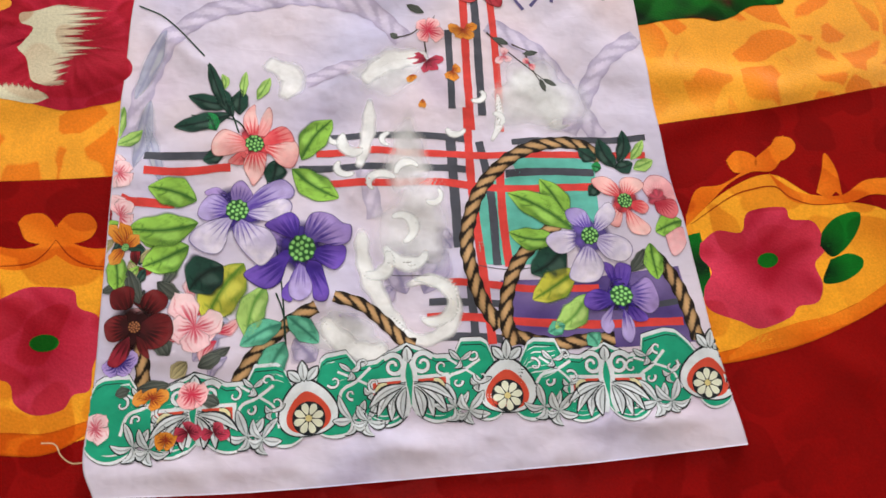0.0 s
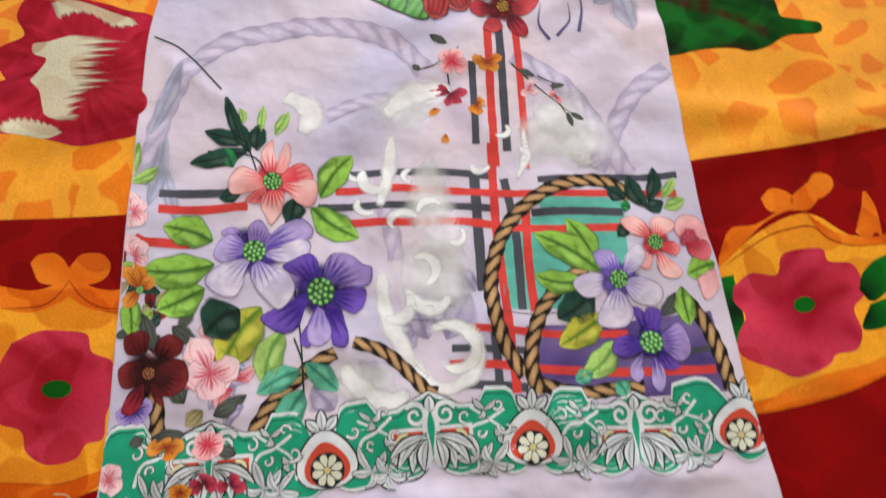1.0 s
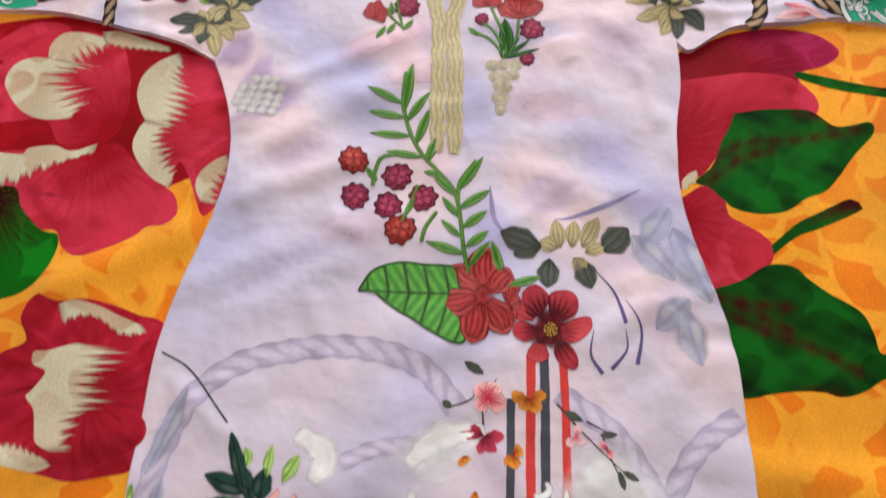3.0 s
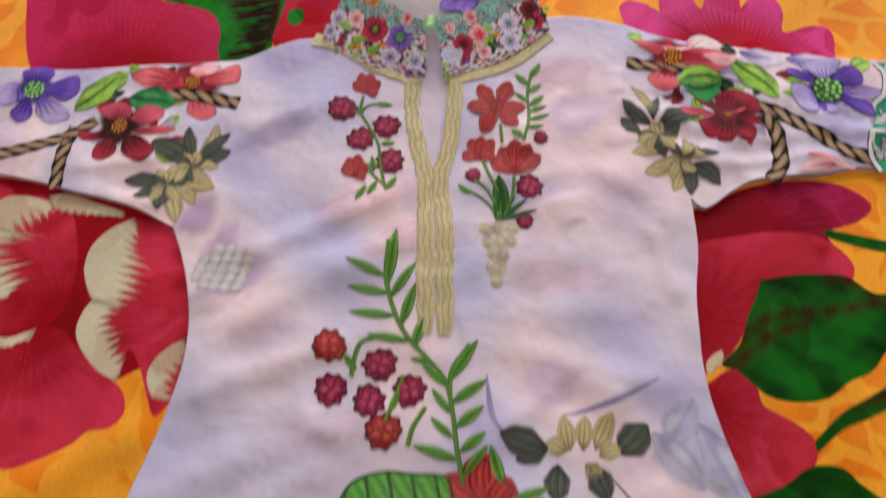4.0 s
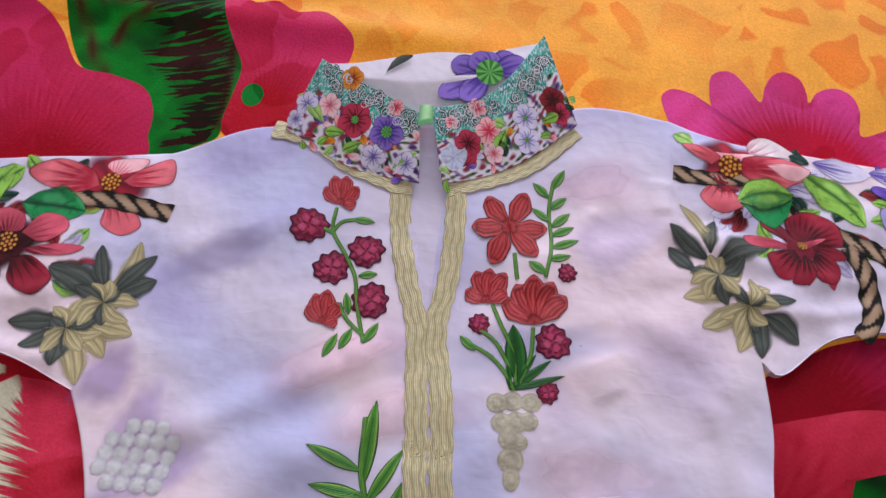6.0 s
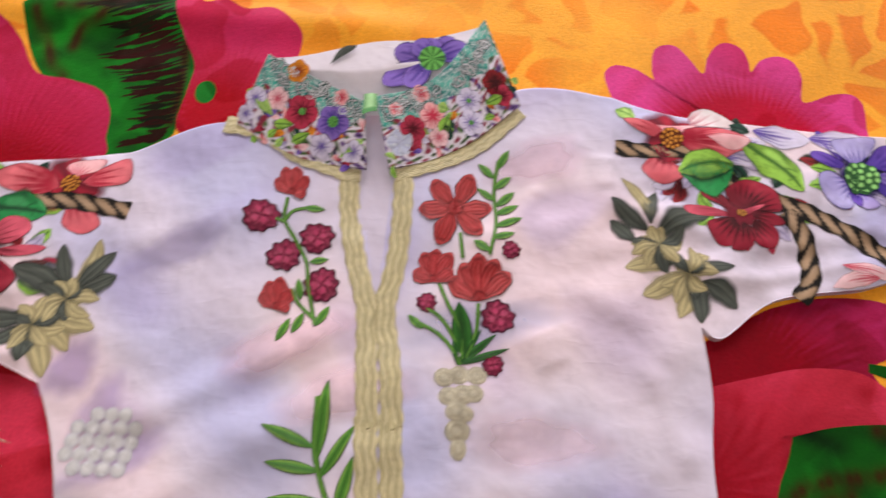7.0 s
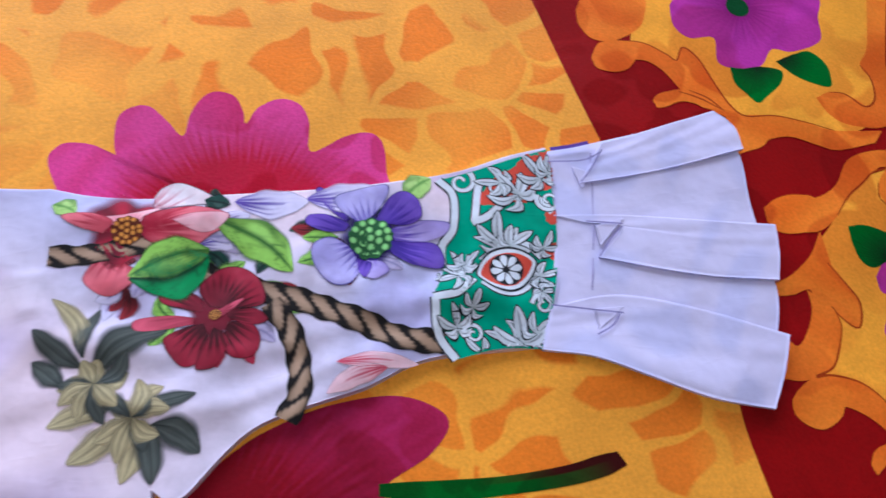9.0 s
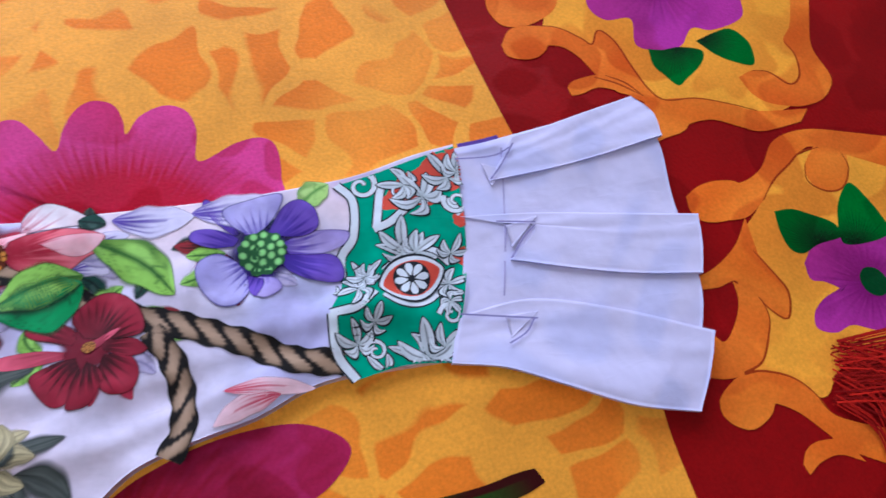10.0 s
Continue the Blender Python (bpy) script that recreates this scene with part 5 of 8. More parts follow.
# bands across
for a, colour, w in (([(0.411, 0.876), (0.445, 0.877), (0.481, 0.879)], CHARCOAL, 0.0085), ([(0.413, 0.86), (0.453, 0.861), (0.496, 0.866)], SCARLET, 0.0085), ([(0.394, 0.831), (0.407, 0.827), (0.445, 0.827)], SCARLET, 0.009),
                     ([(0.592, 0.904), (0.635, 0.907), (0.682, 0.91), (0.735, 0.907)], CHARCOAL, 0.0075), ([(0.579, 0.885), (0.636, 0.89), (0.694, 0.89), (0.752, 0.889), (0.919, 0.894)], SCARLET, 0.0075),
                     ([(0.563, 0.867), (0.625, 0.872), (0.682, 0.874), (0.734, 0.873)], CHARCOAL, 0.0075), ([(0.595, 0.853), (0.648, 0.856), (0.705, 0.858), (0.775, 0.853), (0.868, 0.857)], SCARLET, 0.008),
                     ([(0.779, 0.905), (0.835, 0.909), (0.883, 0.91), (0.92, 0.914)], CHARCOAL, 0.007), ([(0.772, 0.869), (0.81, 0.872), (0.863, 0.872)], CHARCOAL, 0.008),
                     ([(0.703, 0.753), (0.745, 0.752), (0.8, 0.749), (0.863, 0.752)], SCARLET, 0.007), ([(0.695, 0.734), (0.734, 0.734), (0.772, 0.733)], CHARCOAL, 0.007),
                     ([(0.693, 0.719), (0.734, 0.72), (0.772, 0.717), (0.849, 0.715), (0.945, 0.72)], SCARLET, 0.008), ([(0.696, 0.701), (0.733, 0.701), (0.766, 0.699)], CHARCOAL, 0.008),
                     ([(0.861, 0.731), (0.912, 0.735), (0.953, 0.742)], CHARCOAL, 0.006)):
    stripe(a, w, colour, 2.2 if colour is CHARCOAL else 2.6)
# bands down
for a, colour, w in (([(0.712, 1.033), (0.715, 0.984), (0.717, 0.941)], CHARCOAL, 0.0075), ([(0.728, 1.075), (0.732, 0.997), (0.737, 0.918)], SCARLET, 0.0085), ([(0.74, 1.077), (0.744, 1.02), (0.749, 0.935)], CHARCOAL, 0.0085),
                     ([(0.757, 1.082), (0.764, 1.001), (0.768, 0.917)], SCARLET, 0.0075), ([(0.715, 0.91), (0.719, 0.854), (0.724, 0.789)], CHARCOAL, 0.010), ([(0.732, 0.943), (0.737, 0.855), (0.745, 0.783), (0.756, 0.694)], SCARLET, 0.0085),
                     ([(0.745, 0.905), (0.756, 0.849), (0.762, 0.772)], CHARCOAL, 0.0085), ([(0.766, 0.874), (0.768, 0.825), (0.774, 0.771)], SCARLET, 0.0085), ([(0.734, 0.754), (0.738, 0.721), (0.74, 0.693)], CHARCOAL, 0.008)):
    stripe(a, w, colour, 2.0 if colour is CHARCOAL else 2.5)

# faded ropes
ghost_rope([(0.395, 0.885), (0.4, 0.92), (0.404, 0.957), (0.422, 1.005), (0.458, 1.041), (0.515, 1.061), (0.573, 1.067), (0.627, 1.055), (0.664, 1.02)], 0.024)
ghost_rope([(0.564, 0.962), (0.595, 0.978), (0.629, 0.984), (0.661, 0.98)], 0.016, pitch=0.018, depth=0.8)
ghost_rope([(0.755, 1.042), (0.805, 1.012), (0.839, 0.971), (0.86, 0.931), (0.871, 0.913)], 0.022)
ghost_rope([(0.92, 1.037), (0.882, 1.005), (0.859, 0.962), (0.839, 0.918)], 0.022)
ghost_rope([(0.625, 0.876), (0.635, 0.845), (0.641, 0.819)], 0.018, depth=0.6)

# pale painted scrolls
def swirl(places, width, layer=3.0, colour=WHITE, tail=0.2):
    dyed("white_scroll", Sheet().ribbon(places, width, colour, 0, 4, taper=lambda u: tail + (1 - tail) * np.sin(np.pi * np.clip(u * 0.96 + 0.02, 0, 1)) ** 0.6, wobble=0.2), layer, soft=1.15)


swirl([(0.658, 0.72), (0.674, 0.701), (0.696, 0.698), (0.717, 0.715), (0.717, 0.743), (0.695, 0.756), (0.67, 0.75)], 0.018)
swirl([(0.627, 0.809), (0.632, 0.769), (0.652, 0.73), (0.674, 0.704)], 0.022)
swirl([(0.593, 0.718), (0.61, 0.697), (0.637, 0.684), (0.658, 0.691)], 0.026)
swirl([(0.622, 0.965), (0.651, 0.993), (0.693, 1.005)], 0.030)
swirl([(0.631, 0.949), (0.63, 0.907), (0.622, 0.869)], 0.018)
swirl([(0.765, 0.961), (0.767, 0.928), (0.758, 0.905)], 0.010)
swirl([(0.777, 0.978), (0.807, 0.966), (0.836, 0.921)], 0.040, 1.3, ink("ebebf2"), 0.4)
swirl([(0.521, 0.987), (0.551, 0.968), (0.541, 0.942)], 0.030, 1.3, ink("ececf2"), 0.4)
def painted_curl(centre, radius, start, turns, hand, width):
    """A white brush curl that winds inwards."""
    a = np.linspace(0, turns * 6.283, 16)
    r = radius * (1 - 0.72 * a / a[-1])
    swirl([(centre[0] + q * math.cos(start + hand * p), centre[1] + 0.85 * q * math.sin(start + hand * p)) for p, q in zip(a, r)], width, 3.2, ink("eff2f7"), 0.15)


for c, r, start, turns, hand, w in (((0.693, 0.728), 0.036, 2.0, 1.1, -1, 0.012), ((0.643, 0.852), 0.020, 0.5, 0.9, 1, 0.008), ((0.677, 0.871), 0.018, 3.6, 0.8, -1, 0.008), ((0.661, 0.813), 0.024, 5.0, 0.9, 1, 0.010), ((0.694, 0.841), 0.014, 1.0, 0.9, -1, 0.006),
                                    ((0.624, 0.897), 0.024, 2.4, 0.7, 1, 0.011), ((0.717, 0.92), 0.014, 0.0, 0.8, -1, 0.007), ((0.744, 0.96), 0.012, 4.0, 0.9, 1, 0.006), ((0.764, 0.928), 0.012, 2.0, 0.8, -1, 0.006), ((0.608, 0.875), 0.016, 5.5, 0.8, -1, 0.007),
                                    ((0.653, 0.901), 0.012, 1.5, 0.9, 1, 0.006), ((0.681, 0.788), 0.030, 3.0, 0.8, 1, 0.014), ((0.634, 0.769), 0.026, 0.8, 0.7, -1, 0.012), ((0.601, 0.906), 0.014, 2.5, 0.9, 1, 0.006)):
    painted_curl(c, r, start, 0.62 * turns, hand, 1.3 * w)
for a, b, w in (((0.673, 0.742), (0.656, 0.781), 0.03), ((0.69, 0.742), (0.711, 0.788), 0.03), ((0.656, 0.764), (0.683, 0.799), 0.028), ((0.7, 0.811), (0.717, 0.788), 0.02), ((0.646, 0.73), (0.662, 0.75), 0.018),
                ((0.606, 0.676), (0.623, 0.65), 0.02), ((0.59, 0.676), (0.568, 0.697), 0.03), ((0.631, 0.703), (0.609, 0.719), 0.02), ((0.5, 0.701), (0.477, 0.674), 0.02)):
    leaf(a, b, w, GHOST, 1.8, name="faded_leaf", soft=0.75)
for a, b, w in (((0.86, 1.214), (0.896, 1.138), 0.04), ((0.868, 1.134), (0.886, 1.078), 0.03), ((0.82, 1.203), (0.862, 1.158), 0.03), ((0.419, 1.016), (0.394, 0.936), 0.02),
                ((0.403, 0.862), (0.411, 0.937), 0.02), ((0.432, 0.845), (0.408, 0.911), 0.014), ((0.831, 1.189), (0.858, 1.235), 0.03), ((0.844, 1.109), (0.875, 1.142), 0.03)):
    leaf(a, b, w, MIST, 1.4, name="faded_leaf", soft=0.6)

for c, r, q, turn in (((0.68, 0.811), 0.055, 0.75, 80), ((0.651, 0.979), 0.045, 0.6, 20), ((0.621, 0.697), 0.05, 0.5, -20), ((0.807, 0.959), 0.06, 0.8, 0), ((0.671, 0.883), 0.05, 0.5, 90)):
    dyed("pale_wash", Sheet().blob(c, r, ink("f0f1f5"), q, turn, ragged=0.14, nu=60), 2.8, soft=0.62)
# big ropes
rope([(0.871, 0.887), (0.856, 0.901), (0.829, 0.906), (0.793, 0.896), (0.763, 0.874), (0.743, 0.846), (0.732, 0.806), (0.734, 0.771), (0.745, 0.738), (0.763, 0.71)])
rope([(0.823, 0.815), (0.802, 0.799), (0.782, 0.775), (0.771, 0.744), (0.77, 0.716), (0.776, 0.693)], layer=4.6)
rope([(0.766, 0.708), (0.788, 0.7), (0.818, 0.695), (0.848, 0.7), (0.876, 0.702)], 0.0145)
rope([(0.922, 0.787), (0.938, 0.764), (0.95, 0.736), (0.958, 0.702)], 0.0155)
rope([(0.519, 0.654), (0.533, 0.68), (0.552, 0.701), (0.572, 0.718), (0.588, 0.727)], 0.0145)
rope([(0.604, 0.737), (0.63, 0.73), (0.652, 0.714), (0.672, 0.695), (0.682, 0.692)], 0.0135)
rope([(0.423, 0.694), (0.432, 0.674), (0.434, 0.648)], 0.015)

# flowers beside the left seam and their leaves
for a, b, w, d in (((0.466, 0.831), (0.419, 0.843), 0.030, LIME), ((0.47, 0.808), (0.404, 0.799), 0.032, LIME), ((0.463, 0.785), (0.423, 0.762), 0.032, LIME), ((0.406, 0.904), (0.382, 0.887), 0.013, SPRING),
                   ((0.385, 0.929), (0.382, 0.892), 0.012, SPRING), ((0.516, 0.769), (0.485, 0.71), 0.042, GOLD_LEAF), ((0.538, 0.748), (0.525, 0.695), 0.026, SPRING), ((0.557, 0.711), (0.519, 0.689), 0.022, SEA),
                   ((0.561, 0.717), (0.592, 0.693), 0.020, SEA), ((0.56, 0.694), (0.541, 0.658), 0.024, SEA), ((0.395, 0.775), (0.403, 0.737), 0.020, LIME), ((0.565, 0.877), (0.593, 0.925), 0.026, LIME),
                   ((0.556, 0.867), (0.604, 0.838), 0.028, LIME)):
    leaf(a, b, w, d, 5, random.uniform(-0.06, 0.06))
for a, b, w, d in (((0.492, 0.924), (0.435, 0.909), 0.019, BOTTLE), ((0.493, 0.934), (0.447, 0.943), 0.017, BOTTLE), ((0.485, 0.933), (0.465, 0.981), 0.012, BOTTLE), ((0.5, 0.924), (0.5, 0.953), 0.017, BOTTLE),
                   ((0.479, 0.905), (0.467, 0.926), 0.015, MID), ((0.49, 0.88), (0.468, 0.873), 0.015, BOTTLE), ((0.494, 0.921), (0.47, 0.958), 0.014, BOTTLE), ((0.497, 0.766), (0.467, 0.741), 0.040, BOTTLE), ((0.54, 0.876), (0.536, 0.851), 0.022, BOTTLE),
                   ((0.502, 0.944), (0.503, 0.973), 0.008, SPRING), ((0.516, 0.942), (0.528, 0.967), 0.011, SPRING), ((0.483, 0.952), (0.479, 0.969), 0.008, SPRING)):
    leaf(a, b, w, d, 5.5, random.uniform(-0.06, 0.06))
for a in ([(0.502, 0.902), (0.491, 0.927), (0.475, 0.952), (0.464, 0.978)], [(0.51, 0.903), (0.495, 0.918), (0.452, 0.922)], [(0.53, 0.866), (0.555, 0.74), (0.56, 0.696)], [(0.549, 0.74), (0.558, 0.718), (0.561, 0.691)], [(0.386, 1.046), (0.417, 1.031), (0.46, 0.988)]):
    dyed("stem", Sheet().ribbon(a, 0.0016, ink("1f3a30"), 0, 2), 5.2)
painted_flower([(0.518, 0.892)], [([(0.512, 0.888), (0.501, 0.880), (0.493, 0.871), (0.505, 0.869), (0.513, 0.874)], TONE_CORAL), ([(0.512, 0.900), (0.505, 0.912), (0.505, 0.926), (0.514, 0.937), (0.516, 0.927), (0.519, 0.917), (0.522, 0.902)], TONE_SHELL), ([(0.520, 0.900), (0.521, 0.917), (0.524, 0.927), (0.529, 0.934), (0.533, 0.927), (0.533, 0.913), (0.528, 0.901)], TONE_SHELL),
                              ([(0.512, 0.892), (0.502, 0.901), (0.488, 0.907), (0.480, 0.902), (0.475, 0.889), (0.479, 0.878), (0.492, 0.877), (0.504, 0.881), (0.513, 0.885)], TONE_SHELL), ([(0.519, 0.884), (0.530, 0.882), (0.529, 0.865), (0.524, 0.854), (0.519, 0.848), (0.514, 0.856), (0.508, 0.868), (0.511, 0.879)], TONE_SHELL), ([(0.527, 0.893), (0.541, 0.893), (0.553, 0.900), (0.562, 0.890), (0.561, 0.875), (0.555, 0.867), (0.543, 0.871), (0.535, 0.880), (0.528, 0.886)], TONE_SHELL), ([(0.525, 0.898), (0.533, 0.908), (0.544, 0.913), (0.553, 0.907), (0.557, 0.896), (0.548, 0.895), (0.537, 0.892), (0.527, 0.891)], TONE_CORAL)], 7, 0.0088, "coral pink printed flower with a green eye")
painted_flower([(0.506, 0.822)], [([(0.499, 0.827), (0.488, 0.834), (0.476, 0.836), (0.473, 0.841), (0.485, 0.845), (0.497, 0.837), (0.502, 0.831)], TONE_MAUVE), ([(0.498, 0.819), (0.488, 0.813), (0.477, 0.810), (0.468, 0.816), (0.470, 0.828), (0.478, 0.837), (0.489, 0.837), (0.498, 0.828)], TONE_LILAC), ([(0.504, 0.815), (0.500, 0.802), (0.498, 0.788), (0.491, 0.777), (0.475, 0.779), (0.462, 0.790), (0.467, 0.802), (0.480, 0.810), (0.494, 0.814)], TONE_PALE),
                              ([(0.510, 0.814), (0.521, 0.809), (0.538, 0.803), (0.547, 0.789), (0.543, 0.775), (0.533, 0.766), (0.523, 0.772), (0.512, 0.783), (0.505, 0.794), (0.503, 0.805)], TONE_PALE), ([(0.515, 0.823), (0.527, 0.829), (0.549, 0.836), (0.559, 0.830), (0.557, 0.818), (0.545, 0.811), (0.529, 0.812), (0.517, 0.816)], TONE_PALE), ([(0.512, 0.827), (0.519, 0.838), (0.531, 0.850), (0.548, 0.856), (0.560, 0.846), (0.558, 0.836), (0.544, 0.834), (0.528, 0.826), (0.515, 0.822)], TONE_LILAC), ([(0.501, 0.827), (0.498, 0.840), (0.501, 0.849), (0.509, 0.853), (0.517, 0.844), (0.520, 0.836), (0.512, 0.829)], TONE_MAUVE)], 8.5, 0.0108, "pale lavender printed flower with a green eye")
painted_flower([(0.571, 0.784)], [([(0.561, 0.783), (0.549, 0.786), (0.539, 0.795), (0.540, 0.804), (0.551, 0.800), (0.562, 0.792)], TONE_MAUVE), ([(0.563, 0.780), (0.557, 0.767), (0.552, 0.750), (0.539, 0.743), (0.525, 0.749), (0.516, 0.758), (0.527, 0.767), (0.545, 0.776), (0.556, 0.784)], TONE_VIOLET), ([(0.567, 0.772), (0.562, 0.756), (0.555, 0.744), (0.555, 0.735), (0.564, 0.731), (0.567, 0.745), (0.570, 0.762)], TONE_VIOLET), ([(0.569, 0.771), (0.578, 0.764), (0.583, 0.751), (0.582, 0.739), (0.572, 0.732), (0.562, 0.737), (0.560, 0.750), (0.563, 0.761)], TONE_LILAC),
                              ([(0.577, 0.774), (0.589, 0.771), (0.595, 0.757), (0.600, 0.740), (0.596, 0.731), (0.585, 0.734), (0.582, 0.751), (0.575, 0.765)], TONE_VIOLET), ([(0.581, 0.784), (0.598, 0.791), (0.610, 0.790), (0.614, 0.785), (0.612, 0.773), (0.604, 0.764), (0.594, 0.767), (0.583, 0.775)], TONE_VIOLET), ([(0.572, 0.796), (0.573, 0.810), (0.580, 0.821), (0.597, 0.821), (0.609, 0.813), (0.618, 0.810), (0.617, 0.794), (0.604, 0.788), (0.587, 0.790), (0.578, 0.790)], TONE_MAUVE), ([(0.566, 0.792), (0.551, 0.797), (0.533, 0.807), (0.545, 0.816), (0.558, 0.821), (0.567, 0.813), (0.568, 0.800)], TONE_VIOLET)], 8, 0.0128, "deep purple printed flower with a green eye")
painted_flower([(0.422, 0.705)], [([(0.426, 0.723), (0.427, 0.734), (0.437, 0.741), (0.449, 0.734), (0.447, 0.723), (0.435, 0.717)], TONE_WINE), ([(0.414, 0.720), (0.401, 0.721), (0.396, 0.731), (0.398, 0.739), (0.411, 0.743), (0.420, 0.739), (0.420, 0.725)], TONE_WINE), ([(0.427, 0.710), (0.440, 0.719), (0.453, 0.716), (0.458, 0.700), (0.451, 0.688), (0.438, 0.684), (0.428, 0.691)], TONE_WINE), ([(0.415, 0.716), (0.402, 0.715), (0.394, 0.707), (0.398, 0.693), (0.407, 0.691), (0.418, 0.699)], TONE_WINE),
                              ([(0.419, 0.697), (0.407, 0.689), (0.402, 0.678), (0.401, 0.670), (0.410, 0.668), (0.420, 0.680)], TONE_RUBY), ([(0.424, 0.698), (0.433, 0.692), (0.439, 0.676), (0.428, 0.683)], TONE_WINE)], 7, 0.0055, "dark wine red printed flower", ink("b0714a"), ink("3a1810"))
flower((0.476, 0.706), [(0.455, 0.738), (0.453, 0.705), (0.479, 0.682), (0.497, 0.701), (0.501, 0.717)], 0.030, ROSE, 5.2, 0.0, label="soft rose printed flower")
flower((0.405, 0.781), [(0.386, 0.803), (0.397, 0.806), (0.417, 0.793), (0.392, 0.764)], 0.016, TANGERINE, 5.6, 0.004)
flower((0.411, 0.673), [(0.397, 0.665), (0.422, 0.663), (0.428, 0.679)], 0.018, PURPLE, 5.8, 0)
flower((0.39, 0.856), [(0.382, 0.877), (0.398, 0.868), (0.401, 0.844), (0.387, 0.841)], 0.022, ROSE, 4.2, 0)
flower((0.396, 0.812), [(0.383, 0.832), (0.405, 0.827), (0.408, 0.804)], 0.022, ROSE, 4.4, 0)
for a, b, w, d in (((0.456, 0.679), (0.444, 0.695), 0.016, OLIVE), ((0.482, 0.669), (0.504, 0.68), 0.014, OLIVE), ((0.472, 0.674), (0.458, 0.659), 0.014, STRAW), ((0.41, 0.759), (0.425, 0.726), 0.014, OLIVE), ((0.438, 0.748), (0.46, 0.732), 0.014, OLIVE)):
    leaf(a, b, w, d, 5)

for k in range(26):
    f = random.random()
    p = np.array((0.397, 0.803)) * (1 - f) + np.array((0.417, 0.723)) * f + np.array([random.uniform(-0.012, 0.02), 0])
    t = random.uniform(0, 6.283)
    leaf(p, p + 0.02 * np.array([math.cos(t), math.sin(t)]), 0.009, (OLIVE, STRAW, LIME, BOTTLE, WINE)[k % 5], 3.6 + 0.1 * (k % 9), random.uniform(-0.1, 0.1))
for k in range(22):
    f = random.random()
    p = np.array((0.434, 0.737)) * (1 - f) + np.array((0.502, 0.675)) * f + np.array([random.uniform(-0.03, 0.03), random.uniform(-0.02, 0.02)])
    t = random.uniform(0, 6.283)
    leaf(p, p + 0.026 * np.array([math.cos(t), math.sin(t)]), 0.013, (ROSE, CORAL, GHOST, OLIVE, MIST)[k % 5], 2.6 + 0.1 * (k % 9), random.uniform(-0.1, 0.1), soft=0.9)
# flowers in the rope loop
for a, b, w, d in (((0.84, 0.81), (0.773, 0.848), 0.028, LIME), ((0.834, 0.816), (0.806, 0.864), 0.024, LIME), ((0.822, 0.8), (0.774, 0.807), 0.022, LIME), ((0.83, 0.794), (0.795, 0.764), 0.032, BOTTLE),
                   ((0.841, 0.769), (0.796, 0.738), 0.028, GOLD_LEAF), ((0.85, 0.745), (0.817, 0.71), 0.024, SPRING), ((0.827, 0.714), (0.81, 0.706), 0.014, SEA), ((0.849, 0.706), (0.859, 0.694), 0.016, SEA),
                   ((0.887, 0.878), (0.87, 0.912), 0.018, BOTTLE), ((0.889, 0.884), (0.896, 0.922), 0.014, BOTTLE), ((0.885, 0.878), (0.905, 0.885), 0.015, BOTTLE), ((0.867, 0.887), (0.848, 0.899), 0.016, BOTTLE),
                   ((0.871, 0.877), (0.861, 0.88), 0.012, MID), ((0.905, 0.878), (0.927, 0.889), 0.013, SPRING), ((0.903, 0.888), (0.917, 0.911), 0.010, SPRING), ((0.868, 0.849), (0.857, 0.858), 0.018, BOTTLE),
                   ((0.917, 0.799), (0.923, 0.761), 0.020, LIME), ((0.952, 0.824), (0.924, 0.811), 0.022, LIME), ((0.911, 0.793), (0.895, 0.769), 0.014, OLIVE)):
    leaf(a, b, w, d, 5.2, random.uniform(-0.06, 0.06))
painted_flower([(0.929, 0.847)], [([(0.911, 0.859), (0.922, 0.872), (0.937, 0.871), (0.948, 0.857), (0.949, 0.838), (0.936, 0.831), (0.925, 0.841), (0.917, 0.849)], TONE_ROSE), ([(0.924, 0.843), (0.944, 0.847), (0.950, 0.835), (0.943, 0.825), (0.928, 0.831)], TONE_BLUSH), ([(0.934, 0.808), (0.950, 0.817), (0.957, 0.808), (0.952, 0.793), (0.941, 0.787)], TONE_ROSE)], 6, 0.0, "soft rose printed flower")
painted_flower([(0.893, 0.842)], [([(0.887, 0.838), (0.878, 0.836), (0.872, 0.824), (0.877, 0.815), (0.886, 0.814), (0.890, 0.828)], TONE_SHELL), ([(0.894, 0.834), (0.904, 0.828), (0.919, 0.816), (0.915, 0.807), (0.900, 0.808), (0.893, 0.819)], TONE_SHELL), ([(0.897, 0.841), (0.911, 0.844), (0.919, 0.837), (0.913, 0.829), (0.901, 0.833)], TONE_CORAL), ([(0.891, 0.848), (0.888, 0.861), (0.895, 0.868), (0.910, 0.867), (0.915, 0.859), (0.902, 0.849)], TONE_SHELL), ([(0.888, 0.845), (0.873, 0.848), (0.862, 0.857), (0.860, 0.865), (0.874, 0.868), (0.887, 0.858)], TONE_SHELL)], 7, 0.0078, "coral pink printed flower with a green eye")
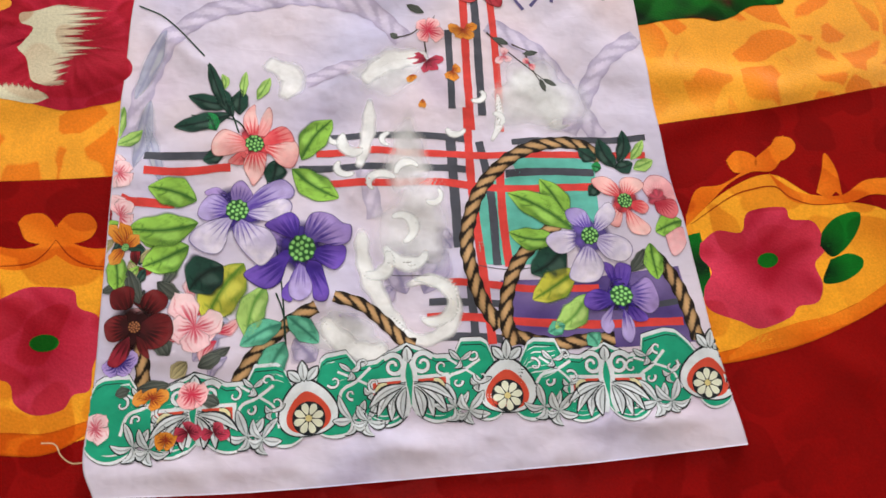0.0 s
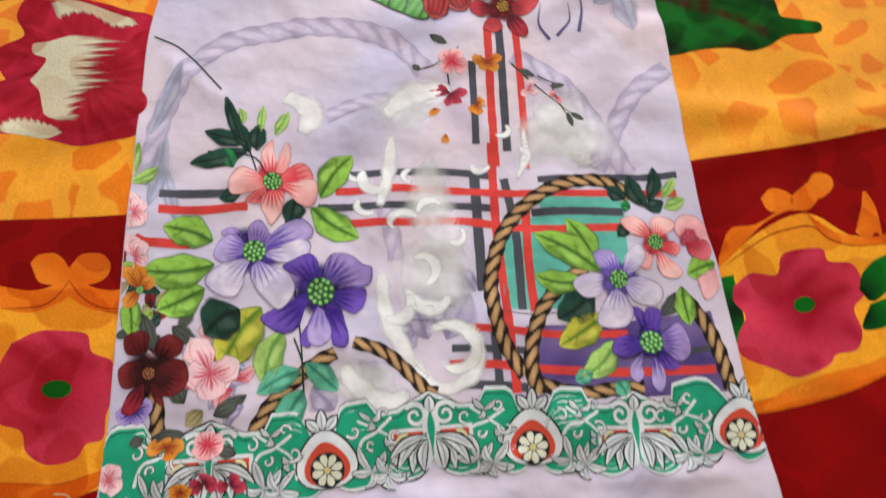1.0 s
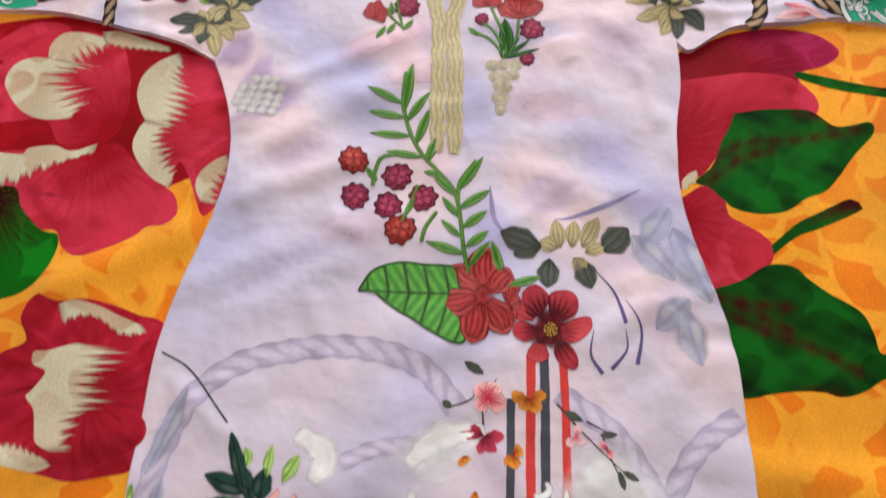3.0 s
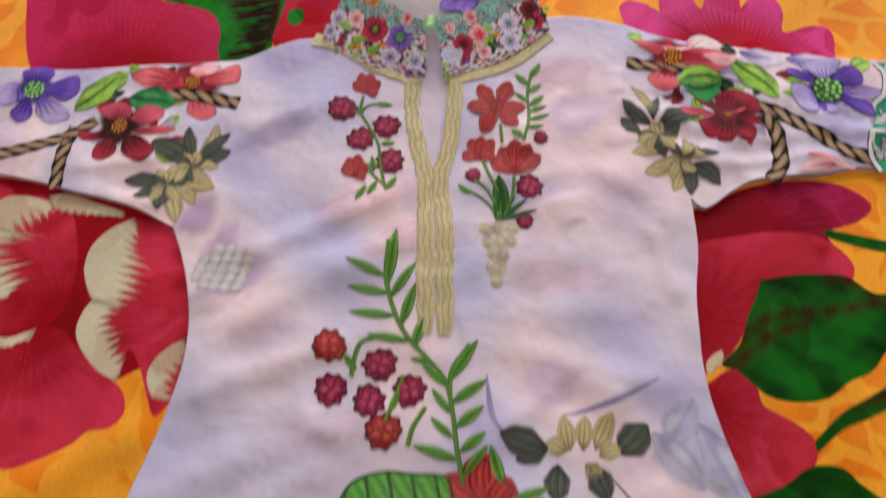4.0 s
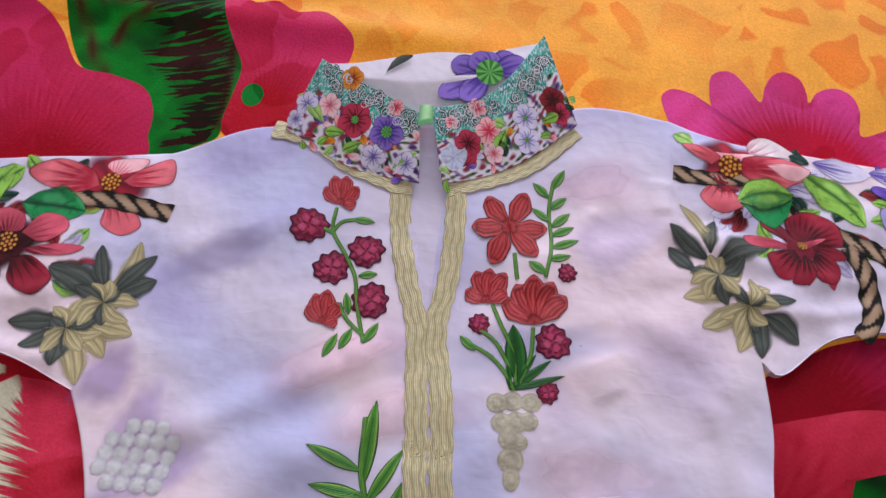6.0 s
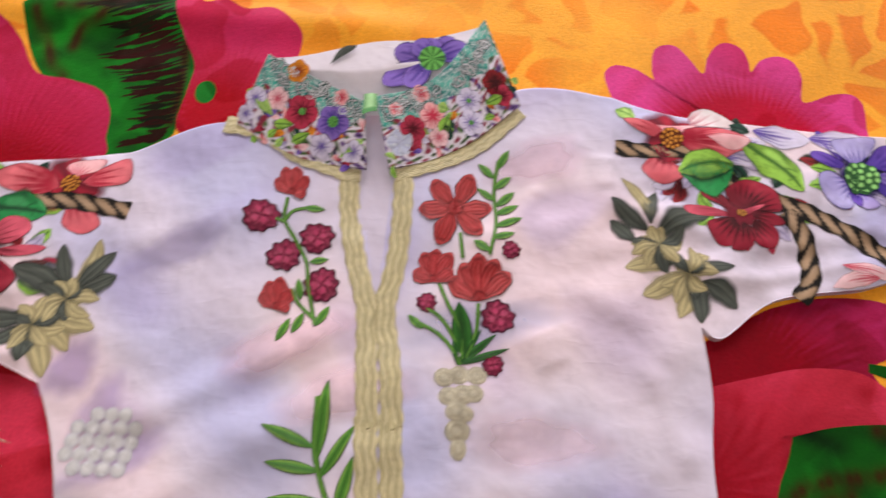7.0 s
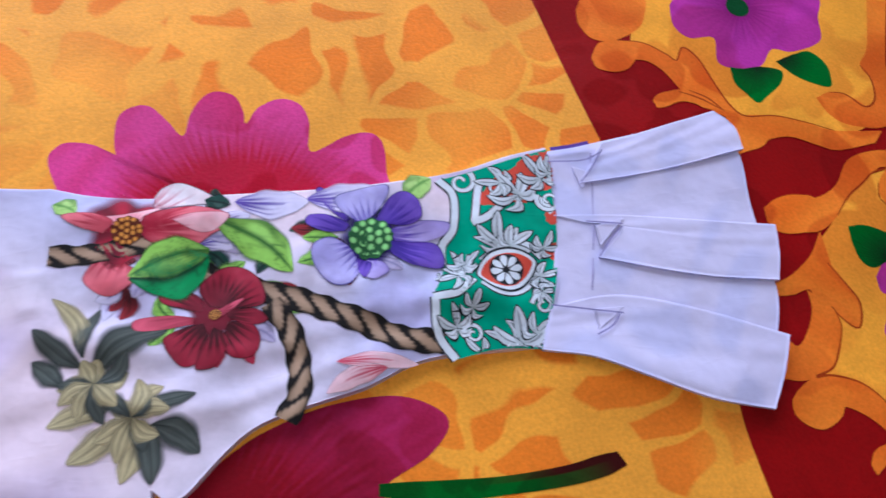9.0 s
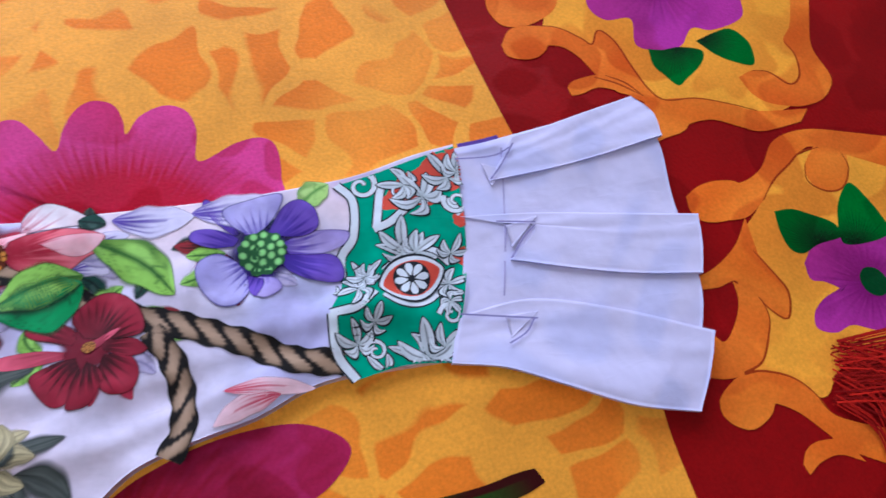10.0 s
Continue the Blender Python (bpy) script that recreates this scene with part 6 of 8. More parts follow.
painted_flower([(0.884, 0.744)], [([(0.879, 0.753), (0.871, 0.767), (0.868, 0.778), (0.878, 0.775), (0.884, 0.763)], TONE_VIOLET), ([(0.883, 0.756), (0.879, 0.768), (0.883, 0.778), (0.896, 0.775), (0.895, 0.763), (0.890, 0.753)], TONE_VIOLET), ([(0.894, 0.754), (0.911, 0.764), (0.920, 0.752), (0.922, 0.735), (0.911, 0.726), (0.897, 0.734), (0.893, 0.742)], TONE_MAUVE), ([(0.890, 0.734), (0.903, 0.730), (0.910, 0.721), (0.899, 0.718), (0.889, 0.724)], TONE_VIOLET), ([(0.885, 0.731), (0.894, 0.720), (0.896, 0.707), (0.891, 0.697), (0.883, 0.704), (0.883, 0.717)], TONE_LILAC),
                              ([(0.876, 0.735), (0.874, 0.722), (0.876, 0.713), (0.870, 0.706), (0.863, 0.712), (0.864, 0.723)], TONE_LILAC), ([(0.876, 0.745), (0.862, 0.751), (0.849, 0.745), (0.847, 0.733), (0.860, 0.728), (0.875, 0.736)], TONE_VIOLET)], 7.6, 0.0108, "deep purple printed flower with a green eye")
painted_flower([(0.855, 0.804)], [([(0.847, 0.800), (0.835, 0.787), (0.821, 0.785), (0.810, 0.796), (0.815, 0.805), (0.830, 0.809), (0.845, 0.807)], TONE_PALE), ([(0.851, 0.811), (0.836, 0.816), (0.831, 0.829), (0.840, 0.834), (0.852, 0.830), (0.857, 0.814)], TONE_LILAC), ([(0.859, 0.811), (0.862, 0.827), (0.875, 0.840), (0.882, 0.830), (0.878, 0.818), (0.865, 0.808)], TONE_PALE), ([(0.853, 0.795), (0.861, 0.789), (0.870, 0.774), (0.863, 0.759), (0.845, 0.756), (0.833, 0.761), (0.837, 0.776), (0.846, 0.791)], TONE_PALE), ([(0.861, 0.804), (0.876, 0.807), (0.894, 0.801), (0.899, 0.789), (0.890, 0.779), (0.872, 0.782), (0.862, 0.794)], TONE_PALE)], 8.4, 0.0088, "pale lavender printed flower with a green eye")

# small blossoms down the middle
for c, tips, w, d in (((0.691, 1.032), [(0.679, 1.043), (0.701, 1.045), (0.708, 1.026), (0.681, 1.021)], 0.018, CORAL), ((0.729, 1.034), [(0.712, 1.038), (0.744, 1.04), (0.74, 1.025), (0.72, 1.025)], 0.014, TANGERINE),
                      ((0.69, 0.998), [(0.668, 1.002), (0.687, 0.982), (0.708, 0.999), (0.702, 0.985), (0.677, 1.006)], 0.012, RUBY), ((0.717, 0.985), [(0.71, 0.975), (0.719, 0.972), (0.726, 0.989)], 0.012, TANGERINE),
                      ((0.686, 0.951), [(0.683, 0.941), (0.688, 0.94)], 0.007, TANGERINE), ((0.675, 0.98), [(0.67, 0.97), (0.678, 0.974)], 0.008, TANGERINE),
                      ((0.772, 1.005), [(0.764, 0.996), (0.781, 1), (0.772, 1.015)], 0.010, ROSE), ((0.799, 0.996), [(0.793, 1.002), (0.805, 0.989)], 0.008, CORAL)):
    flower(c, tips, w, d, 4, 0.0)
for a in ([(0.689, 1.008), (0.687, 1.029), (0.698, 1.05)], [(0.754, 1.032), (0.778, 1.009), (0.814, 0.979), (0.829, 0.973)], [(0.796, 1.006), (0.805, 0.986), (0.816, 0.966)], [(0.656, 1.02), (0.674, 1.028), (0.686, 1.042)], [(0.781, 1.019), (0.803, 1.01), (0.809, 1.01)]):
    dyed("stem", Sheet().ribbon(a, 0.0018, ink("3c302c"), 0, 2, taper=lambda u: 1 - 0.6 * u), 3.4)
for a, b, w in (((0.659, 1.02), (0.65, 1.025), 0.007), ((0.778, 1.019), (0.76, 1.026), 0.007), ((0.809, 1.01), (0.793, 1.008), 0.006), ((0.814, 0.979), (0.829, 0.972), 0.006), ((0.811, 0.979), (0.816, 0.963), 0.006), ((0.667, 1.063), (0.686, 1.053), 0.008)):
    leaf(a, b, w, OLIVE, 3.6)
for a in ([(0.653, 0.773), (0.673, 0.773), (0.699, 0.774)], [(0.654, 0.765), (0.657, 0.76), (0.695, 0.76)], [(0.742, 0.77), (0.773, 0.768), (0.812, 0.772)]):
    dyed("ink_line", Sheet().ribbon(a, 0.0009, ink("4a4654"), 0, 1), 3)
# dark blossom and wine flower at the middle of the front
painted_flower([(0.745, 1.100)], [([(0.728, 1.106), (0.713, 1.107), (0.707, 1.122), (0.718, 1.126), (0.731, 1.114)], TONE_CARMINE), ([(0.735, 1.111), (0.723, 1.112), (0.716, 1.132), (0.729, 1.143), (0.743, 1.130)], TONE_GARNET), ([(0.743, 1.112), (0.742, 1.134), (0.760, 1.140), (0.770, 1.132), (0.768, 1.116), (0.753, 1.108)], TONE_GARNET), ([(0.753, 1.103), (0.765, 1.112), (0.781, 1.116), (0.783, 1.104), (0.770, 1.090), (0.756, 1.091)], TONE_CARMINE), ([(0.751, 1.089), (0.763, 1.088), (0.772, 1.074), (0.769, 1.064), (0.756, 1.068), (0.749, 1.079)], TONE_GARNET), ([(0.741, 1.086), (0.745, 1.074), (0.735, 1.068), (0.724, 1.073), (0.729, 1.085)], TONE_CARMINE), ([(0.734, 1.093), (0.722, 1.086), (0.710, 1.093), (0.713, 1.105), (0.729, 1.103)], TONE_GARNET)], 6, 0.0068, "dark ruby printed flower with a gold eye", ink("c89a4a"), ink("3a1c10"))
for a, b, w, d in (((0.733, 1.181), (0.691, 1.193), 0.024, OLIVE), ((0.733, 1.186), (0.706, 1.171), 0.018, OLIVE), ((0.741, 1.171), (0.74, 1.14), 0.020, OLIVE), ((0.77, 1.173), (0.783, 1.144), 0.020, OLIVE),
                   ((0.793, 1.183), (0.817, 1.209), 0.026, OLIVE), ((0.749, 1.182), (0.731, 1.189), 0.016, STRAW), ((0.751, 1.182), (0.745, 1.212), 0.014, STRAW), ((0.762, 1.183), (0.764, 1.213), 0.014, STRAW),
                   ((0.772, 1.184), (0.787, 1.218), 0.016, STRAW), ((0.775, 1.179), (0.795, 1.191), 0.014, STRAW), ((0.764, 1.173), (0.777, 1.161), 0.014, STRAW)):
    leaf(a, b, w, d, 4.5)
for a in ([(0.678, 1.242), (0.685, 1.206), (0.699, 1.189)], [(0.827, 1.249), (0.795, 1.23), (0.758, 1.215), (0.745, 1.212)]):
    dyed("ink_line", Sheet().ribbon(a, 0.005, ink("8f88b4"), 0, 2, taper=lambda u: 0.2 + 0.8 * np.sin(np.pi * u)), 2)
for a in ([(0.785, 1.164), (0.805, 1.141), (0.815, 1.112)], [(0.815, 1.136), (0.83, 1.108), (0.827, 1.075)], [(0.785, 1.104), (0.783, 1.08), (0.795, 1.063)], [(0.815, 1.107), (0.817, 1.088), (0.803, 1.068)]):
    dyed("ink_line", Sheet().ribbon(a, 0.004, ink("5d5688"), 0, 2, taper=lambda u: 0.15 + 0.85 * u), 2)

# clouds of dye in the lawn
for c, r, q, turn, tone, depth in (((0.393, 1.376), 0.03, 0.7, 60, "8f74c4", 0.32), ((0.421, 1.344), 0.035, 0.5, 70, "a68fce", 0.3), ((0.549, 1.401), 0.06, 0.35, 25, "f0cfdc", 0.5), ((0.599, 1.366), 0.06, 0.4, 15, "f0d2de", 0.45),
                                   ((0.743, 1.57), 0.05, 0.5, 20, "efcfe2", 0.4), ((0.454, 1.476), 0.05, 0.35, 30, "9c92c8", 0.3), ((0.694, 1.422), 0.07, 0.35, 10, "b2bce4", 0.35), ((0.442, 1.312), 0.05, 0.3, 30, "a592cc", 0.3),
                                   ((0.739, 1.337), 0.06, 0.4, 0, "f0d4e0", 0.4), ((0.555, 1.187), 0.06, 0.4, 10, "efd6e0", 0.35)):
    dyed("dye_cloud", Sheet().blob(c, r, ink(tone), q, turn, ragged=0.1, nu=60, nv=16), 0.2, soft=depth)


# ---------- printed border along the hem ----------
TEAL, INKY, CHALK, BRICK = ink("1c9a78"), ink("1c2026"), ink("d6dce4"), ink("cc4a36")
BASE = spline([(0.389, 0.602), (0.485, 0.611), (0.576, 0.621), (0.668, 0.639), (0.76, 0.645), (0.854, 0.644), (0.901, 0.648), (0.947, 0.66), (0.988, 0.654)])
PX = 0.00057
# where along the border the medallions and the leaf masks stand, and the scallop points, as shares of its length
MEDALS, MASKS = (-0.02, 0.329, 0.634, 0.957), (0.16, 0.485, 0.795)
CUSPS = (0.0, 0.082, 0.171, 0.257, 0.329, 0.413, 0.485, 0.568, 0.637, 0.711, 0.790, 0.866, 0.936, 1.0)


def border_point(u, up):
    p, q = BASE(u), BASE(np.clip(u + 0.004, 0, 1)) - BASE(np.clip(u - 0.004, 0, 1))
    q = q / np.linalg.norm(q, axis=1)[:, None]
    return p + np.c_[-q[:, 1], q[:, 0]] * np.atleast_1d(up)[:, None]


ANCHORS = sorted([(m, 0.0) for m in MEDALS] + [(m, 1.0) for m in MASKS])


def border_top(u):
    """Height of the stepped upper edge over the scallop points."""
    d = np.interp(u, [a for a, _ in ANCHORS], [b for _, b in ANCHORS])
    return PX * np.interp(d, [0, 0.10, 0.20, 0.26, 0.46, 0.54, 0.72, 0.80, 1.0], [42, 48, 86, 92, 92, 66, 66, 74, 88])


def border_low(u):
    k = np.clip(np.searchsorted(CUSPS, u, "right") - 1, 0, len(CUSPS) - 2)
    lo, hi = np.array(CUSPS)[k], np.array(CUSPS)[k + 1]
    return -PX * 34 * np.sin(np.pi * np.clip((u - lo) / (hi - lo), 0, 1)) ** 0.55


def border_band(grow, colour, layer, name):
    dyed(name, Sheet().grid(lambda u, v: border_point(u, (1 - v) * (border_low(u) - grow * 0.6) + v * (border_top(u) + grow)), 620, 14, colour), layer)


border_band(PX * 8, INKY, 4.6, "border_outline")
border_band(PX * 6.5, CHALK, 5.0, "border_edge")
border_band(0.0, TEAL, 5.5, "border_band")


dyed("border_line", Sheet().grid(lambda u, v: border_point(u, border_top(u) - PX * (5 + 1.6 * v)), 620, 1, INKY), 6.0)


def frame_at(u):
    """Place, right and up of the border at a share of its length."""
    p = border_point(np.array([u]), 0.0)[0]
    q = border_point(np.array([min(u + 0.004, 1)]), 0.0)[0] - border_point(np.array([max(u - 0.004, 0)]), 0.0)[0]
    q /= np.linalg.norm(q)
    return p, q, np.array([-q[1], q[0]])


def outlined(sheet, a, b, width, colour=CHALK, bend=0.0, blunt=0.7, dz=0.0, line=0.0017):
    """A small leaf with an ink outline and a centre line."""
    sheet = sheet.sheet("leaf") if isinstance(sheet, Bundle) else sheet
    d = np.subtract(b, a)
    d = d / max(np.linalg.norm(d), 1e-6)
    sheet.petal(np.array(a) - d * line * 0.5, np.array(b) + d * line, width + 2 * line, INKY, bend, 8, 4, 0.5, blunt, dz)
    sheet.petal(a, b, width, lambda u, v: mixed(mixed(colour, ink("7d8b8a"), np.clip(0.6 - 1.6 * u, 0, 1) + 0.22 * (v > 0.55)), INKY, (np.abs(2 * v - 1) < 0.12) * 0.8 * (u > 0.15) * (u < 0.8)), bend, 10, 8, 0.5, blunt, dz + 0.00005)


def spiral(sheet, centre, radius, turns, start, hand, width=0.0035, colour=CHALK, dz=0.0):
    sheet = sheet.sheet("scroll") if isinstance(sheet, Bundle) else sheet
    pts = []
    for k in range(12):
        f = k / 11
        a = start + hand * turns * 6.283 * f
        r = radius * (1 - 0.82 * f)
        pts.append(np.array(centre) + r * np.array([math.cos(a), math.sin(a)]))
    sheet.ribbon(pts, width + 0.0016, INKY, 40, 2, dz, taper=lambda u: 1 - 0.5 * u)
    sheet.ribbon(pts, width, colour, 40, 2, dz + 0.00016, taper=lambda u: 1 - 0.5 * u)


def acanthus(bd, foot, way, size, count, rng, spread=1.9, colour=CHALK):
    """A fan of curling leaves that springs from one foot, the longest in the middle."""
    for k in sorted(range(count), key=lambda k: -abs(k - (count - 1) / 2)):
        f = (k - (count - 1) / 2) / max((count - 1) / 2, 1)
        a, reach = way + f * spread * 0.5 * 2, size * (1.0 - 0.38 * abs(f)) * rng.uniform(0.85, 1.1)
        tip = (foot[0] + reach * math.cos(a), foot[1] + reach * math.sin(a))
        outlined(bd, foot, tip, size * rng.uniform(0.24, 0.34), colour * rng.uniform(0.82, 1.0), 0.35 * f + rng.uniform(-0.1, 0.1), 0.7, 0.0001 + 0.00003 * k, 0.0010)


def medallion(u, size=1.0):
    p, r, up = frame_at(u)
    at = lambda x, y: p + PX * size * (x * r + y * up)
    bd = Bundle("medallion", COTTON, kurti, kurti_height, 0.0002 + 0.00008 * 6.4, "white and brick red medallion with a daisy")
    sh = bd.sheet("ground")
    sh.petal(at(0, -26), at(0, 66), PX * 98 * size, INKY, 0, 24, 12, 0.36, 0.6)
    sh.petal(at(0, -24), at(0, 62), PX * 92 * size, CHALK, 0, 24, 12, 0.36, 0.6, 0.00005)
    sh.petal(at(0, -20), at(0, 44), PX * 70 * size, BRICK, 0, 24, 12, 0.36, 0.6, 0.0001)
    sh.blob(at(0, 2), PX * 26 * size, INKY, dz=0.00015)
    for k in range(8):
        a = k * 0.7854 + 0.2
        bd.sheet("petal").petal(at(5 * math.cos(a), 2 + 5 * math.sin(a)), at(24 * math.cos(a), 2 + 24 * math.sin(a)), PX * 11.5 * size, ink("e0e2cf"), 0, 8, 6, 0.65, 0.5, 0.0003)
    bd.sheet("daisy_eye").blob(at(0, 2), PX * 5 * size, ink("d8c98a"), dz=0.00025)
    for x in (-18, 0, 18):
        outlined(bd, at(x * 0.3, 60), at(x * 1.3, 92 - abs(x) * 0.7), PX * 14 * size, CHALK, 0, 0.8, 0.0001)
    bd.link()


def leaf_mask(u):
    p, r, up = frame_at(u)
    at = lambda x, y: p + PX * (x * r + y * up)
    bd = Bundle("leaf_mask", COTTON, kurti, kurti_height, 0.0002 + 0.00008 * 6.4, "white acanthus scrolls on a brick red ground")
    for s in (-1, 1):
        sh = bd.sheet("panel")
        sh.coons([at(s * 12, 0), at(s * 66, 0)], [at(s * 12, 40), at(s * 66, 40)], [at(s * 12, 0), at(s * 12, 40)], [at(s * 66, 0), at(s * 66, 40)], 10, 8, CHALK)
        sh.coons([at(s * 14, 3), at(s * 60, 3)], [at(s * 14, 34), at(s * 60, 34)], [at(s * 14, 3), at(s * 14, 34)], [at(s * 60, 3), at(s * 60, 34)], 10, 8, BRICK, 0.00005)
        spiral(bd, at(s * 24, 58), PX * 20, 1.4, 0.6 if s > 0 else 2.5, s, PX * 9, CHALK, 0.0001)
        spiral(bd, at(s * 44, 18), PX * 13, 1.3, 2.0 if s > 0 else 1.1, -s, PX * 6, ink("d9d2a8"), 0.0001)
        for k, (x, y, w) in enumerate(((34, -28, 15), (56, -20, 14), (68, -4, 12), (16, -26, 14))):
            outlined(bd, at(s * 7, 34 - 4 * k), at(s * x, y), PX * w, CHALK, 0.12 * s, 0.8, 0.0002 + 0.00008 * k)
        bd.sheet("stalk").ribbon([at(s * 3, 72), at(s * 10, 40), at(s * 5, 0), at(s * 10, -22)], PX * 8, CHALK, 20, 3, 0.00028)
    outlined(bd, at(0, 62), at(0, 88), PX * 16, CHALK, 0, 0.8, 0.00028)
    bd.link()


def leaf_spray(u, seed):
    p, r, up = frame_at(u)
    at = lambda x, y: p + PX * (x * r + y * up)
    rng = random.Random(seed)
    bd = Bundle("leaf_spray", COTTON, kurti, kurti_height, 0.0002 + 0.00008 * 6.2, "white leaf spray with black ink lines")
    turn = math.atan2(r[1], r[0])
    bd.sheet("vine").ribbon([at(-34, 4), at(-22, 34), at(2, 44), at(30, 62)], PX * 5, CHALK, 30, 2, 0.0)
    bd.sheet("vine").ribbon([at(36, -6), at(30, 26), at(6, 46), at(-24, 66)], PX * 4, CHALK, 30, 2, 0.00002)
    for x, y, size in ((-32, 52, 12), (32, 34, 13), (-8, 26, 9), (20, 70, 10)):
        spiral(bd, at(x, y), PX * size, 0.8, rng.uniform(0, 6), rng.choice((-1, 1)), PX * 4.5, CHALK, 0.00004)
    acanthus(bd, at(-14, -14), turn + 1.9, PX * 42, 5, rng, 2.2)
    acanthus(bd, at(10, -20), turn + 0.9, PX * 40, 5, rng, 2.2)
    acanthus(bd, at(-2, 62), turn + 1.5, PX * 26, 4, rng, 2.6)
    acanthus(bd, at(26, 22), turn + 0.4, PX * 24, 3, rng, 2.0)
    bd.link()


for u in MEDALS[1:]:
    medallion(u, 1.02)
for u in MASKS:
    leaf_mask(u)
for k, u in enumerate((0.085, 0.25, 0.405, 0.565, 0.705, 0.88)):
    leaf_spray(u, k + 3)
# blossoms scattered over the border near the side seam
for c, tips, w, d in (((0.48, 0.645), [(0.468, 0.648), (0.481, 0.656), (0.495, 0.648), (0.491, 0.634), (0.473, 0.632)], 0.022, CORAL), ((0.444, 0.641), [(0.428, 0.637), (0.44, 0.648), (0.46, 0.643), (0.453, 0.632)], 0.018, TANGERINE),
                      ((0.462, 0.604), [(0.452, 0.601), (0.469, 0.599), (0.463, 0.611)], 0.018, TANGERINE), ((0.481, 0.611), [(0.469, 0.606), (0.493, 0.609), (0.485, 0.619)], 0.018, RUBY), ((0.503, 0.611), [(0.493, 0.606), (0.518, 0.609), (0.51, 0.619)], 0.014, RUBY),
                      ((0.399, 0.613), [(0.39, 0.623), (0.407, 0.625), (0.411, 0.606), (0.395, 0.603)], 0.020, ROSE)):
    flower(c, tips, w, d, 17, 0.0)
for a, b, w in (((0.429, 0.648), (0.459, 0.653), 0.012), ((0.506, 0.636), (0.49, 0.641), 0.012), ((0.424, 0.648), (0.412, 0.643), 0.010)):
    leaf(a, b, w, OLIVE, 17)

# ---------- embroidery ----------
def sewn(name, sheet, lift=0.0006, label=""):
    return sheet.link(name, THREAD, kurti, kurti_height, lift, label)


def dome(high):
    return lambda u, v: high * (1 - (2 * v - 1) ** 2) * np.sin(np.pi * np.clip(u, 0.02, 0.98)) ** 0.5


def satin(light, dark, edge):
    """Satin stitch: deep at the heart and down the fold, a lighter lip, then a dark outline."""
    def dye(u, v):
        a = np.abs(2 * v - 1)
        c = mixed(dark, light, np.clip((u - 0.05) * 2, 0, 1) * np.clip((a - 0.42) * 3, 0, 1))
        c = mixed(c, edge, 0.7 * np.exp(-(a / 0.12) ** 2) * (u < 0.75))
        return mixed(c, edge, np.clip((a - 0.74) / 0.1, 0, 1) + np.clip((u - 0.93) / 0.03, 0, 1))
    return dye


def couched(light, dark, edge):
    """Petal with a pale padded middle, an inner line of stitches and a dark corded outline."""
    def dye(u, v):
        a = np.abs(2 * v - 1)
        r = np.maximum(a, np.abs(2 * u - 1.05))
        c = mixed(dark, light, 0.35 + 0.3 * np.sin(v * 34 + 3 * np.sin(u * 8)))
        c = mixed(c, light, np.exp(-((r - 0.76) / 0.09) ** 2) + 0.7 * np.exp(-(a / 0.10) ** 2) * (u > 0.25) * (u < 0.7))
        c = mixed(c, edge, 0.75 * np.exp(-((r - 0.56) / 0.05) ** 2))
        c = mixed(c, dark, np.clip(0.3 - u, 0, 0.3) * 3)
        return mixed(c, edge, np.clip((a - 0.86) / 0.08, 0, 1) + np.clip((u - 0.95) / 0.03, 0, 1))
    return dye


POPPY = couched(ink("d05458"), ink("a0121e"), ink("4c0610"))
FUCHSIA = satin(ink("c04068"), ink("8c1032"), ink("48062c"))
LILY = couched(ink("d05254"), ink("9c101a"), ink("48060e"))
FERN = satin(ink("9cc85c"), ink("4c9030"), ink("123c10"))
MOSS = satin(ink("3f8a34"), ink("1d5a1c"), ink("123c12"))


def sewn_leaf(a, b, w, dye=FERN, bend=0.0):
    sewn("embroidered_leaf", Sheet().petal(a, b, w, dye, bend, 22, 16, 0.48, 0.8, dome(0.0009), 260))


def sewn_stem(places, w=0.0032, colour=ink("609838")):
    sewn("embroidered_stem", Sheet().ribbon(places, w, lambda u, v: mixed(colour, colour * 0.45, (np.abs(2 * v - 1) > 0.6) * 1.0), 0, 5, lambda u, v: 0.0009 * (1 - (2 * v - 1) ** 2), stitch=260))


def sewn_flower(centre, tips, width, dye, label=""):
    whole = tagged(new("embroidered_flower"), label)
    whole.parent = kurti
    for k, tip in enumerate(tips):
        Sheet().petal(centre, tip, width, dye, random.uniform(-0.05, 0.05), 34, 30, 0.6, 0.68, dome(0.0005), 260, 0.06).link("petal", THREAD, whole, kurti_height, 0.0006 + 0.00016 * k)


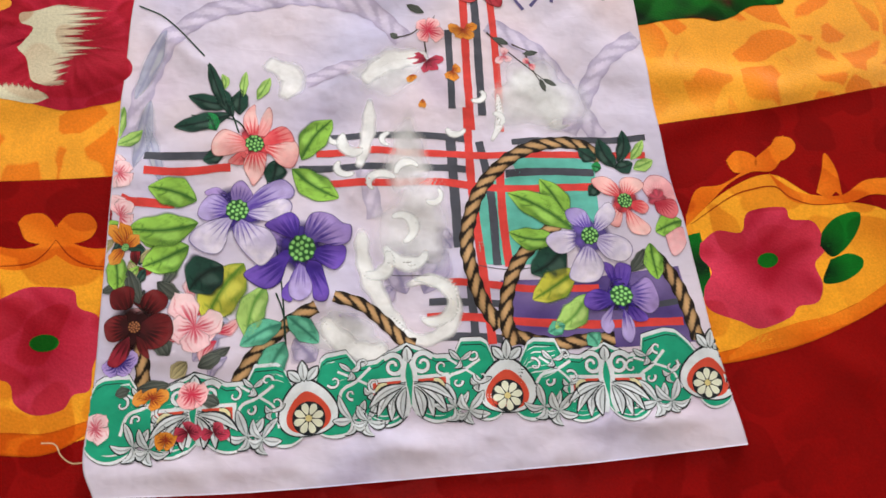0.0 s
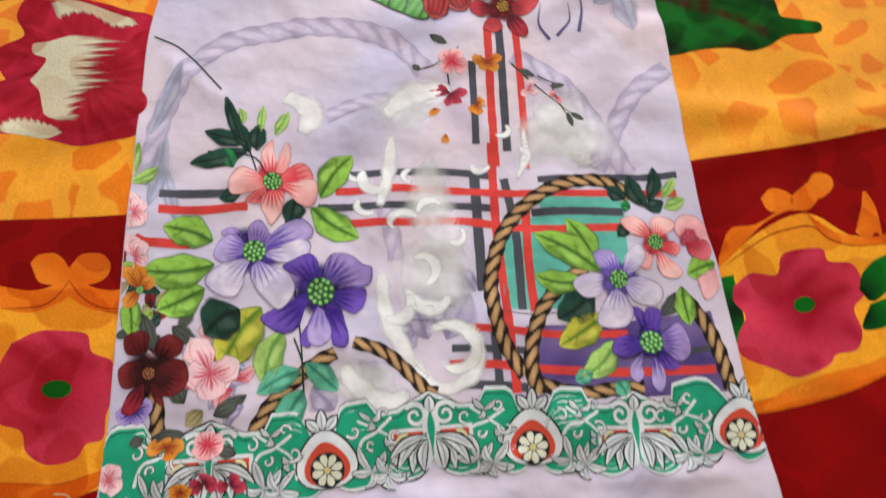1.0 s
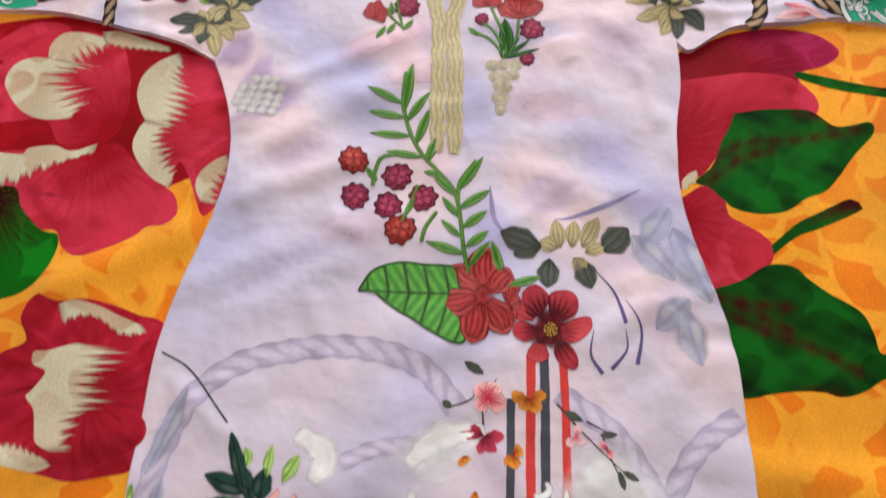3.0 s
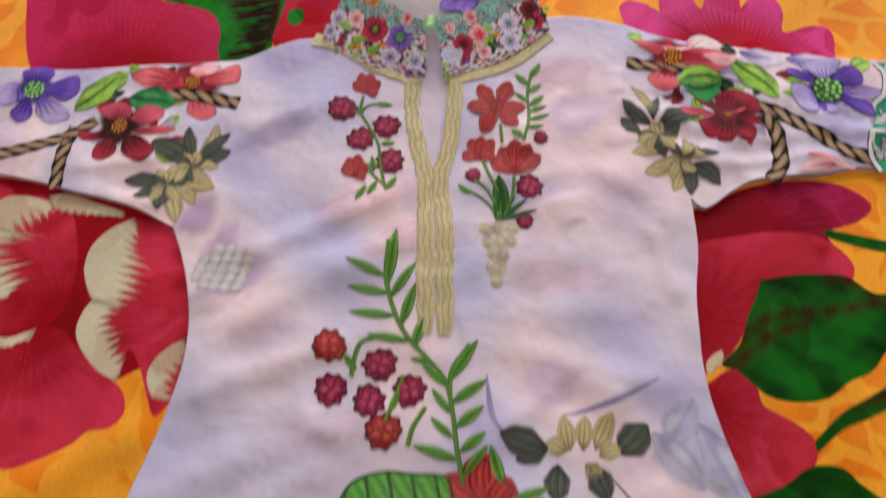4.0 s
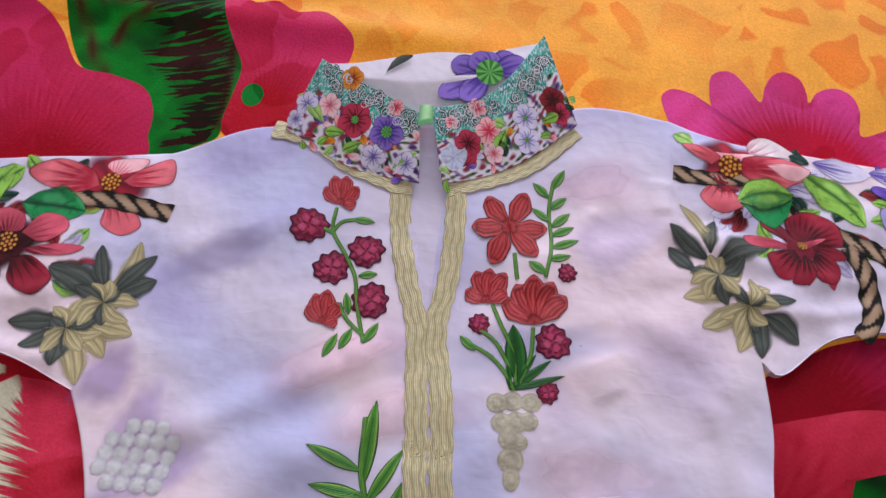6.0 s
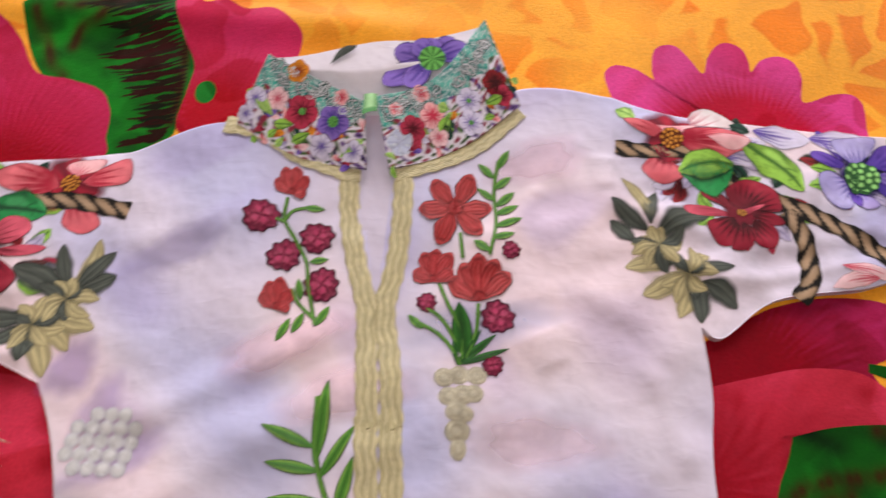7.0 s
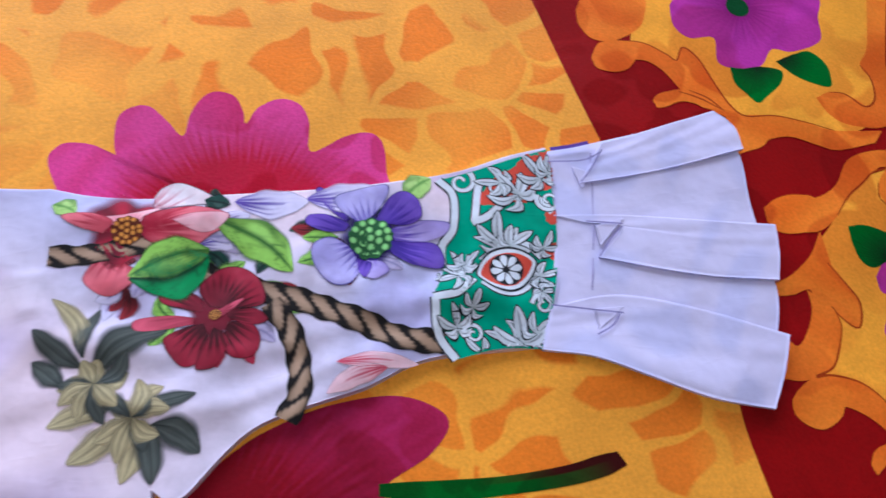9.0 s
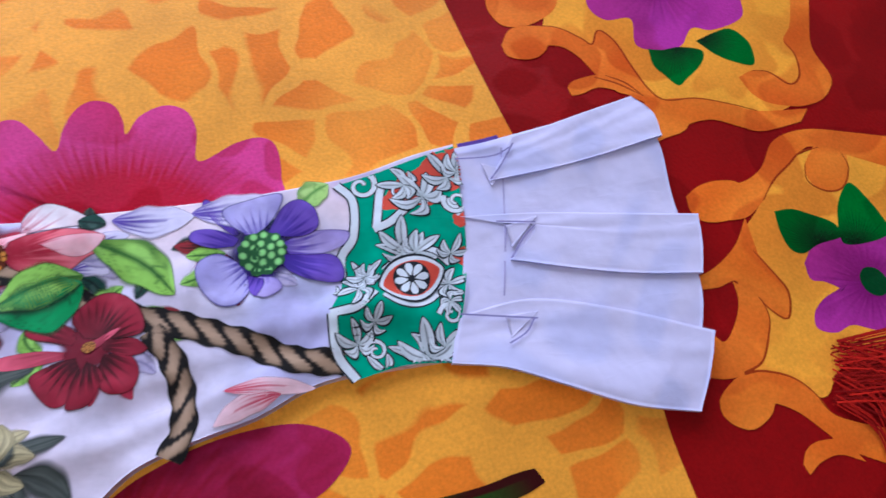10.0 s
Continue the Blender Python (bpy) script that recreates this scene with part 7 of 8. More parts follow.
def carnation(centre, radius, dye=FUCHSIA, label="ruffled fuchsia embroidered blossom"):
    whole = tagged(new("embroidered_blossom"), label)
    whole.parent = kurti
    c = np.array(centre)
    rng = random.Random(int(radius * 1e6) + int(c[0] * 1000))
    light, dark = (ink("c2406c"), ink("7c0f38")) if dye is FUCHSIA else (ink("d4584e"), ink("a01820"))
    turn = rng.uniform(0, 6)

    def ruffle_dye(u, v):
        w = np.sin(u * 6.283 * 5 + turn + 5 * v) * np.sin(v * 13 + 2 * np.sin(u * 6.283 * 3 + turn)) + 0.5 * np.sin(u * 6.283 * 11 + 9 * v)
        return mixed(mixed(dark, light, 0.3 + 0.55 * w), ink("40062a") if dye is FUCHSIA else ink("50060c"), np.clip((v - 0.84) / 0.1, 0, 1))
    Sheet().blob(c, radius * 0.98, ruffle_dye, 0.95, math.degrees(turn), 9, 0.07, 120, 14, lambda u, v: 0.0009 * (1 - v ** 3) + 0.00025 * np.sin(u * 6.283 * 9 + 8 * v) * v, 120, 0.045).link("ruffle", THREAD, whole, kurti_height, 0.0006)
    for k in range(4):
        a = turn + 6.283 * k / 4
        Sheet().petal(c, c + radius * 0.62 * np.array([math.cos(a), math.sin(a)]), radius * 0.5, lambda u, v: mixed(light, dark, np.abs(2 * v - 1) ** 2 + 0.3 * np.sin(u * 9)), 0.1, 12, 10, 0.65, 0.6, dome(0.0004), 260, 0.2).link("petal", THREAD, whole, kurti_height, 0.0014 + 0.0001 * k)


S65 = 0.00046
for c, r in (((0.517, 1.507), 33), ((0.564, 1.49), 31), ((0.539, 1.474), 31), ((0.572, 1.45), 32), ((0.71, 1.429), 30), ((0.655, 1.439), 18), ((0.72, 1.485), 17), ((0.707, 1.391), 18)):
    carnation(c, r * S65)
sewn_flower((0.539, 1.528), [(0.524, 1.543), (0.53, 1.554), (0.54, 1.555), (0.551, 1.545), (0.551, 1.531)], 0.013, POPPY, "red embroidered poppy on a green stem")
sewn_flower((0.539, 1.428), [(0.526, 1.443), (0.53, 1.452), (0.539, 1.456), (0.549, 1.446), (0.549, 1.434)], 0.014, POPPY, "red embroidered poppy on a green stem")
sewn_flower((0.674, 1.522), [(0.655, 1.547), (0.687, 1.555), (0.705, 1.524), (0.696, 1.496), (0.662, 1.488), (0.644, 1.518)], 0.018, LILY, "six-petalled red embroidered lily")
sewn_flower((0.659, 1.456), [(0.643, 1.466), (0.65, 1.482), (0.661, 1.485), (0.673, 1.482), (0.674, 1.468)], 0.015, POPPY, "red embroidered poppy on a green stem")
sewn_flower((0.696, 1.441), [(0.672, 1.461), (0.681, 1.473), (0.694, 1.481), (0.709, 1.476), (0.72, 1.466)], 0.019, LILY, "open red embroidered lotus blossom")
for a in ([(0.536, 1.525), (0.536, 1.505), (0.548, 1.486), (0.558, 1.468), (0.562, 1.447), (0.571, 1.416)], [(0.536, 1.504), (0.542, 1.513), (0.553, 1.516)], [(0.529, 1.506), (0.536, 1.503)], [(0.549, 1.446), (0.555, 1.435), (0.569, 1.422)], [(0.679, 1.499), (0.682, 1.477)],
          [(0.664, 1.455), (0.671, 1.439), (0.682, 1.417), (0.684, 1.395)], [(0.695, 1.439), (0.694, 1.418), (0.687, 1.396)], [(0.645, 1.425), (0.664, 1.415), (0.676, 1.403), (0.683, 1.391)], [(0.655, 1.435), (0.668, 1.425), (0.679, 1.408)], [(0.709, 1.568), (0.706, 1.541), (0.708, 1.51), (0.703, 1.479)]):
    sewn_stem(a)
for a, b, w in (((0.55, 1.516), (0.568, 1.515), 14), ((0.56, 1.469), (0.575, 1.472), 14), ((0.557, 1.437), (0.553, 1.455), 14), ((0.571, 1.415), (0.58, 1.433), 16), ((0.554, 1.409), (0.561, 1.427), 16), ((0.543, 1.402), (0.551, 1.422), 16),
                ((0.708, 1.56), (0.718, 1.579), 16), ((0.706, 1.552), (0.692, 1.565), 16), ((0.706, 1.542), (0.72, 1.554), 16), ((0.707, 1.531), (0.692, 1.542), 14), ((0.708, 1.526), (0.723, 1.54), 17),
                ((0.708, 1.518), (0.726, 1.527), 17), ((0.707, 1.506), (0.729, 1.514), 17), ((0.705, 1.494), (0.723, 1.5), 15), ((0.703, 1.482), (0.69, 1.492), 17), ((0.653, 1.418), (0.641, 1.429), 14)):
    sewn_leaf(a, b, w * S65)
sewn_leaf((0.686, 1.396), (0.68, 1.44), 0.016, MOSS)
for b, w in (((0.719, 1.404), 12), ((0.709, 1.415), 14), ((0.698, 1.419), 12), ((0.677, 1.412), 10)):
    sewn_leaf((0.68, 1.391), b, w * S65, MOSS)

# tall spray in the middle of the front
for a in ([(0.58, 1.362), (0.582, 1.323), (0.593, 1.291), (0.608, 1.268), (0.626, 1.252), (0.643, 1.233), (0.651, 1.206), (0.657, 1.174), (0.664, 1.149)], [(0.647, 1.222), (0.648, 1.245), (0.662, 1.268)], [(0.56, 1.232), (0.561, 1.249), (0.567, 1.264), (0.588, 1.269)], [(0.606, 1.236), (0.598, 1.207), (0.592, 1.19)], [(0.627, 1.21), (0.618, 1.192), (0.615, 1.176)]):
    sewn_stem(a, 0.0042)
for a, b, w in (((0.582, 1.314), (0.586, 1.375), 19), ((0.581, 1.326), (0.542, 1.34), 15), ((0.586, 1.31), (0.546, 1.315), 15), ((0.593, 1.289), (0.55, 1.291), 15), ((0.608, 1.266), (0.569, 1.271), 14),
                ((0.586, 1.305), (0.608, 1.343), 15), ((0.599, 1.279), (0.609, 1.321), 16), ((0.612, 1.26), (0.62, 1.293), 15), ((0.626, 1.25), (0.61, 1.251), 10), ((0.646, 1.234), (0.669, 1.273), 16),
                ((0.648, 1.214), (0.679, 1.238), 16), ((0.654, 1.194), (0.677, 1.215), 16), ((0.659, 1.174), (0.68, 1.193), 16), ((0.647, 1.228), (0.619, 1.25), 14), ((0.649, 1.206), (0.631, 1.227), 12),
                ((0.653, 1.185), (0.632, 1.202), 12), ((0.659, 1.168), (0.619, 1.177), 16), ((0.663, 1.154), (0.682, 1.182), 16), ((0.564, 1.238), (0.551, 1.251), 12), ((0.596, 1.201), (0.605, 1.225), 11),
                ((0.697, 1.146), (0.684, 1.182), 18), ((0.7, 1.137), (0.735, 1.152), 15)):
    sewn_leaf(a, b, w * 0.00062)
for c, r in (((0.544, 1.219), 25), ((0.584, 1.244), 26), ((0.578, 1.212), 25), ((0.612, 1.223), 25)):
    carnation(c, r * 0.0006)
for c, r in (((0.538, 1.257), 26), ((0.593, 1.187), 27)):
    carnation(c, r * 0.0006, POPPY, "coral red embroidered blossom")


LEAF_TIP, LEAF_FOOT = np.array((0.560, 1.122)), np.array((0.661, 1.128))


def veined(x, y):
    """Dye of the great sewn leaf: bright green, with a dark rib and dark bowed side veins."""
    d = LEAF_FOOT - LEAF_TIP
    size = np.hypot(*d)
    along, off = ((x - LEAF_TIP[0]) * d[0] + (y - LEAF_TIP[1]) * d[1]) / size ** 2, ((x - LEAF_TIP[0]) * -d[1] + (y - LEAF_TIP[1]) * d[0]) / size ** 2
    a = np.abs(off)
    c = mixed(ink("3f9430"), ink("68bc48"), 0.5 + 0.5 * np.sin(along * 60 + a * 40))
    c = mixed(c, ink("153e10"), (np.abs(((along * 5.2 + 0.9 * a + 1.2 * a * a) % 1.0) - 0.5) < 0.075) * 0.9)
    return mixed(c, ink("153e10"), np.exp(-(a / 0.012) ** 2))


LEAF_RIM = [(0.560, 1.122), (0.572, 1.144), (0.596, 1.154), (0.622, 1.154), (0.649, 1.154), (0.655, 1.140), (0.659, 1.122), (0.663, 1.103), (0.666, 1.083), (0.654, 1.080), (0.631, 1.090), (0.612, 1.101), (0.601, 1.106), (0.586, 1.115), (0.574, 1.123)]
sewn("embroidered_leaf", closed(Sheet(), LEAF_RIM, (veined,), lambda u, v: 0.0012 * (1 - v ** 4), 160, 50), 0.0008, "large bright green embroidered leaf with dark veins")
sewn("embroidered_stem", Sheet().ribbon([*LEAF_RIM, LEAF_RIM[0]], 0.0026, ink("1d5214"), 0, 3, lambda u, v: 0.0006 * (1 - (2 * v - 1) ** 2), stitch=200), 0.0008)
sewn_flower((0.68, 1.127), [(0.645, 1.155), (0.677, 1.177), (0.703, 1.157), (0.706, 1.093), (0.672, 1.08), (0.638, 1.114)], 0.030, LILY, "six-petalled red embroidered lily over the big leaf")
sewn_flower((0.703, 1.119), [(0.707, 1.147), (0.715, 1.128), (0.707, 1.102)], 0.018, LILY)

# ---------- neck: slit, lace, collar ----------
lawn_in = ink("cfc6dc")
Sheet().coons([(0.595, 1.422), (0.642, 1.427)], [(0.567, 1.634), (0.631, 1.641)], [(0.595, 1.422), (0.567, 1.634)], [(0.642, 1.427), (0.631, 1.641)], 30, 60, lawn_in, lambda u, v: 0.0055 - 0.001 * np.sin(np.pi * u)).link(
    "inner_back", LAWN, kurti, None, 0.0, "inside of the plain lavender back panel")
LACE = ink("d4c9a2")


def lace_dye(lines):
    def dye(u, v):
        s = np.sin(v * lines * 6.283 + 1.2 * np.sin(u * 70))
        return mixed(LACE, ink("a4986c"), np.clip(s - 0.35, 0, 1) * 1.1)
    return dye


def lace(places, width, lines=4, lift=0.0009, end=0.0):
    run = length(places)
    sh = Sheet().ribbon(places, width, lace_dye(lines), int(run / 0.0016), 22, lambda u, v: 0.00022 * np.sin(v * lines * 6.283 + 1.2 * np.sin(u * 70)) + 0.0005 * np.sin(np.pi * v), stitch=200,
                        taper=lambda u: (1 + 0.07 * np.sin(u * run * 400)) * (1 - end * np.clip((u - 0.93) / 0.07, 0, 1)))
    sewn("lace_trim", sh, lift, "cream corded lace trim")


def strap_end(side):
    """The lower run of one of the two lace straps, which meet along the middle."""
    return [(x + 0.0088 * side, y) for x, y in ([(0.621, 1.39), (0.626, 1.341), (0.624, 1.346), (0.628, 1.308), (0.63, 1.275)])]


lace([(0.584, 1.555), (0.589, 1.508), (0.598, 1.469), (0.609, 1.431), *strap_end(-1)], 0.0165, 3, 0.0009, 0.3)
lace([(0.63, 1.559), (0.631, 1.512), (0.629, 1.472), (0.623, 1.432), *strap_end(1)], 0.0165, 3, 0.00095, 0.3)
lace([(0.475, 1.591), (0.51, 1.585), (0.541, 1.566), (0.581, 1.551), (0.594, 1.551)], 0.017, 3, 0.0014)
lace([(0.621, 1.551), (0.656, 1.563), (0.693, 1.584), (0.727, 1.619)], 0.016, 3, 0.0014)


def plane(a, b, c, low, high):
    """Height that is low along the line a-b and high at c."""
    (ax, ay), (bx, by), (cx, cy) = a, b, c
    n = np.array([-(by - ay), bx - ax])
    reach = n @ np.array([cx - ax, cy - ay])
    return lambda x, y: low + (high - low) * np.clip(((x - ax) * n[0] + (y - ay) * n[1]) / reach, -0.3, 1.4)


COLLAR_L = plane((0.485, 1.591), (0.599, 1.552), (0.552, 1.624), 0.014, 0.036)
COLLAR_R = plane((0.618, 1.553), (0.727, 1.622), (0.648, 1.645), 0.014, 0.036)


def collar_dye(u, v):
    s1, s2, s3 = np.sin(u * 31 + 3 * np.sin(v * 9)), np.sin(u * 43 + v * 21 + 2 + 2 * np.sin(u * 17)), np.sin(v * 23 - u * 27 + 1 + 2 * np.sin(v * 13))
    line = np.abs(np.sin(u * 75 + 3.5 * np.sin(v * 38 + 2 * np.sin(u * 40)))) * np.abs(np.sin(v * 30 + 3 * np.sin(u * 52)))
    c = mixed(ink("ded8e8"), ink("6a4a90"), np.clip(s1 * s2 * 1.8 - 0.25, 0, 1))
    c = mixed(c, ink("4c6a3c"), np.clip(s2 * s3 * 2.0 - 0.5, 0, 1))
    c = mixed(c, ink("8c2c44"), np.clip(s1 * s3 * 2.0 - 0.6, 0, 1))
    c = mixed(c, ink("26222e"), np.clip(-s1 * s3 * 3 - 2.0, 0, 1))
    edge = mixed(mixed(ink("4ab4a6"), ink("2a7a78"), 0.5 + 0.5 * s2), CHALK, (line < 0.16) * 1.0)
    return c * (1.0 - (v > 0.6 + 0.05 * s1))[:, None] + edge * (v > 0.6 + 0.05 * s1)[:, None]


back = Sheet().coons([(0.519, 1.63), (0.555, 1.613), (0.6, 1.601), (0.646, 1.617), (0.701, 1.665)], [(0.512, 1.645), (0.542, 1.65), (0.598, 1.667), (0.642, 1.672), (0.693, 1.689)],
                     [(0.519, 1.63), (0.512, 1.645)], [(0.701, 1.665), (0.693, 1.689)], 60, 30, ink("dcd4e2"), lambda u, v: 0.018 + 0.015 * np.minimum(1.0, v * 1.8))
back.link("collar_back", LAWN, kurti, None, 0.0, "inside back of the stand collar")
flaps = []
for low, high, left, right, height in (
        ([(0.485, 1.591), (0.52, 1.571), (0.557, 1.558), (0.599, 1.552)], [(0.51, 1.645), (0.552, 1.624), (0.595, 1.604)], [(0.485, 1.591), (0.51, 1.645)], [(0.599, 1.552), (0.595, 1.604)], COLLAR_L),
        ([(0.618, 1.553), (0.655, 1.566), (0.691, 1.589), (0.727, 1.622)], [(0.604, 1.61), (0.64, 1.624), (0.665, 1.648), (0.693, 1.69)], [(0.618, 1.553), (0.604, 1.61)], [(0.727, 1.622), (0.693, 1.69)], COLLAR_R)):
    flaps.append(Sheet().coons(low, high, left, right, 170, 90, collar_dye, 0.0, 0.003).link("collar_flap", COTTON, kurti, height, 0.0, "stiff collar flap with a dense floral print"))


def collar_print(height, centre, tips, width, dye, eye=0.0):
    sh = Sheet()
    for k, tip in enumerate(tips):
        sh.petal(centre, tip, width, dye, 0, 16, 10, 0.62, 0.55, 0.00003 * k)
    if eye:
        sh.blob(centre, eye, lambda u, v: mixed(ink("6fbf5a"), ink("1f4a24"), 0.5 + 0.5 * np.sin(u * 60)), dz=0.0002)
    sh.link("printed_blossom", COTTON, kurti, height, 0.00022)


def around(c, r, n, a0=0.0):
    return [(c[0] + r * math.cos(a0 + 6.283 * k / n), c[1] + r * math.sin(a0 + 6.283 * k / n)) for k in range(n)]


for height, c, r, d, eye in ((COLLAR_L, (0.542, 1.598), 0.015, RUBY, 0.003), (COLLAR_L, (0.569, 1.589), 0.015, DEEP_PURPLE, 0.0045), (COLLAR_L, (0.56, 1.57), 0.011, LAVENDER, 0.0),
                             (COLLAR_L, (0.52, 1.609), 0.010, ROSE, 0.0), (COLLAR_L, (0.537, 1.63), 0.010, TANGERINE, 0.0), (COLLAR_L, (0.501, 1.61), 0.010, LAVENDER, 0.0), (COLLAR_L, (0.493, 1.598), 0.008, LAVENDER, 0.0),
                             (COLLAR_L, (0.575, 1.608), 0.007, CORAL, 0.0), (COLLAR_L, (0.587, 1.565), 0.010, LAVENDER, 0.0),
                             (COLLAR_R, (0.682, 1.618), 0.012, LAVENDER, 0.002), (COLLAR_R, (0.685, 1.6), 0.012, LAVENDER, 0.002), (COLLAR_R, (0.652, 1.601), 0.012, CORAL, 0.0), (COLLAR_R, (0.636, 1.588), 0.012, RUBY, 0.0),
                             (COLLAR_R, (0.704, 1.637), 0.012, WINE, 0.0), (COLLAR_R, (0.658, 1.584), 0.009, ROSE, 0.0), (COLLAR_R, (0.641, 1.618), 0.008, CORAL, 0.0), (COLLAR_R, (0.621, 1.602), 0.006, CORAL, 0.0),
                             (COLLAR_R, (0.626, 1.575), 0.012, MIST, 0.0), (COLLAR_R, (0.711, 1.627), 0.010, RUBY, 0.0)):
    collar_print(height, c, around(c, r * 0.95, 5, r * 900), r * 0.95, d, eye)
for height, a, b, w, d in ((COLLAR_L, (0.535, 1.588), (0.518, 1.589), 0.009, LIME), (COLLAR_L, (0.517, 1.595), (0.501, 1.613), 0.010, SPRING), (COLLAR_L, (0.55, 1.581), (0.534, 1.574), 0.009, LIME),
                           (COLLAR_L, (0.58, 1.564), (0.595, 1.574), 0.008, SPRING), (COLLAR_R, (0.666, 1.605), (0.66, 1.587), 0.011, LIME), (COLLAR_R, (0.666, 1.608), (0.656, 1.61), 0.010, SPRING),
                           (COLLAR_R, (0.696, 1.617), (0.71, 1.626), 0.009, LIME), (COLLAR_R, (0.662, 1.597), (0.668, 1.583), 0.009, BOTTLE), (COLLAR_R, (0.633, 1.568), (0.644, 1.58), 0.006, RUBY)):
    Sheet().petal(a, b, w, d, 0, 18, 10).link("printed_leaf", COTTON, kurti, height, 0.0003)
rng = random.Random(5)
for height, a, b, n in ((COLLAR_L, (0.515, 1.636), (0.593, 1.594), 34), (COLLAR_R, (0.611, 1.601), (0.654, 1.622), 24), (COLLAR_R, (0.67, 1.636), (0.698, 1.67), 20)):
    sh = Bundle("printed_scrollwork", COTTON, kurti, height, 0.00012, "fine white scrollwork along the collar edge")
    for k in range(n):
        p = np.array(a) + (np.array(b) - np.array(a)) * (k + 0.5) / n + np.array([rng.uniform(-0.003, 0.003), rng.uniform(-0.010, 0.005)])
        spiral(sh, p, 0.0045, 1.2, rng.uniform(0, 6), rng.choice((-1, 1)), 0.0009, CHALK * 0.9, 0.00001 * (k % 5))
    sh.link()
confetti = (LIME, SPRING, CORAL, RUBY, LAVENDER, DEEP_PURPLE, ROSE, BOTTLE, TANGERINE)
for height, a, b, n in ((COLLAR_L, (0.496, 1.595), (0.593, 1.564), 34), (COLLAR_R, (0.624, 1.567), (0.718, 1.624), 38)):
    for k in range(n):
        p = np.array(a) + (np.array(b) - np.array(a)) * (k + rng.random()) / n + np.array([rng.uniform(-0.006, 0.006), rng.uniform(-0.012, 0.020)])
        t = rng.uniform(0, 6.283)
        Sheet().petal(p, p + rng.uniform(0.007, 0.014) * np.array([math.cos(t), math.sin(t)]), rng.uniform(0.004, 0.007), confetti[k % 9], rng.uniform(-0.2, 0.2), 14, 10).link("printed_petal", COTTON, kurti, height, 0.0001 + 0.00002 * (k % 6))
BACK_PLANE = plane((0.518, 1.625), (0.693, 1.657), (0.598, 1.665), 0.0325, 0.0365)
collar_print(BACK_PLANE, (0.649, 1.652), [(0.616, 1.657), (0.608, 1.625), (0.628, 1.623), (0.669, 1.671), (0.646, 1.671), (0.680, 1.665), (0.633, 1.667)], 0.022, DEEP_PURPLE, 0.0115)
Sheet().petal((0.563, 1.64), (0.584, 1.659), 0.007, OLIVE, 0.1, 16, 8).link("printed_leaf", COTTON, kurti, BACK_PLANE, 0.0012)
Sheet().coons([(0.594, 1.591), (0.606, 1.595)], [(0.594, 1.611), (0.605, 1.612)], [(0.594, 1.591), (0.594, 1.611)], [(0.606, 1.595), (0.605, 1.612)], 8, 10, lambda u, v: mixed(ink("5f9c64"), ink("a4d09c"), np.sin(np.pi * u) * (v > 0.2)), lambda u, v: 0.0345 + 0.0015 * np.sin(np.pi * u)).link("collar_tab", COTTON, kurti, None, 0.0, "pale green tab inside the collar")
Sheet().blob((0.59, 1.561), 0.0035, ink("3a3430"), dz=lambda u, v: 0.0012 * (1 - v ** 2)).link("hook", THREAD, kurti, kurti_height, 0.002, "small dark hook at the collar")

# cream embroidered pot and white netted patch
CREAM_THREAD = lambda u, v: mixed(ink("ddd5c0"), ink("c4b99c"), (np.sin(v * 40) > 0.4) * 0.6)
for c, r, q in (((0.671, 1.381), 17, 0.9), ((0.682, 1.383), 17, 0.9), ((0.695, 1.383), 17, 0.9), ((0.675, 1.367), 17, 0.9), ((0.685, 1.368), 18, 0.9), ((0.693, 1.369), 16, 0.9), ((0.681, 1.356), 18, 0.9), ((0.687, 1.354), 14, 0.9), ((0.682, 1.342), 20, 0.9), ((0.683, 1.33), 13, 1.4)):
    sewn("embroidered_scale", Sheet().blob(c, r * S65, CREAM_THREAD, q, dz=lambda u, v: 0.0009 * (1 - v ** 2), stitch=30), 0.0005)
WHITE_THREAD = lambda u, v: mixed(ink("f0eff3"), ink("d8d5e0"), v ** 3)
rows = np.array((0.424, 1.324))
for i in range(5):
    for j in range(5):
        if (i, j) not in ((0, 0), (4, 4), (0, 4)):
            sewn("embroidered_scale", Sheet().blob(rows + np.array([0.0105 * (i - 2) + 0.002 * j, 0.0095 * (j - 2)]), 0.0055, WHITE_THREAD, dz=lambda u, v: 0.0006 * (1 - v ** 2), stitch=30), 0.0005)

# ---------- sleeve prints ----------
for a, w in (([(0.809, 1.587), (0.838, 1.584), (0.873, 1.588)], 0.0165), ([(0.897, 1.565), (0.933, 1.543), (0.964, 1.528), (0.998, 1.509), (1.022, 1.494), (1.051, 1.485)], 0.0175), ([(0.945, 1.53), (0.955, 1.51), (0.958, 1.489), (0.956, 1.469), (0.946, 1.454)], 0.0165),
             ([(0.33, 1.512), (0.361, 1.513), (0.385, 1.51), (0.409, 1.506)], 0.0165), ([(0.16, 1.423), (0.196, 1.432), (0.235, 1.45), (0.267, 1.476)], 0.014), ([(0.248, 1.394), (0.245, 1.429), (0.247, 1.467)], 0.014)):
    rope(a, w, 4, ink("b3967c"), ink("57432f"), ink("120e0d"), 0.017)
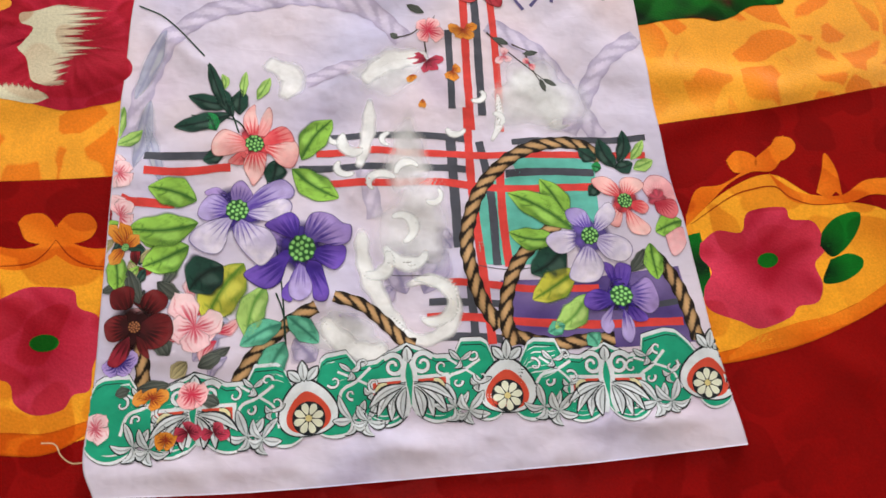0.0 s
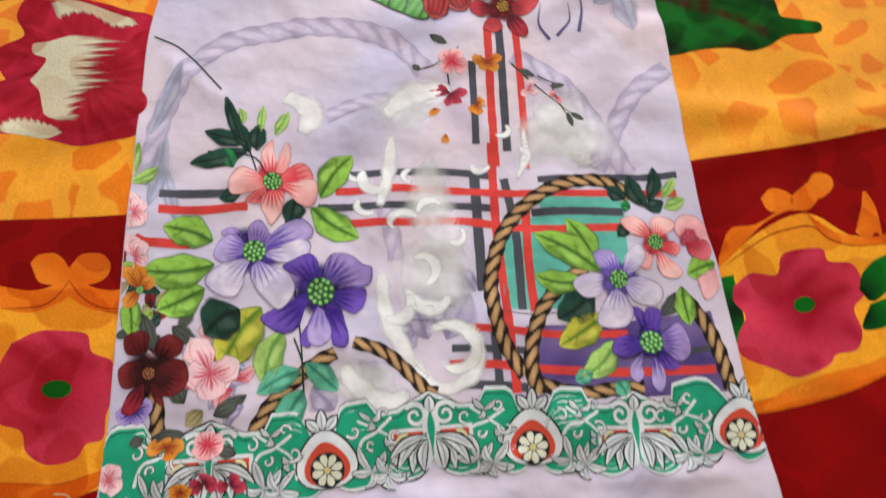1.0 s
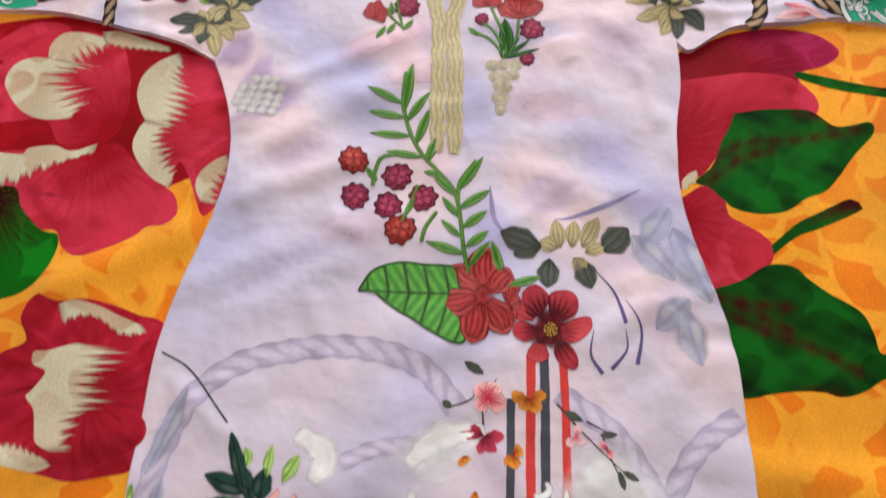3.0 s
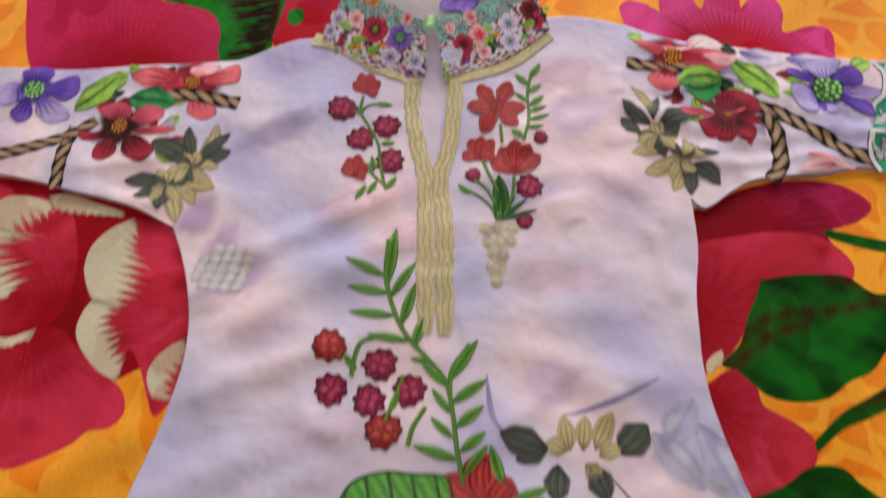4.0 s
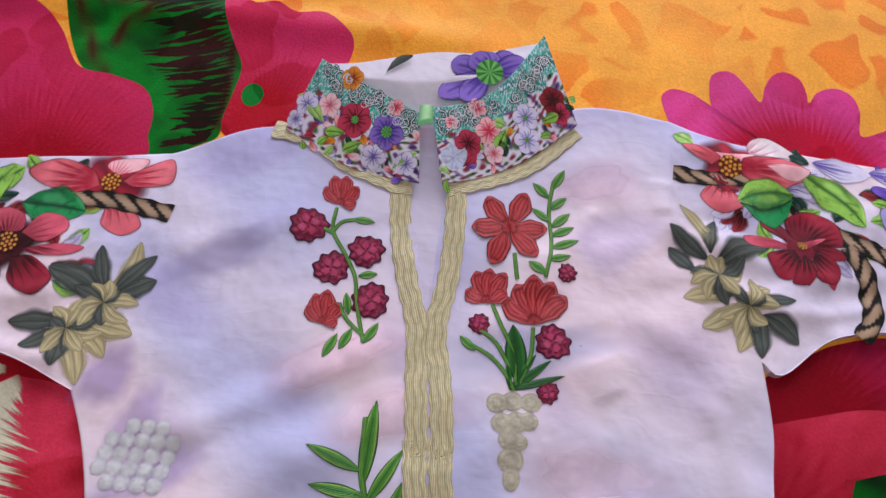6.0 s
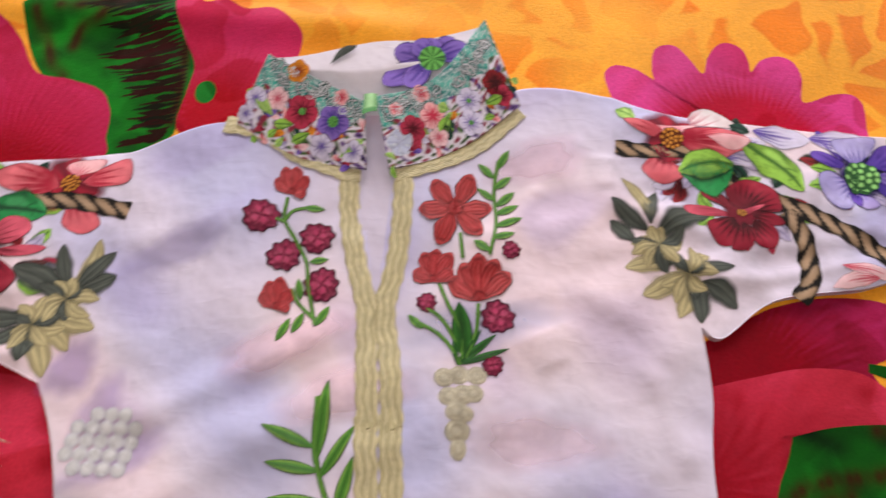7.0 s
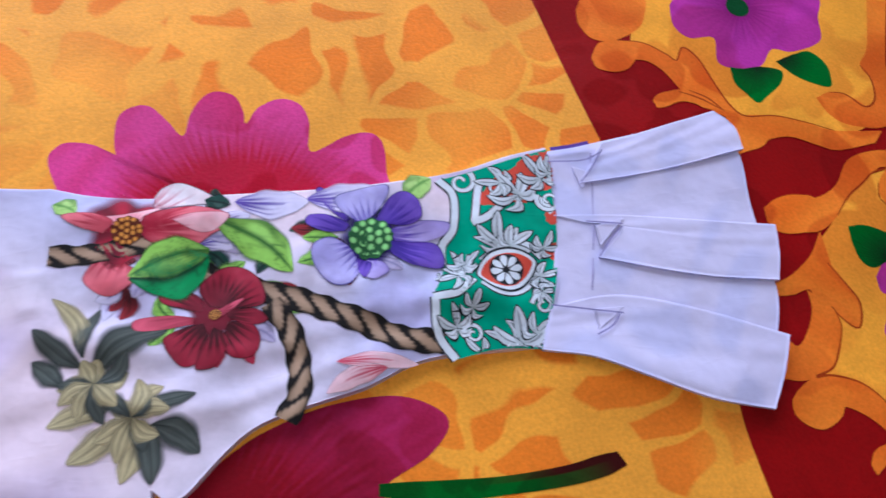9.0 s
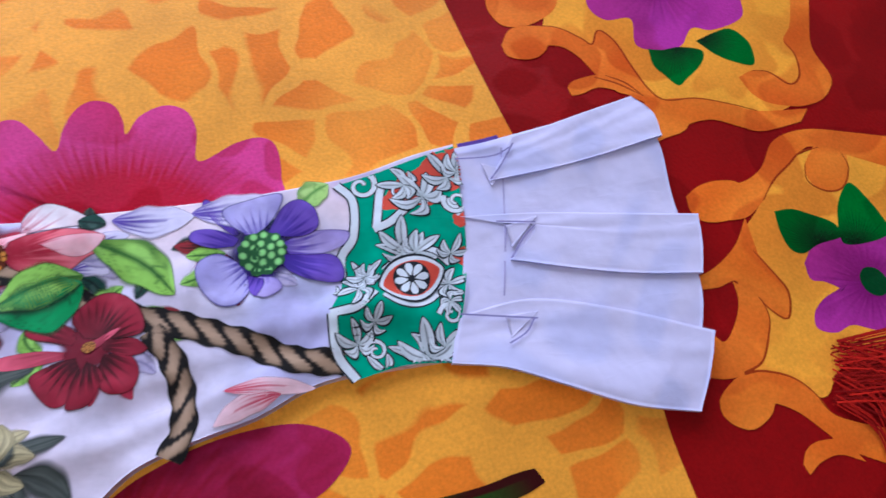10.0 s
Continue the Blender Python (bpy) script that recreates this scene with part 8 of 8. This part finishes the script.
for a, b, w, d in (((0.91, 1.576), (0.859, 1.562), 0.026, LIME), ((0.916, 1.595), (0.962, 1.548), 0.026, LIME), ((0.86, 1.559), (0.909, 1.572), 0.034, MID), ((0.929, 1.609), (0.979, 1.602), 0.022, LAVENDER), ((0.977, 1.604), (1.031, 1.603), 0.022, LAVENDER),
                   ((1.044, 1.594), (1.066, 1.607), 0.018, SPRING), ((0.926, 1.607), (0.909, 1.613), 0.012, BOTTLE), ((0.981, 1.483), (1.032, 1.474), 0.010, ROSE), ((1.012, 1.475), (0.972, 1.465), 0.012, ROSE),
                   ((0.293, 1.504), (0.344, 1.501), 0.032, MID), ((0.263, 1.521), (0.286, 1.535), 0.020, LIME), ((0.241, 1.486), (0.278, 1.536), 0.028, LIME), ((0.811, 1.625), (0.827, 1.615), 0.014, SPRING)):
    leaf(a, b, w, d, 6, random.uniform(-0.06, 0.06))
painted_flower([(0.910, 1.529)], [([(0.900, 1.528), (0.883, 1.532), (0.862, 1.532), (0.863, 1.524), (0.879, 1.523), (0.898, 1.524)], TONE_CHERRY), ([(0.901, 1.532), (0.880, 1.540), (0.877, 1.548), (0.887, 1.552), (0.900, 1.545), (0.903, 1.536)], TONE_RUBY), ([(0.903, 1.524), (0.889, 1.522), (0.878, 1.516), (0.886, 1.499), (0.897, 1.497), (0.906, 1.509)], TONE_RUBY), ([(0.918, 1.522), (0.913, 1.508), (0.919, 1.497), (0.932, 1.497), (0.937, 1.509), (0.931, 1.520)], TONE_RUBY), ([(0.909, 1.520), (0.902, 1.507), (0.896, 1.494), (0.909, 1.494), (0.918, 1.510)], TONE_RUBY),
                                ([(0.918, 1.530), (0.935, 1.528), (0.943, 1.519), (0.934, 1.517), (0.919, 1.524)], TONE_RUBY), ([(0.906, 1.536), (0.900, 1.551), (0.913, 1.562), (0.928, 1.561), (0.941, 1.546), (0.942, 1.530), (0.928, 1.529), (0.915, 1.533)], TONE_RUBY), ([(0.907, 1.531), (0.919, 1.535), (0.929, 1.536), (0.922, 1.531), (0.912, 1.526)], TONE_CHERRY)], 5, 0.004, "ruby red printed flower", ink("c8863a"), ink("3a140c"))
painted_flower([(0.858, 1.598)], [([(0.836, 1.577), (0.852, 1.577), (0.867, 1.562), (0.855, 1.552), (0.842, 1.553), (0.830, 1.566)], TONE_BLUSH), ([(0.875, 1.622), (0.881, 1.629), (0.893, 1.631), (0.909, 1.621), (0.919, 1.610), (0.904, 1.610), (0.887, 1.611), (0.876, 1.612)], TONE_WHITE), ([(0.843, 1.610), (0.856, 1.610), (0.880, 1.612), (0.873, 1.605), (0.863, 1.602), (0.849, 1.603)], TONE_ROSE), ([(0.869, 1.607), (0.880, 1.610), (0.904, 1.609), (0.925, 1.599), (0.920, 1.589), (0.913, 1.586), (0.895, 1.578), (0.872, 1.587), (0.865, 1.598)], TONE_BLUSH), ([(0.886, 1.601), (0.904, 1.603), (0.925, 1.599), (0.916, 1.589), (0.903, 1.589)], TONE_ROSE), ([(0.843, 1.598), (0.827, 1.605), (0.817, 1.615), (0.836, 1.614), (0.850, 1.606)], TONE_BLUSH)], 3.4, 0.010, "coral printed flower on the sleeve head", ink("cf8a34"), ink("5a240c"))
painted_flower([(1.016, 1.567)], [([(1.005, 1.583), (0.990, 1.611), (0.984, 1.610), (0.990, 1.595), (1.001, 1.582)], TONE_VIOLET), ([(1.008, 1.581), (0.998, 1.592), (0.996, 1.603), (1.012, 1.607), (1.035, 1.607), (1.029, 1.592), (1.016, 1.581)], TONE_MIST), ([(1.029, 1.570), (1.045, 1.576), (1.071, 1.571), (1.069, 1.563), (1.057, 1.560), (1.034, 1.560)], TONE_LILAC), ([(1.000, 1.564), (0.989, 1.571), (0.976, 1.565), (0.976, 1.549), (0.985, 1.535), (0.998, 1.534), (1.007, 1.547), (1.004, 1.556)], TONE_MIST), ([(1.011, 1.553), (1.021, 1.548), (1.024, 1.539), (1.012, 1.535), (1.005, 1.543)], TONE_LILAC),
                                ([(1.004, 1.555), (1.004, 1.543), (1.008, 1.537), (1.014, 1.549)], TONE_VIOLET), ([(1.000, 1.574), (0.985, 1.575), (0.974, 1.583), (0.977, 1.590), (0.991, 1.588), (1.003, 1.580)], TONE_VIOLET), ([(1.027, 1.563), (1.056, 1.559), (1.064, 1.549), (1.060, 1.537), (1.042, 1.541), (1.028, 1.552)], TONE_VIOLET), ([(1.021, 1.580), (1.033, 1.596), (1.045, 1.600), (1.054, 1.591), (1.054, 1.578), (1.044, 1.573), (1.029, 1.574)], TONE_VIOLET)], 6, 0.0148, "violet printed flower with a beaded green eye")
painted_flower([(0.356, 1.529)], [([(0.357, 1.505), (0.377, 1.507), (0.388, 1.494), (0.375, 1.484), (0.358, 1.491)], TONE_BLUSH), ([(0.349, 1.525), (0.332, 1.518), (0.303, 1.522), (0.289, 1.534), (0.312, 1.546), (0.339, 1.539)], TONE_BLUSH), ([(0.359, 1.535), (0.349, 1.543), (0.355, 1.550), (0.380, 1.553), (0.377, 1.542)], TONE_ROSE), ([(0.365, 1.530), (0.381, 1.546), (0.400, 1.555), (0.403, 1.533), (0.376, 1.526)], TONE_BLUSH)], 3.4, 0.0082, "coral printed flower on the sleeve head", ink("cf8a34"), ink("5a240c"))
painted_flower([(0.293, 1.470)], [([(0.284, 1.467), (0.271, 1.463), (0.252, 1.461), (0.260, 1.451), (0.283, 1.455)], TONE_RUBY), ([(0.280, 1.478), (0.266, 1.488), (0.282, 1.499), (0.299, 1.494), (0.301, 1.480)], TONE_CHERRY), ([(0.305, 1.465), (0.329, 1.471), (0.352, 1.471), (0.341, 1.463), (0.318, 1.461)], TONE_CHERRY), ([(0.301, 1.478), (0.312, 1.496), (0.330, 1.495), (0.336, 1.484), (0.320, 1.471)], TONE_CHERRY), ([(0.289, 1.457), (0.297, 1.442), (0.287, 1.428), (0.275, 1.432), (0.275, 1.448)], TONE_RUBY), ([(0.300, 1.458), (0.316, 1.460), (0.336, 1.444), (0.326, 1.428), (0.303, 1.439)], TONE_RUBY)], 5, 0.0085, "ruby red printed flower", ink("c8863a"), ink("3a140c"))
painted_flower([(0.193, 1.508)], [([(0.185, 1.513), (0.167, 1.515), (0.152, 1.503), (0.164, 1.486), (0.185, 1.495)], TONE_LILAC), ([(0.181, 1.516), (0.174, 1.530), (0.193, 1.539), (0.207, 1.532), (0.200, 1.515)], TONE_VIOLET), ([(0.202, 1.507), (0.213, 1.522), (0.232, 1.530), (0.239, 1.509), (0.226, 1.496)], TONE_VIOLET), ([(0.201, 1.501), (0.224, 1.494), (0.238, 1.478), (0.219, 1.470), (0.201, 1.482)], TONE_LILAC), ([(0.190, 1.499), (0.199, 1.479), (0.188, 1.467), (0.175, 1.480)], TONE_VIOLET)], 6, 0.0105, "violet printed flower with a beaded green eye")
for a, b, w, d in (((0.831, 1.507), (0.802, 1.537), 24, OLIVE), ((0.833, 1.512), (0.812, 1.557), 20, STRAW), ((0.832, 1.512), (0.841, 1.545), 20, OLIVE), ((0.836, 1.5), (0.882, 1.523), 36, OLIVE), ((0.82, 1.498), (0.801, 1.517), 24, OLIVE),
                   ((0.847, 1.496), (0.816, 1.496), 24, STRAW), ((0.848, 1.479), (0.81, 1.475), 26, STRAW), ((0.852, 1.472), (0.822, 1.451), 28, STRAW), ((0.861, 1.468), (0.85, 1.435), 26, STRAW), ((0.869, 1.465), (0.896, 1.444), 32, OLIVE),
                   ((0.865, 1.469), (0.867, 1.431), 26, OLIVE), ((0.857, 1.475), (0.897, 1.479), 20, OLIVE), ((0.862, 1.478), (0.878, 1.487), 18, STRAW),
                   ((0.376, 1.434), (0.33, 1.453), 40, OLIVE), ((0.377, 1.438), (0.364, 1.475), 22, OLIVE), ((0.379, 1.438), (0.392, 1.481), 26, STRAW), ((0.381, 1.436), (0.408, 1.47), 24, OLIVE), ((0.384, 1.434), (0.412, 1.45), 30, OLIVE),
                   ((0.39, 1.428), (0.365, 1.426), 30, STRAW), ((0.352, 1.413), (0.312, 1.409), 28, OLIVE), ((0.369, 1.412), (0.404, 1.407), 30, STRAW), ((0.36, 1.407), (0.388, 1.388), 28, STRAW), ((0.355, 1.406), (0.373, 1.367), 30, STRAW),
                   ((0.348, 1.404), (0.354, 1.378), 26, OLIVE), ((0.346, 1.406), (0.327, 1.391), 22, OLIVE), ((0.358, 1.414), (0.339, 1.414), 20, STRAW)):
    leaf(a, b, w * S65 * 1.35, d, 4.6 + 0.3 * random.random(), random.uniform(-0.08, 0.08), soft=1.0)


for centre in ((0.838, 1.495), (0.859, 1.471), (0.377, 1.429), (0.356, 1.407)):
    for k in range(9):
        t = 0.7 * k + random.uniform(-0.2, 0.2)
        p = np.array(centre)
        leaf(p, p + random.uniform(0.014, 0.028) * np.array([math.cos(t), math.sin(t)]), 0.012, (STRAW, OLIVE, STRAW)[k % 3], 5.4 + 0.12 * k, random.uniform(-0.1, 0.1), soft=1.0)
# deeper leaves and petals crowded behind the sleeve flowers
for centre, spread, count in (((0.917, 1.533), 0.05, 18), ((0.891, 1.588), 0.04, 14), ((0.879, 1.564), 0.045, 16), ((1.007, 1.565), 0.04, 10), ((0.313, 1.506), 0.05, 16), ((0.309, 1.46), 0.05, 16)):
    for k in range(count):
        t, r = random.uniform(0, 6.283), spread * random.uniform(0.1, 0.8)
        p = np.array(centre) + r * np.array([math.cos(t), 0.7 * math.sin(t)])
        leaf(p, p + 0.024 * np.array([math.cos(t + 0.5), 0.8 * math.sin(t + 0.5)]), 0.012, (BOTTLE, WINE, GHOST, LIME, RUBY, LAVENDER)[k % 6], 2.2 + 0.1 * (k % 10), random.uniform(-0.1, 0.1), soft=0.95)


# ---------- cuff bands ----------
def cuff_band(low, high, left, right, spots, turn):
    dyed("cuff_band", Sheet().coons(low, high, left, right, 40, 50, TEAL), 3.4, "teal printed cuff band with white scrollwork")
    rng = random.Random(turn)
    lo, hi, le, ri = (spline(a) for a in (low, high, left, right))

    def outside(x, y):
        """Whether a place lies off the band, which runs from its left edge to its right one."""
        ys = (lo(0.5)[0][1] + 0 * y, hi(0.5)[0][1])
        f = np.clip((y - ys[0]) / (ys[1] - ys[0]), 0, 1)
        a, b = le(f)[:, 0], ri(f)[:, 0]
        g = np.clip((x - a) / (b - a), 0, 1)
        return (x < a - 0.002) | (x > b) | (y < lo(g)[:, 1] + 0.001) | (y > hi(g)[:, 1] - 0.001)

    for kind, c, r, *way in spots:
        bd = Bundle("cuff_motif", COTTON, kurti, kurti_height, 0.0002 + 0.00008 * {"brick": 4.4, "daisy": 9.5}.get(kind, 5.6))
        if kind == "daisy":
            sh = bd.sheet("ground")
            sh.petal((c[0] - r * 1.9, c[1] - r * 0.2), (c[0] + r * 1.9, c[1] + r * 0.2), r * 2.9, INKY, 0, 20, 14, 0.5, 0.7)
            sh.petal((c[0] - r * 1.8, c[1] - r * 0.2), (c[0] + r * 1.8, c[1] + r * 0.2), r * 2.6, CHALK, 0, 20, 14, 0.5, 0.7, 0.00005)
            sh.petal((c[0] - r * 1.6, c[1] - r * 0.2), (c[0] + r * 1.6, c[1] + r * 0.2), r * 2.1, BRICK, 0, 20, 14, 0.5, 0.7, 0.0001)
            sh.blob(c, r, INKY, dz=0.00015)
            for k, tip in enumerate(around(c, r * 0.93, 8)):
                bd.sheet("petal").petal((c[0] + 0.2 * (tip[0] - c[0]), c[1] + 0.2 * (tip[1] - c[1])), tip, r * 0.42, CHALK, 0, 8, 6, 0.65, 0.5, 0.0004)
        elif kind == "brick":
            bd.sheet("ground").blob(c, r, BRICK, 0.7, 20, ragged=0.1)
        elif kind == "fan":
            acanthus(bd, c, way[0], r, 5, rng, 1.8)
        elif kind == "curl":
            spiral(bd, c, r * 0.8, 1.3, rng.uniform(0, 6), rng.choice((-1, 1)), r * 0.3)
        else:
            for k in range(3):
                spiral(bd, (c[0] + rng.uniform(-r, r), c[1] + rng.uniform(-r, r)), r * 0.55, 1.0, rng.uniform(0, 6), rng.choice((-1, 1)), r * 0.2)
            for k, tip in enumerate(around(c, r, 9, rng.uniform(0, 1))):
                outlined(bd, c, (c[0] + (tip[0] - c[0]) * rng.uniform(0.8, 1.3), c[1] + (tip[1] - c[1]) * rng.uniform(0.8, 1.3)), r * 0.42, CHALK, rng.uniform(-0.2, 0.2), 0.8, 0.00012 + 0.00003 * k, 0.0012)
        bd.link(cut=outside)


cuff_band([(1.042, 1.474), (1.08, 1.476), (1.117, 1.47)], [(1.064, 1.606), (1.109, 1.611), (1.157, 1.62)], [(1.056, 1.473), (1.048, 1.491), (1.049, 1.515), (1.059, 1.532), (1.064, 1.555), (1.074, 1.566), (1.079, 1.591), (1.071, 1.605)], [(1.117, 1.47), (1.143, 1.538), (1.157, 1.62)],
          [("brick", (1.127, 1.593), 0.0200), ("brick", (1.151, 1.604), 0.0220), ("brick", (1.109, 1.587), 0.0120), ("brick", (1.167, 1.608), 0.0140), ("brick", (1.148, 1.564), 0.0080), ("brick", (1.144, 1.538), 0.0100),
           ("fan", (1.104, 1.551), 0.0230, 1.40), ("fan", (1.105, 1.546), 0.0200, 2.60), ("fan", (1.111, 1.547), 0.0180, 0.40), ("fan", (1.074, 1.536), 0.0150, 1.90), ("fan", (1.076, 1.538), 0.0130, 0.60), ("fan", (1.069, 1.529), 0.0160, 3.30),
           ("fan", (1.102, 1.476), 0.0280, 1.50), ("fan", (1.098, 1.480), 0.0200, 2.70), ("fan", (1.113, 1.481), 0.0180, 0.60), ("fan", (1.061, 1.494), 0.0170, 1.60), ("fan", (1.074, 1.505), 0.0130, 1.00), ("fan", (1.125, 1.584), 0.0260, 2.10),
           ("fan", (1.146, 1.596), 0.0240, 2.00), ("fan", (1.153, 1.599), 0.0200, 0.80), ("fan", (1.115, 1.595), 0.0180, 2.90), ("fan", (1.133, 1.541), 0.0140, 0.90), ("fan", (1.126, 1.521), 0.0160, 0.10), ("fan", (1.074, 1.474), 0.0140, 2.20),
           ("fan", (1.124, 1.509), 0.0130, 5.20), ("curl", (1.087, 1.601), 0.0140), ("curl", (1.147, 1.577), 0.0120), ("curl", (1.054, 1.531), 0.0060), ("curl", (1.071, 1.488), 0.0090), ("curl", (1.122, 1.500), 0.0100),
           ("curl", (1.110, 1.591), 0.0080), ("daisy", (1.104, 1.530), 0.0120)], 3)
for a in ([(1.071, 1.605), (1.079, 1.591), (1.074, 1.566), (1.064, 1.555), (1.061, 1.540)],
          [(1.050, 1.515), (1.048, 1.491), (1.056, 1.473)],
          [(1.049, 1.515), (1.066, 1.516), (1.079, 1.525)],
          [(1.090, 1.569), (1.098, 1.594), (1.102, 1.598)],
          [(1.088, 1.568), (1.100, 1.571), (1.120, 1.582), (1.140, 1.579), (1.147, 1.567)],
          [(1.084, 1.522), (1.095, 1.514), (1.110, 1.513), (1.126, 1.523)],
          [(1.088, 1.538), (1.106, 1.548), (1.122, 1.545), (1.131, 1.535)]):
    dyed("cuff_edge", Sheet().ribbon(a, 0.0072, INKY, 0, 3), 4.0)
    dyed("cuff_edge", Sheet().ribbon(a, 0.0050, CHALK, 0, 3), 4.6)
cuff_band([(0.085, 1.419), (0.133, 1.408), (0.164, 1.413)], [(0.029, 1.569), (0.078, 1.565), (0.113, 1.559)], [(0.085, 1.419), (0.029, 1.569)], [(0.164, 1.413), (0.137, 1.457), (0.113, 1.559)],
          [("spray", (0.131, 1.434), 0.014), ("daisy", (0.099, 1.477), 0.011), ("spray", (0.119, 1.495), 0.014), ("spray", (0.1, 1.431), 0.012)], 8)

# ---------- ruffled cuff ----------
RUFFLE = (lambda x, y: mixed(ink("d0cae8"), ink("b4b6e0"), 0.5 * np.clip(np.sin(60 * x + 2 * np.sin(31 * y)) * np.sin(74 * y - 20 * x + 2 * np.sin(43 * x)) * 2, 0, 1)),)


def pleat(name, low, high, left, right, rise, rim=0.003, label=""):
    Sheet().coons(low, high, left, right, 60, 26, RUFFLE, lambda u, v: rise(u, v) + 0.0006 * np.sin(9 * u + 3 * np.sin(5 * v)) * np.sin(7 * v + 2), rim).link(name, LAWN, ruffle, bed_height, 0.0, label)


ruffle = tagged(new("ruffle_cuff"), "plain lavender pleated ruffle at the sleeve end")
ruffle.parent = kurti
pleat("pleat_ground", [(1.114, 1.47), (1.146, 1.458), (1.178, 1.44), (1.221, 1.416), (1.252, 1.406)], [(1.157, 1.619), (1.198, 1.621), (1.243, 1.624), (1.299, 1.628)], [(1.114, 1.47), (1.141, 1.538), (1.157, 1.619)],
      [(1.252, 1.406), (1.276, 1.447), (1.292, 1.487), (1.296, 1.539), (1.304, 1.594), (1.299, 1.628)], lambda u, v: 0.0055 + 0.001 * np.sin(v * 25) * u)
pleat("pleat", [(1.174, 1.587), (1.213, 1.587), (1.262, 1.59), (1.307, 1.595)], [(1.2, 1.619), (1.229, 1.622), (1.267, 1.628), (1.298, 1.633)], [(1.174, 1.587), (1.2, 1.619)], [(1.307, 1.595), (1.308, 1.616), (1.298, 1.633)],
      lambda u, v: 0.0074 + 0.0016 * (1 - v) * (0.4 + 0.6 * u))
pleat("pleat", [(1.17, 1.527), (1.204, 1.514), (1.251, 1.499), (1.294, 1.489)], [(1.146, 1.565), (1.191, 1.558), (1.249, 1.545), (1.309, 1.531)], [(1.17, 1.527), (1.193, 1.547), (1.17, 1.555), (1.146, 1.565)], [(1.294, 1.489), (1.303, 1.51), (1.309, 1.531)],
      lambda u, v: 0.0071 + 0.0016 * (1 - v) * (0.4 + 0.6 * u))
pleat("pleat", [(1.114, 1.47), (1.146, 1.457), (1.177, 1.439), (1.217, 1.416), (1.255, 1.404)], [(1.127, 1.498), (1.175, 1.498), (1.23, 1.478), (1.286, 1.45)], [(1.114, 1.47), (1.127, 1.498)], [(1.255, 1.404), (1.273, 1.428), (1.286, 1.45)],
      lambda u, v: 0.0067 + 0.0014 * np.clip(u * 1.4, 0, 1) * (0.5 + 0.5 * v))
# thin darker lavender lines along the pleat ends and tuck edges
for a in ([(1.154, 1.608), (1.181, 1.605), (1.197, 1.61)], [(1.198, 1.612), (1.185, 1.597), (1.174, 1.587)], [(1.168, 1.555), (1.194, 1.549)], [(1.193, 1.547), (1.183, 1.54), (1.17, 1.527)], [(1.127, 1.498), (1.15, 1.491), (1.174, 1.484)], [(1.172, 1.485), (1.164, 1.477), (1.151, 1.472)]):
    Sheet().ribbon(a, 0.0012, ink("8c84b4"), 0, 1, lambda u, v: 0.0098 + 0 * u).link("ruffle_line", COTTON, ruffle, bed_height, 0.0)
Sheet().ribbon([(1.159, 1.618), (1.174, 1.618), (1.189, 1.619)], 0.003, ink("5a3f96"), 0, 2).link("piping", COTTON, ruffle, bed_height, 0.0102, "violet piping at the cuff seam")
# stitched seam running across the pleats
Sheet().ribbon([(1.19, 1.612), (1.174, 1.552), (1.159, 1.506), (1.144, 1.462)], 0.0012, ink("aaa2cc"), 0, 1, lambda u, v: 0.0062 + 0.0006 * np.sin(u * 300)).link("ruffle_line", COTTON, ruffle, bed_height, 0.0)
for a, b, c, up in (((1.174, 1.551), (1.197, 1.554), (1.173, 1.535), 0.0086), ((1.155, 1.491), (1.176, 1.489), (1.154, 1.476), 0.0080), ((1.187, 1.594), (1.172, 1.602), (1.174, 1.583), 0.0075)):
    Sheet().coons([a, c], [b, b], [a, b], [c, b], 8, 8, RUFFLE, 0.0, 0.001).link("tuck", LAWN, ruffle, bed_height, up)
# loose thread beside the hem
Sheet().ribbon([(0.352, 0.601), (0.364, 0.6), (0.371, 0.59), (0.381, 0.584), (0.393, 0.585)], 0.0012, ink("e8c49a"), 30, 2).link("loose_thread", THREAD, kurti, bed_height, 0.003, "loose pale thread at the hem corner")
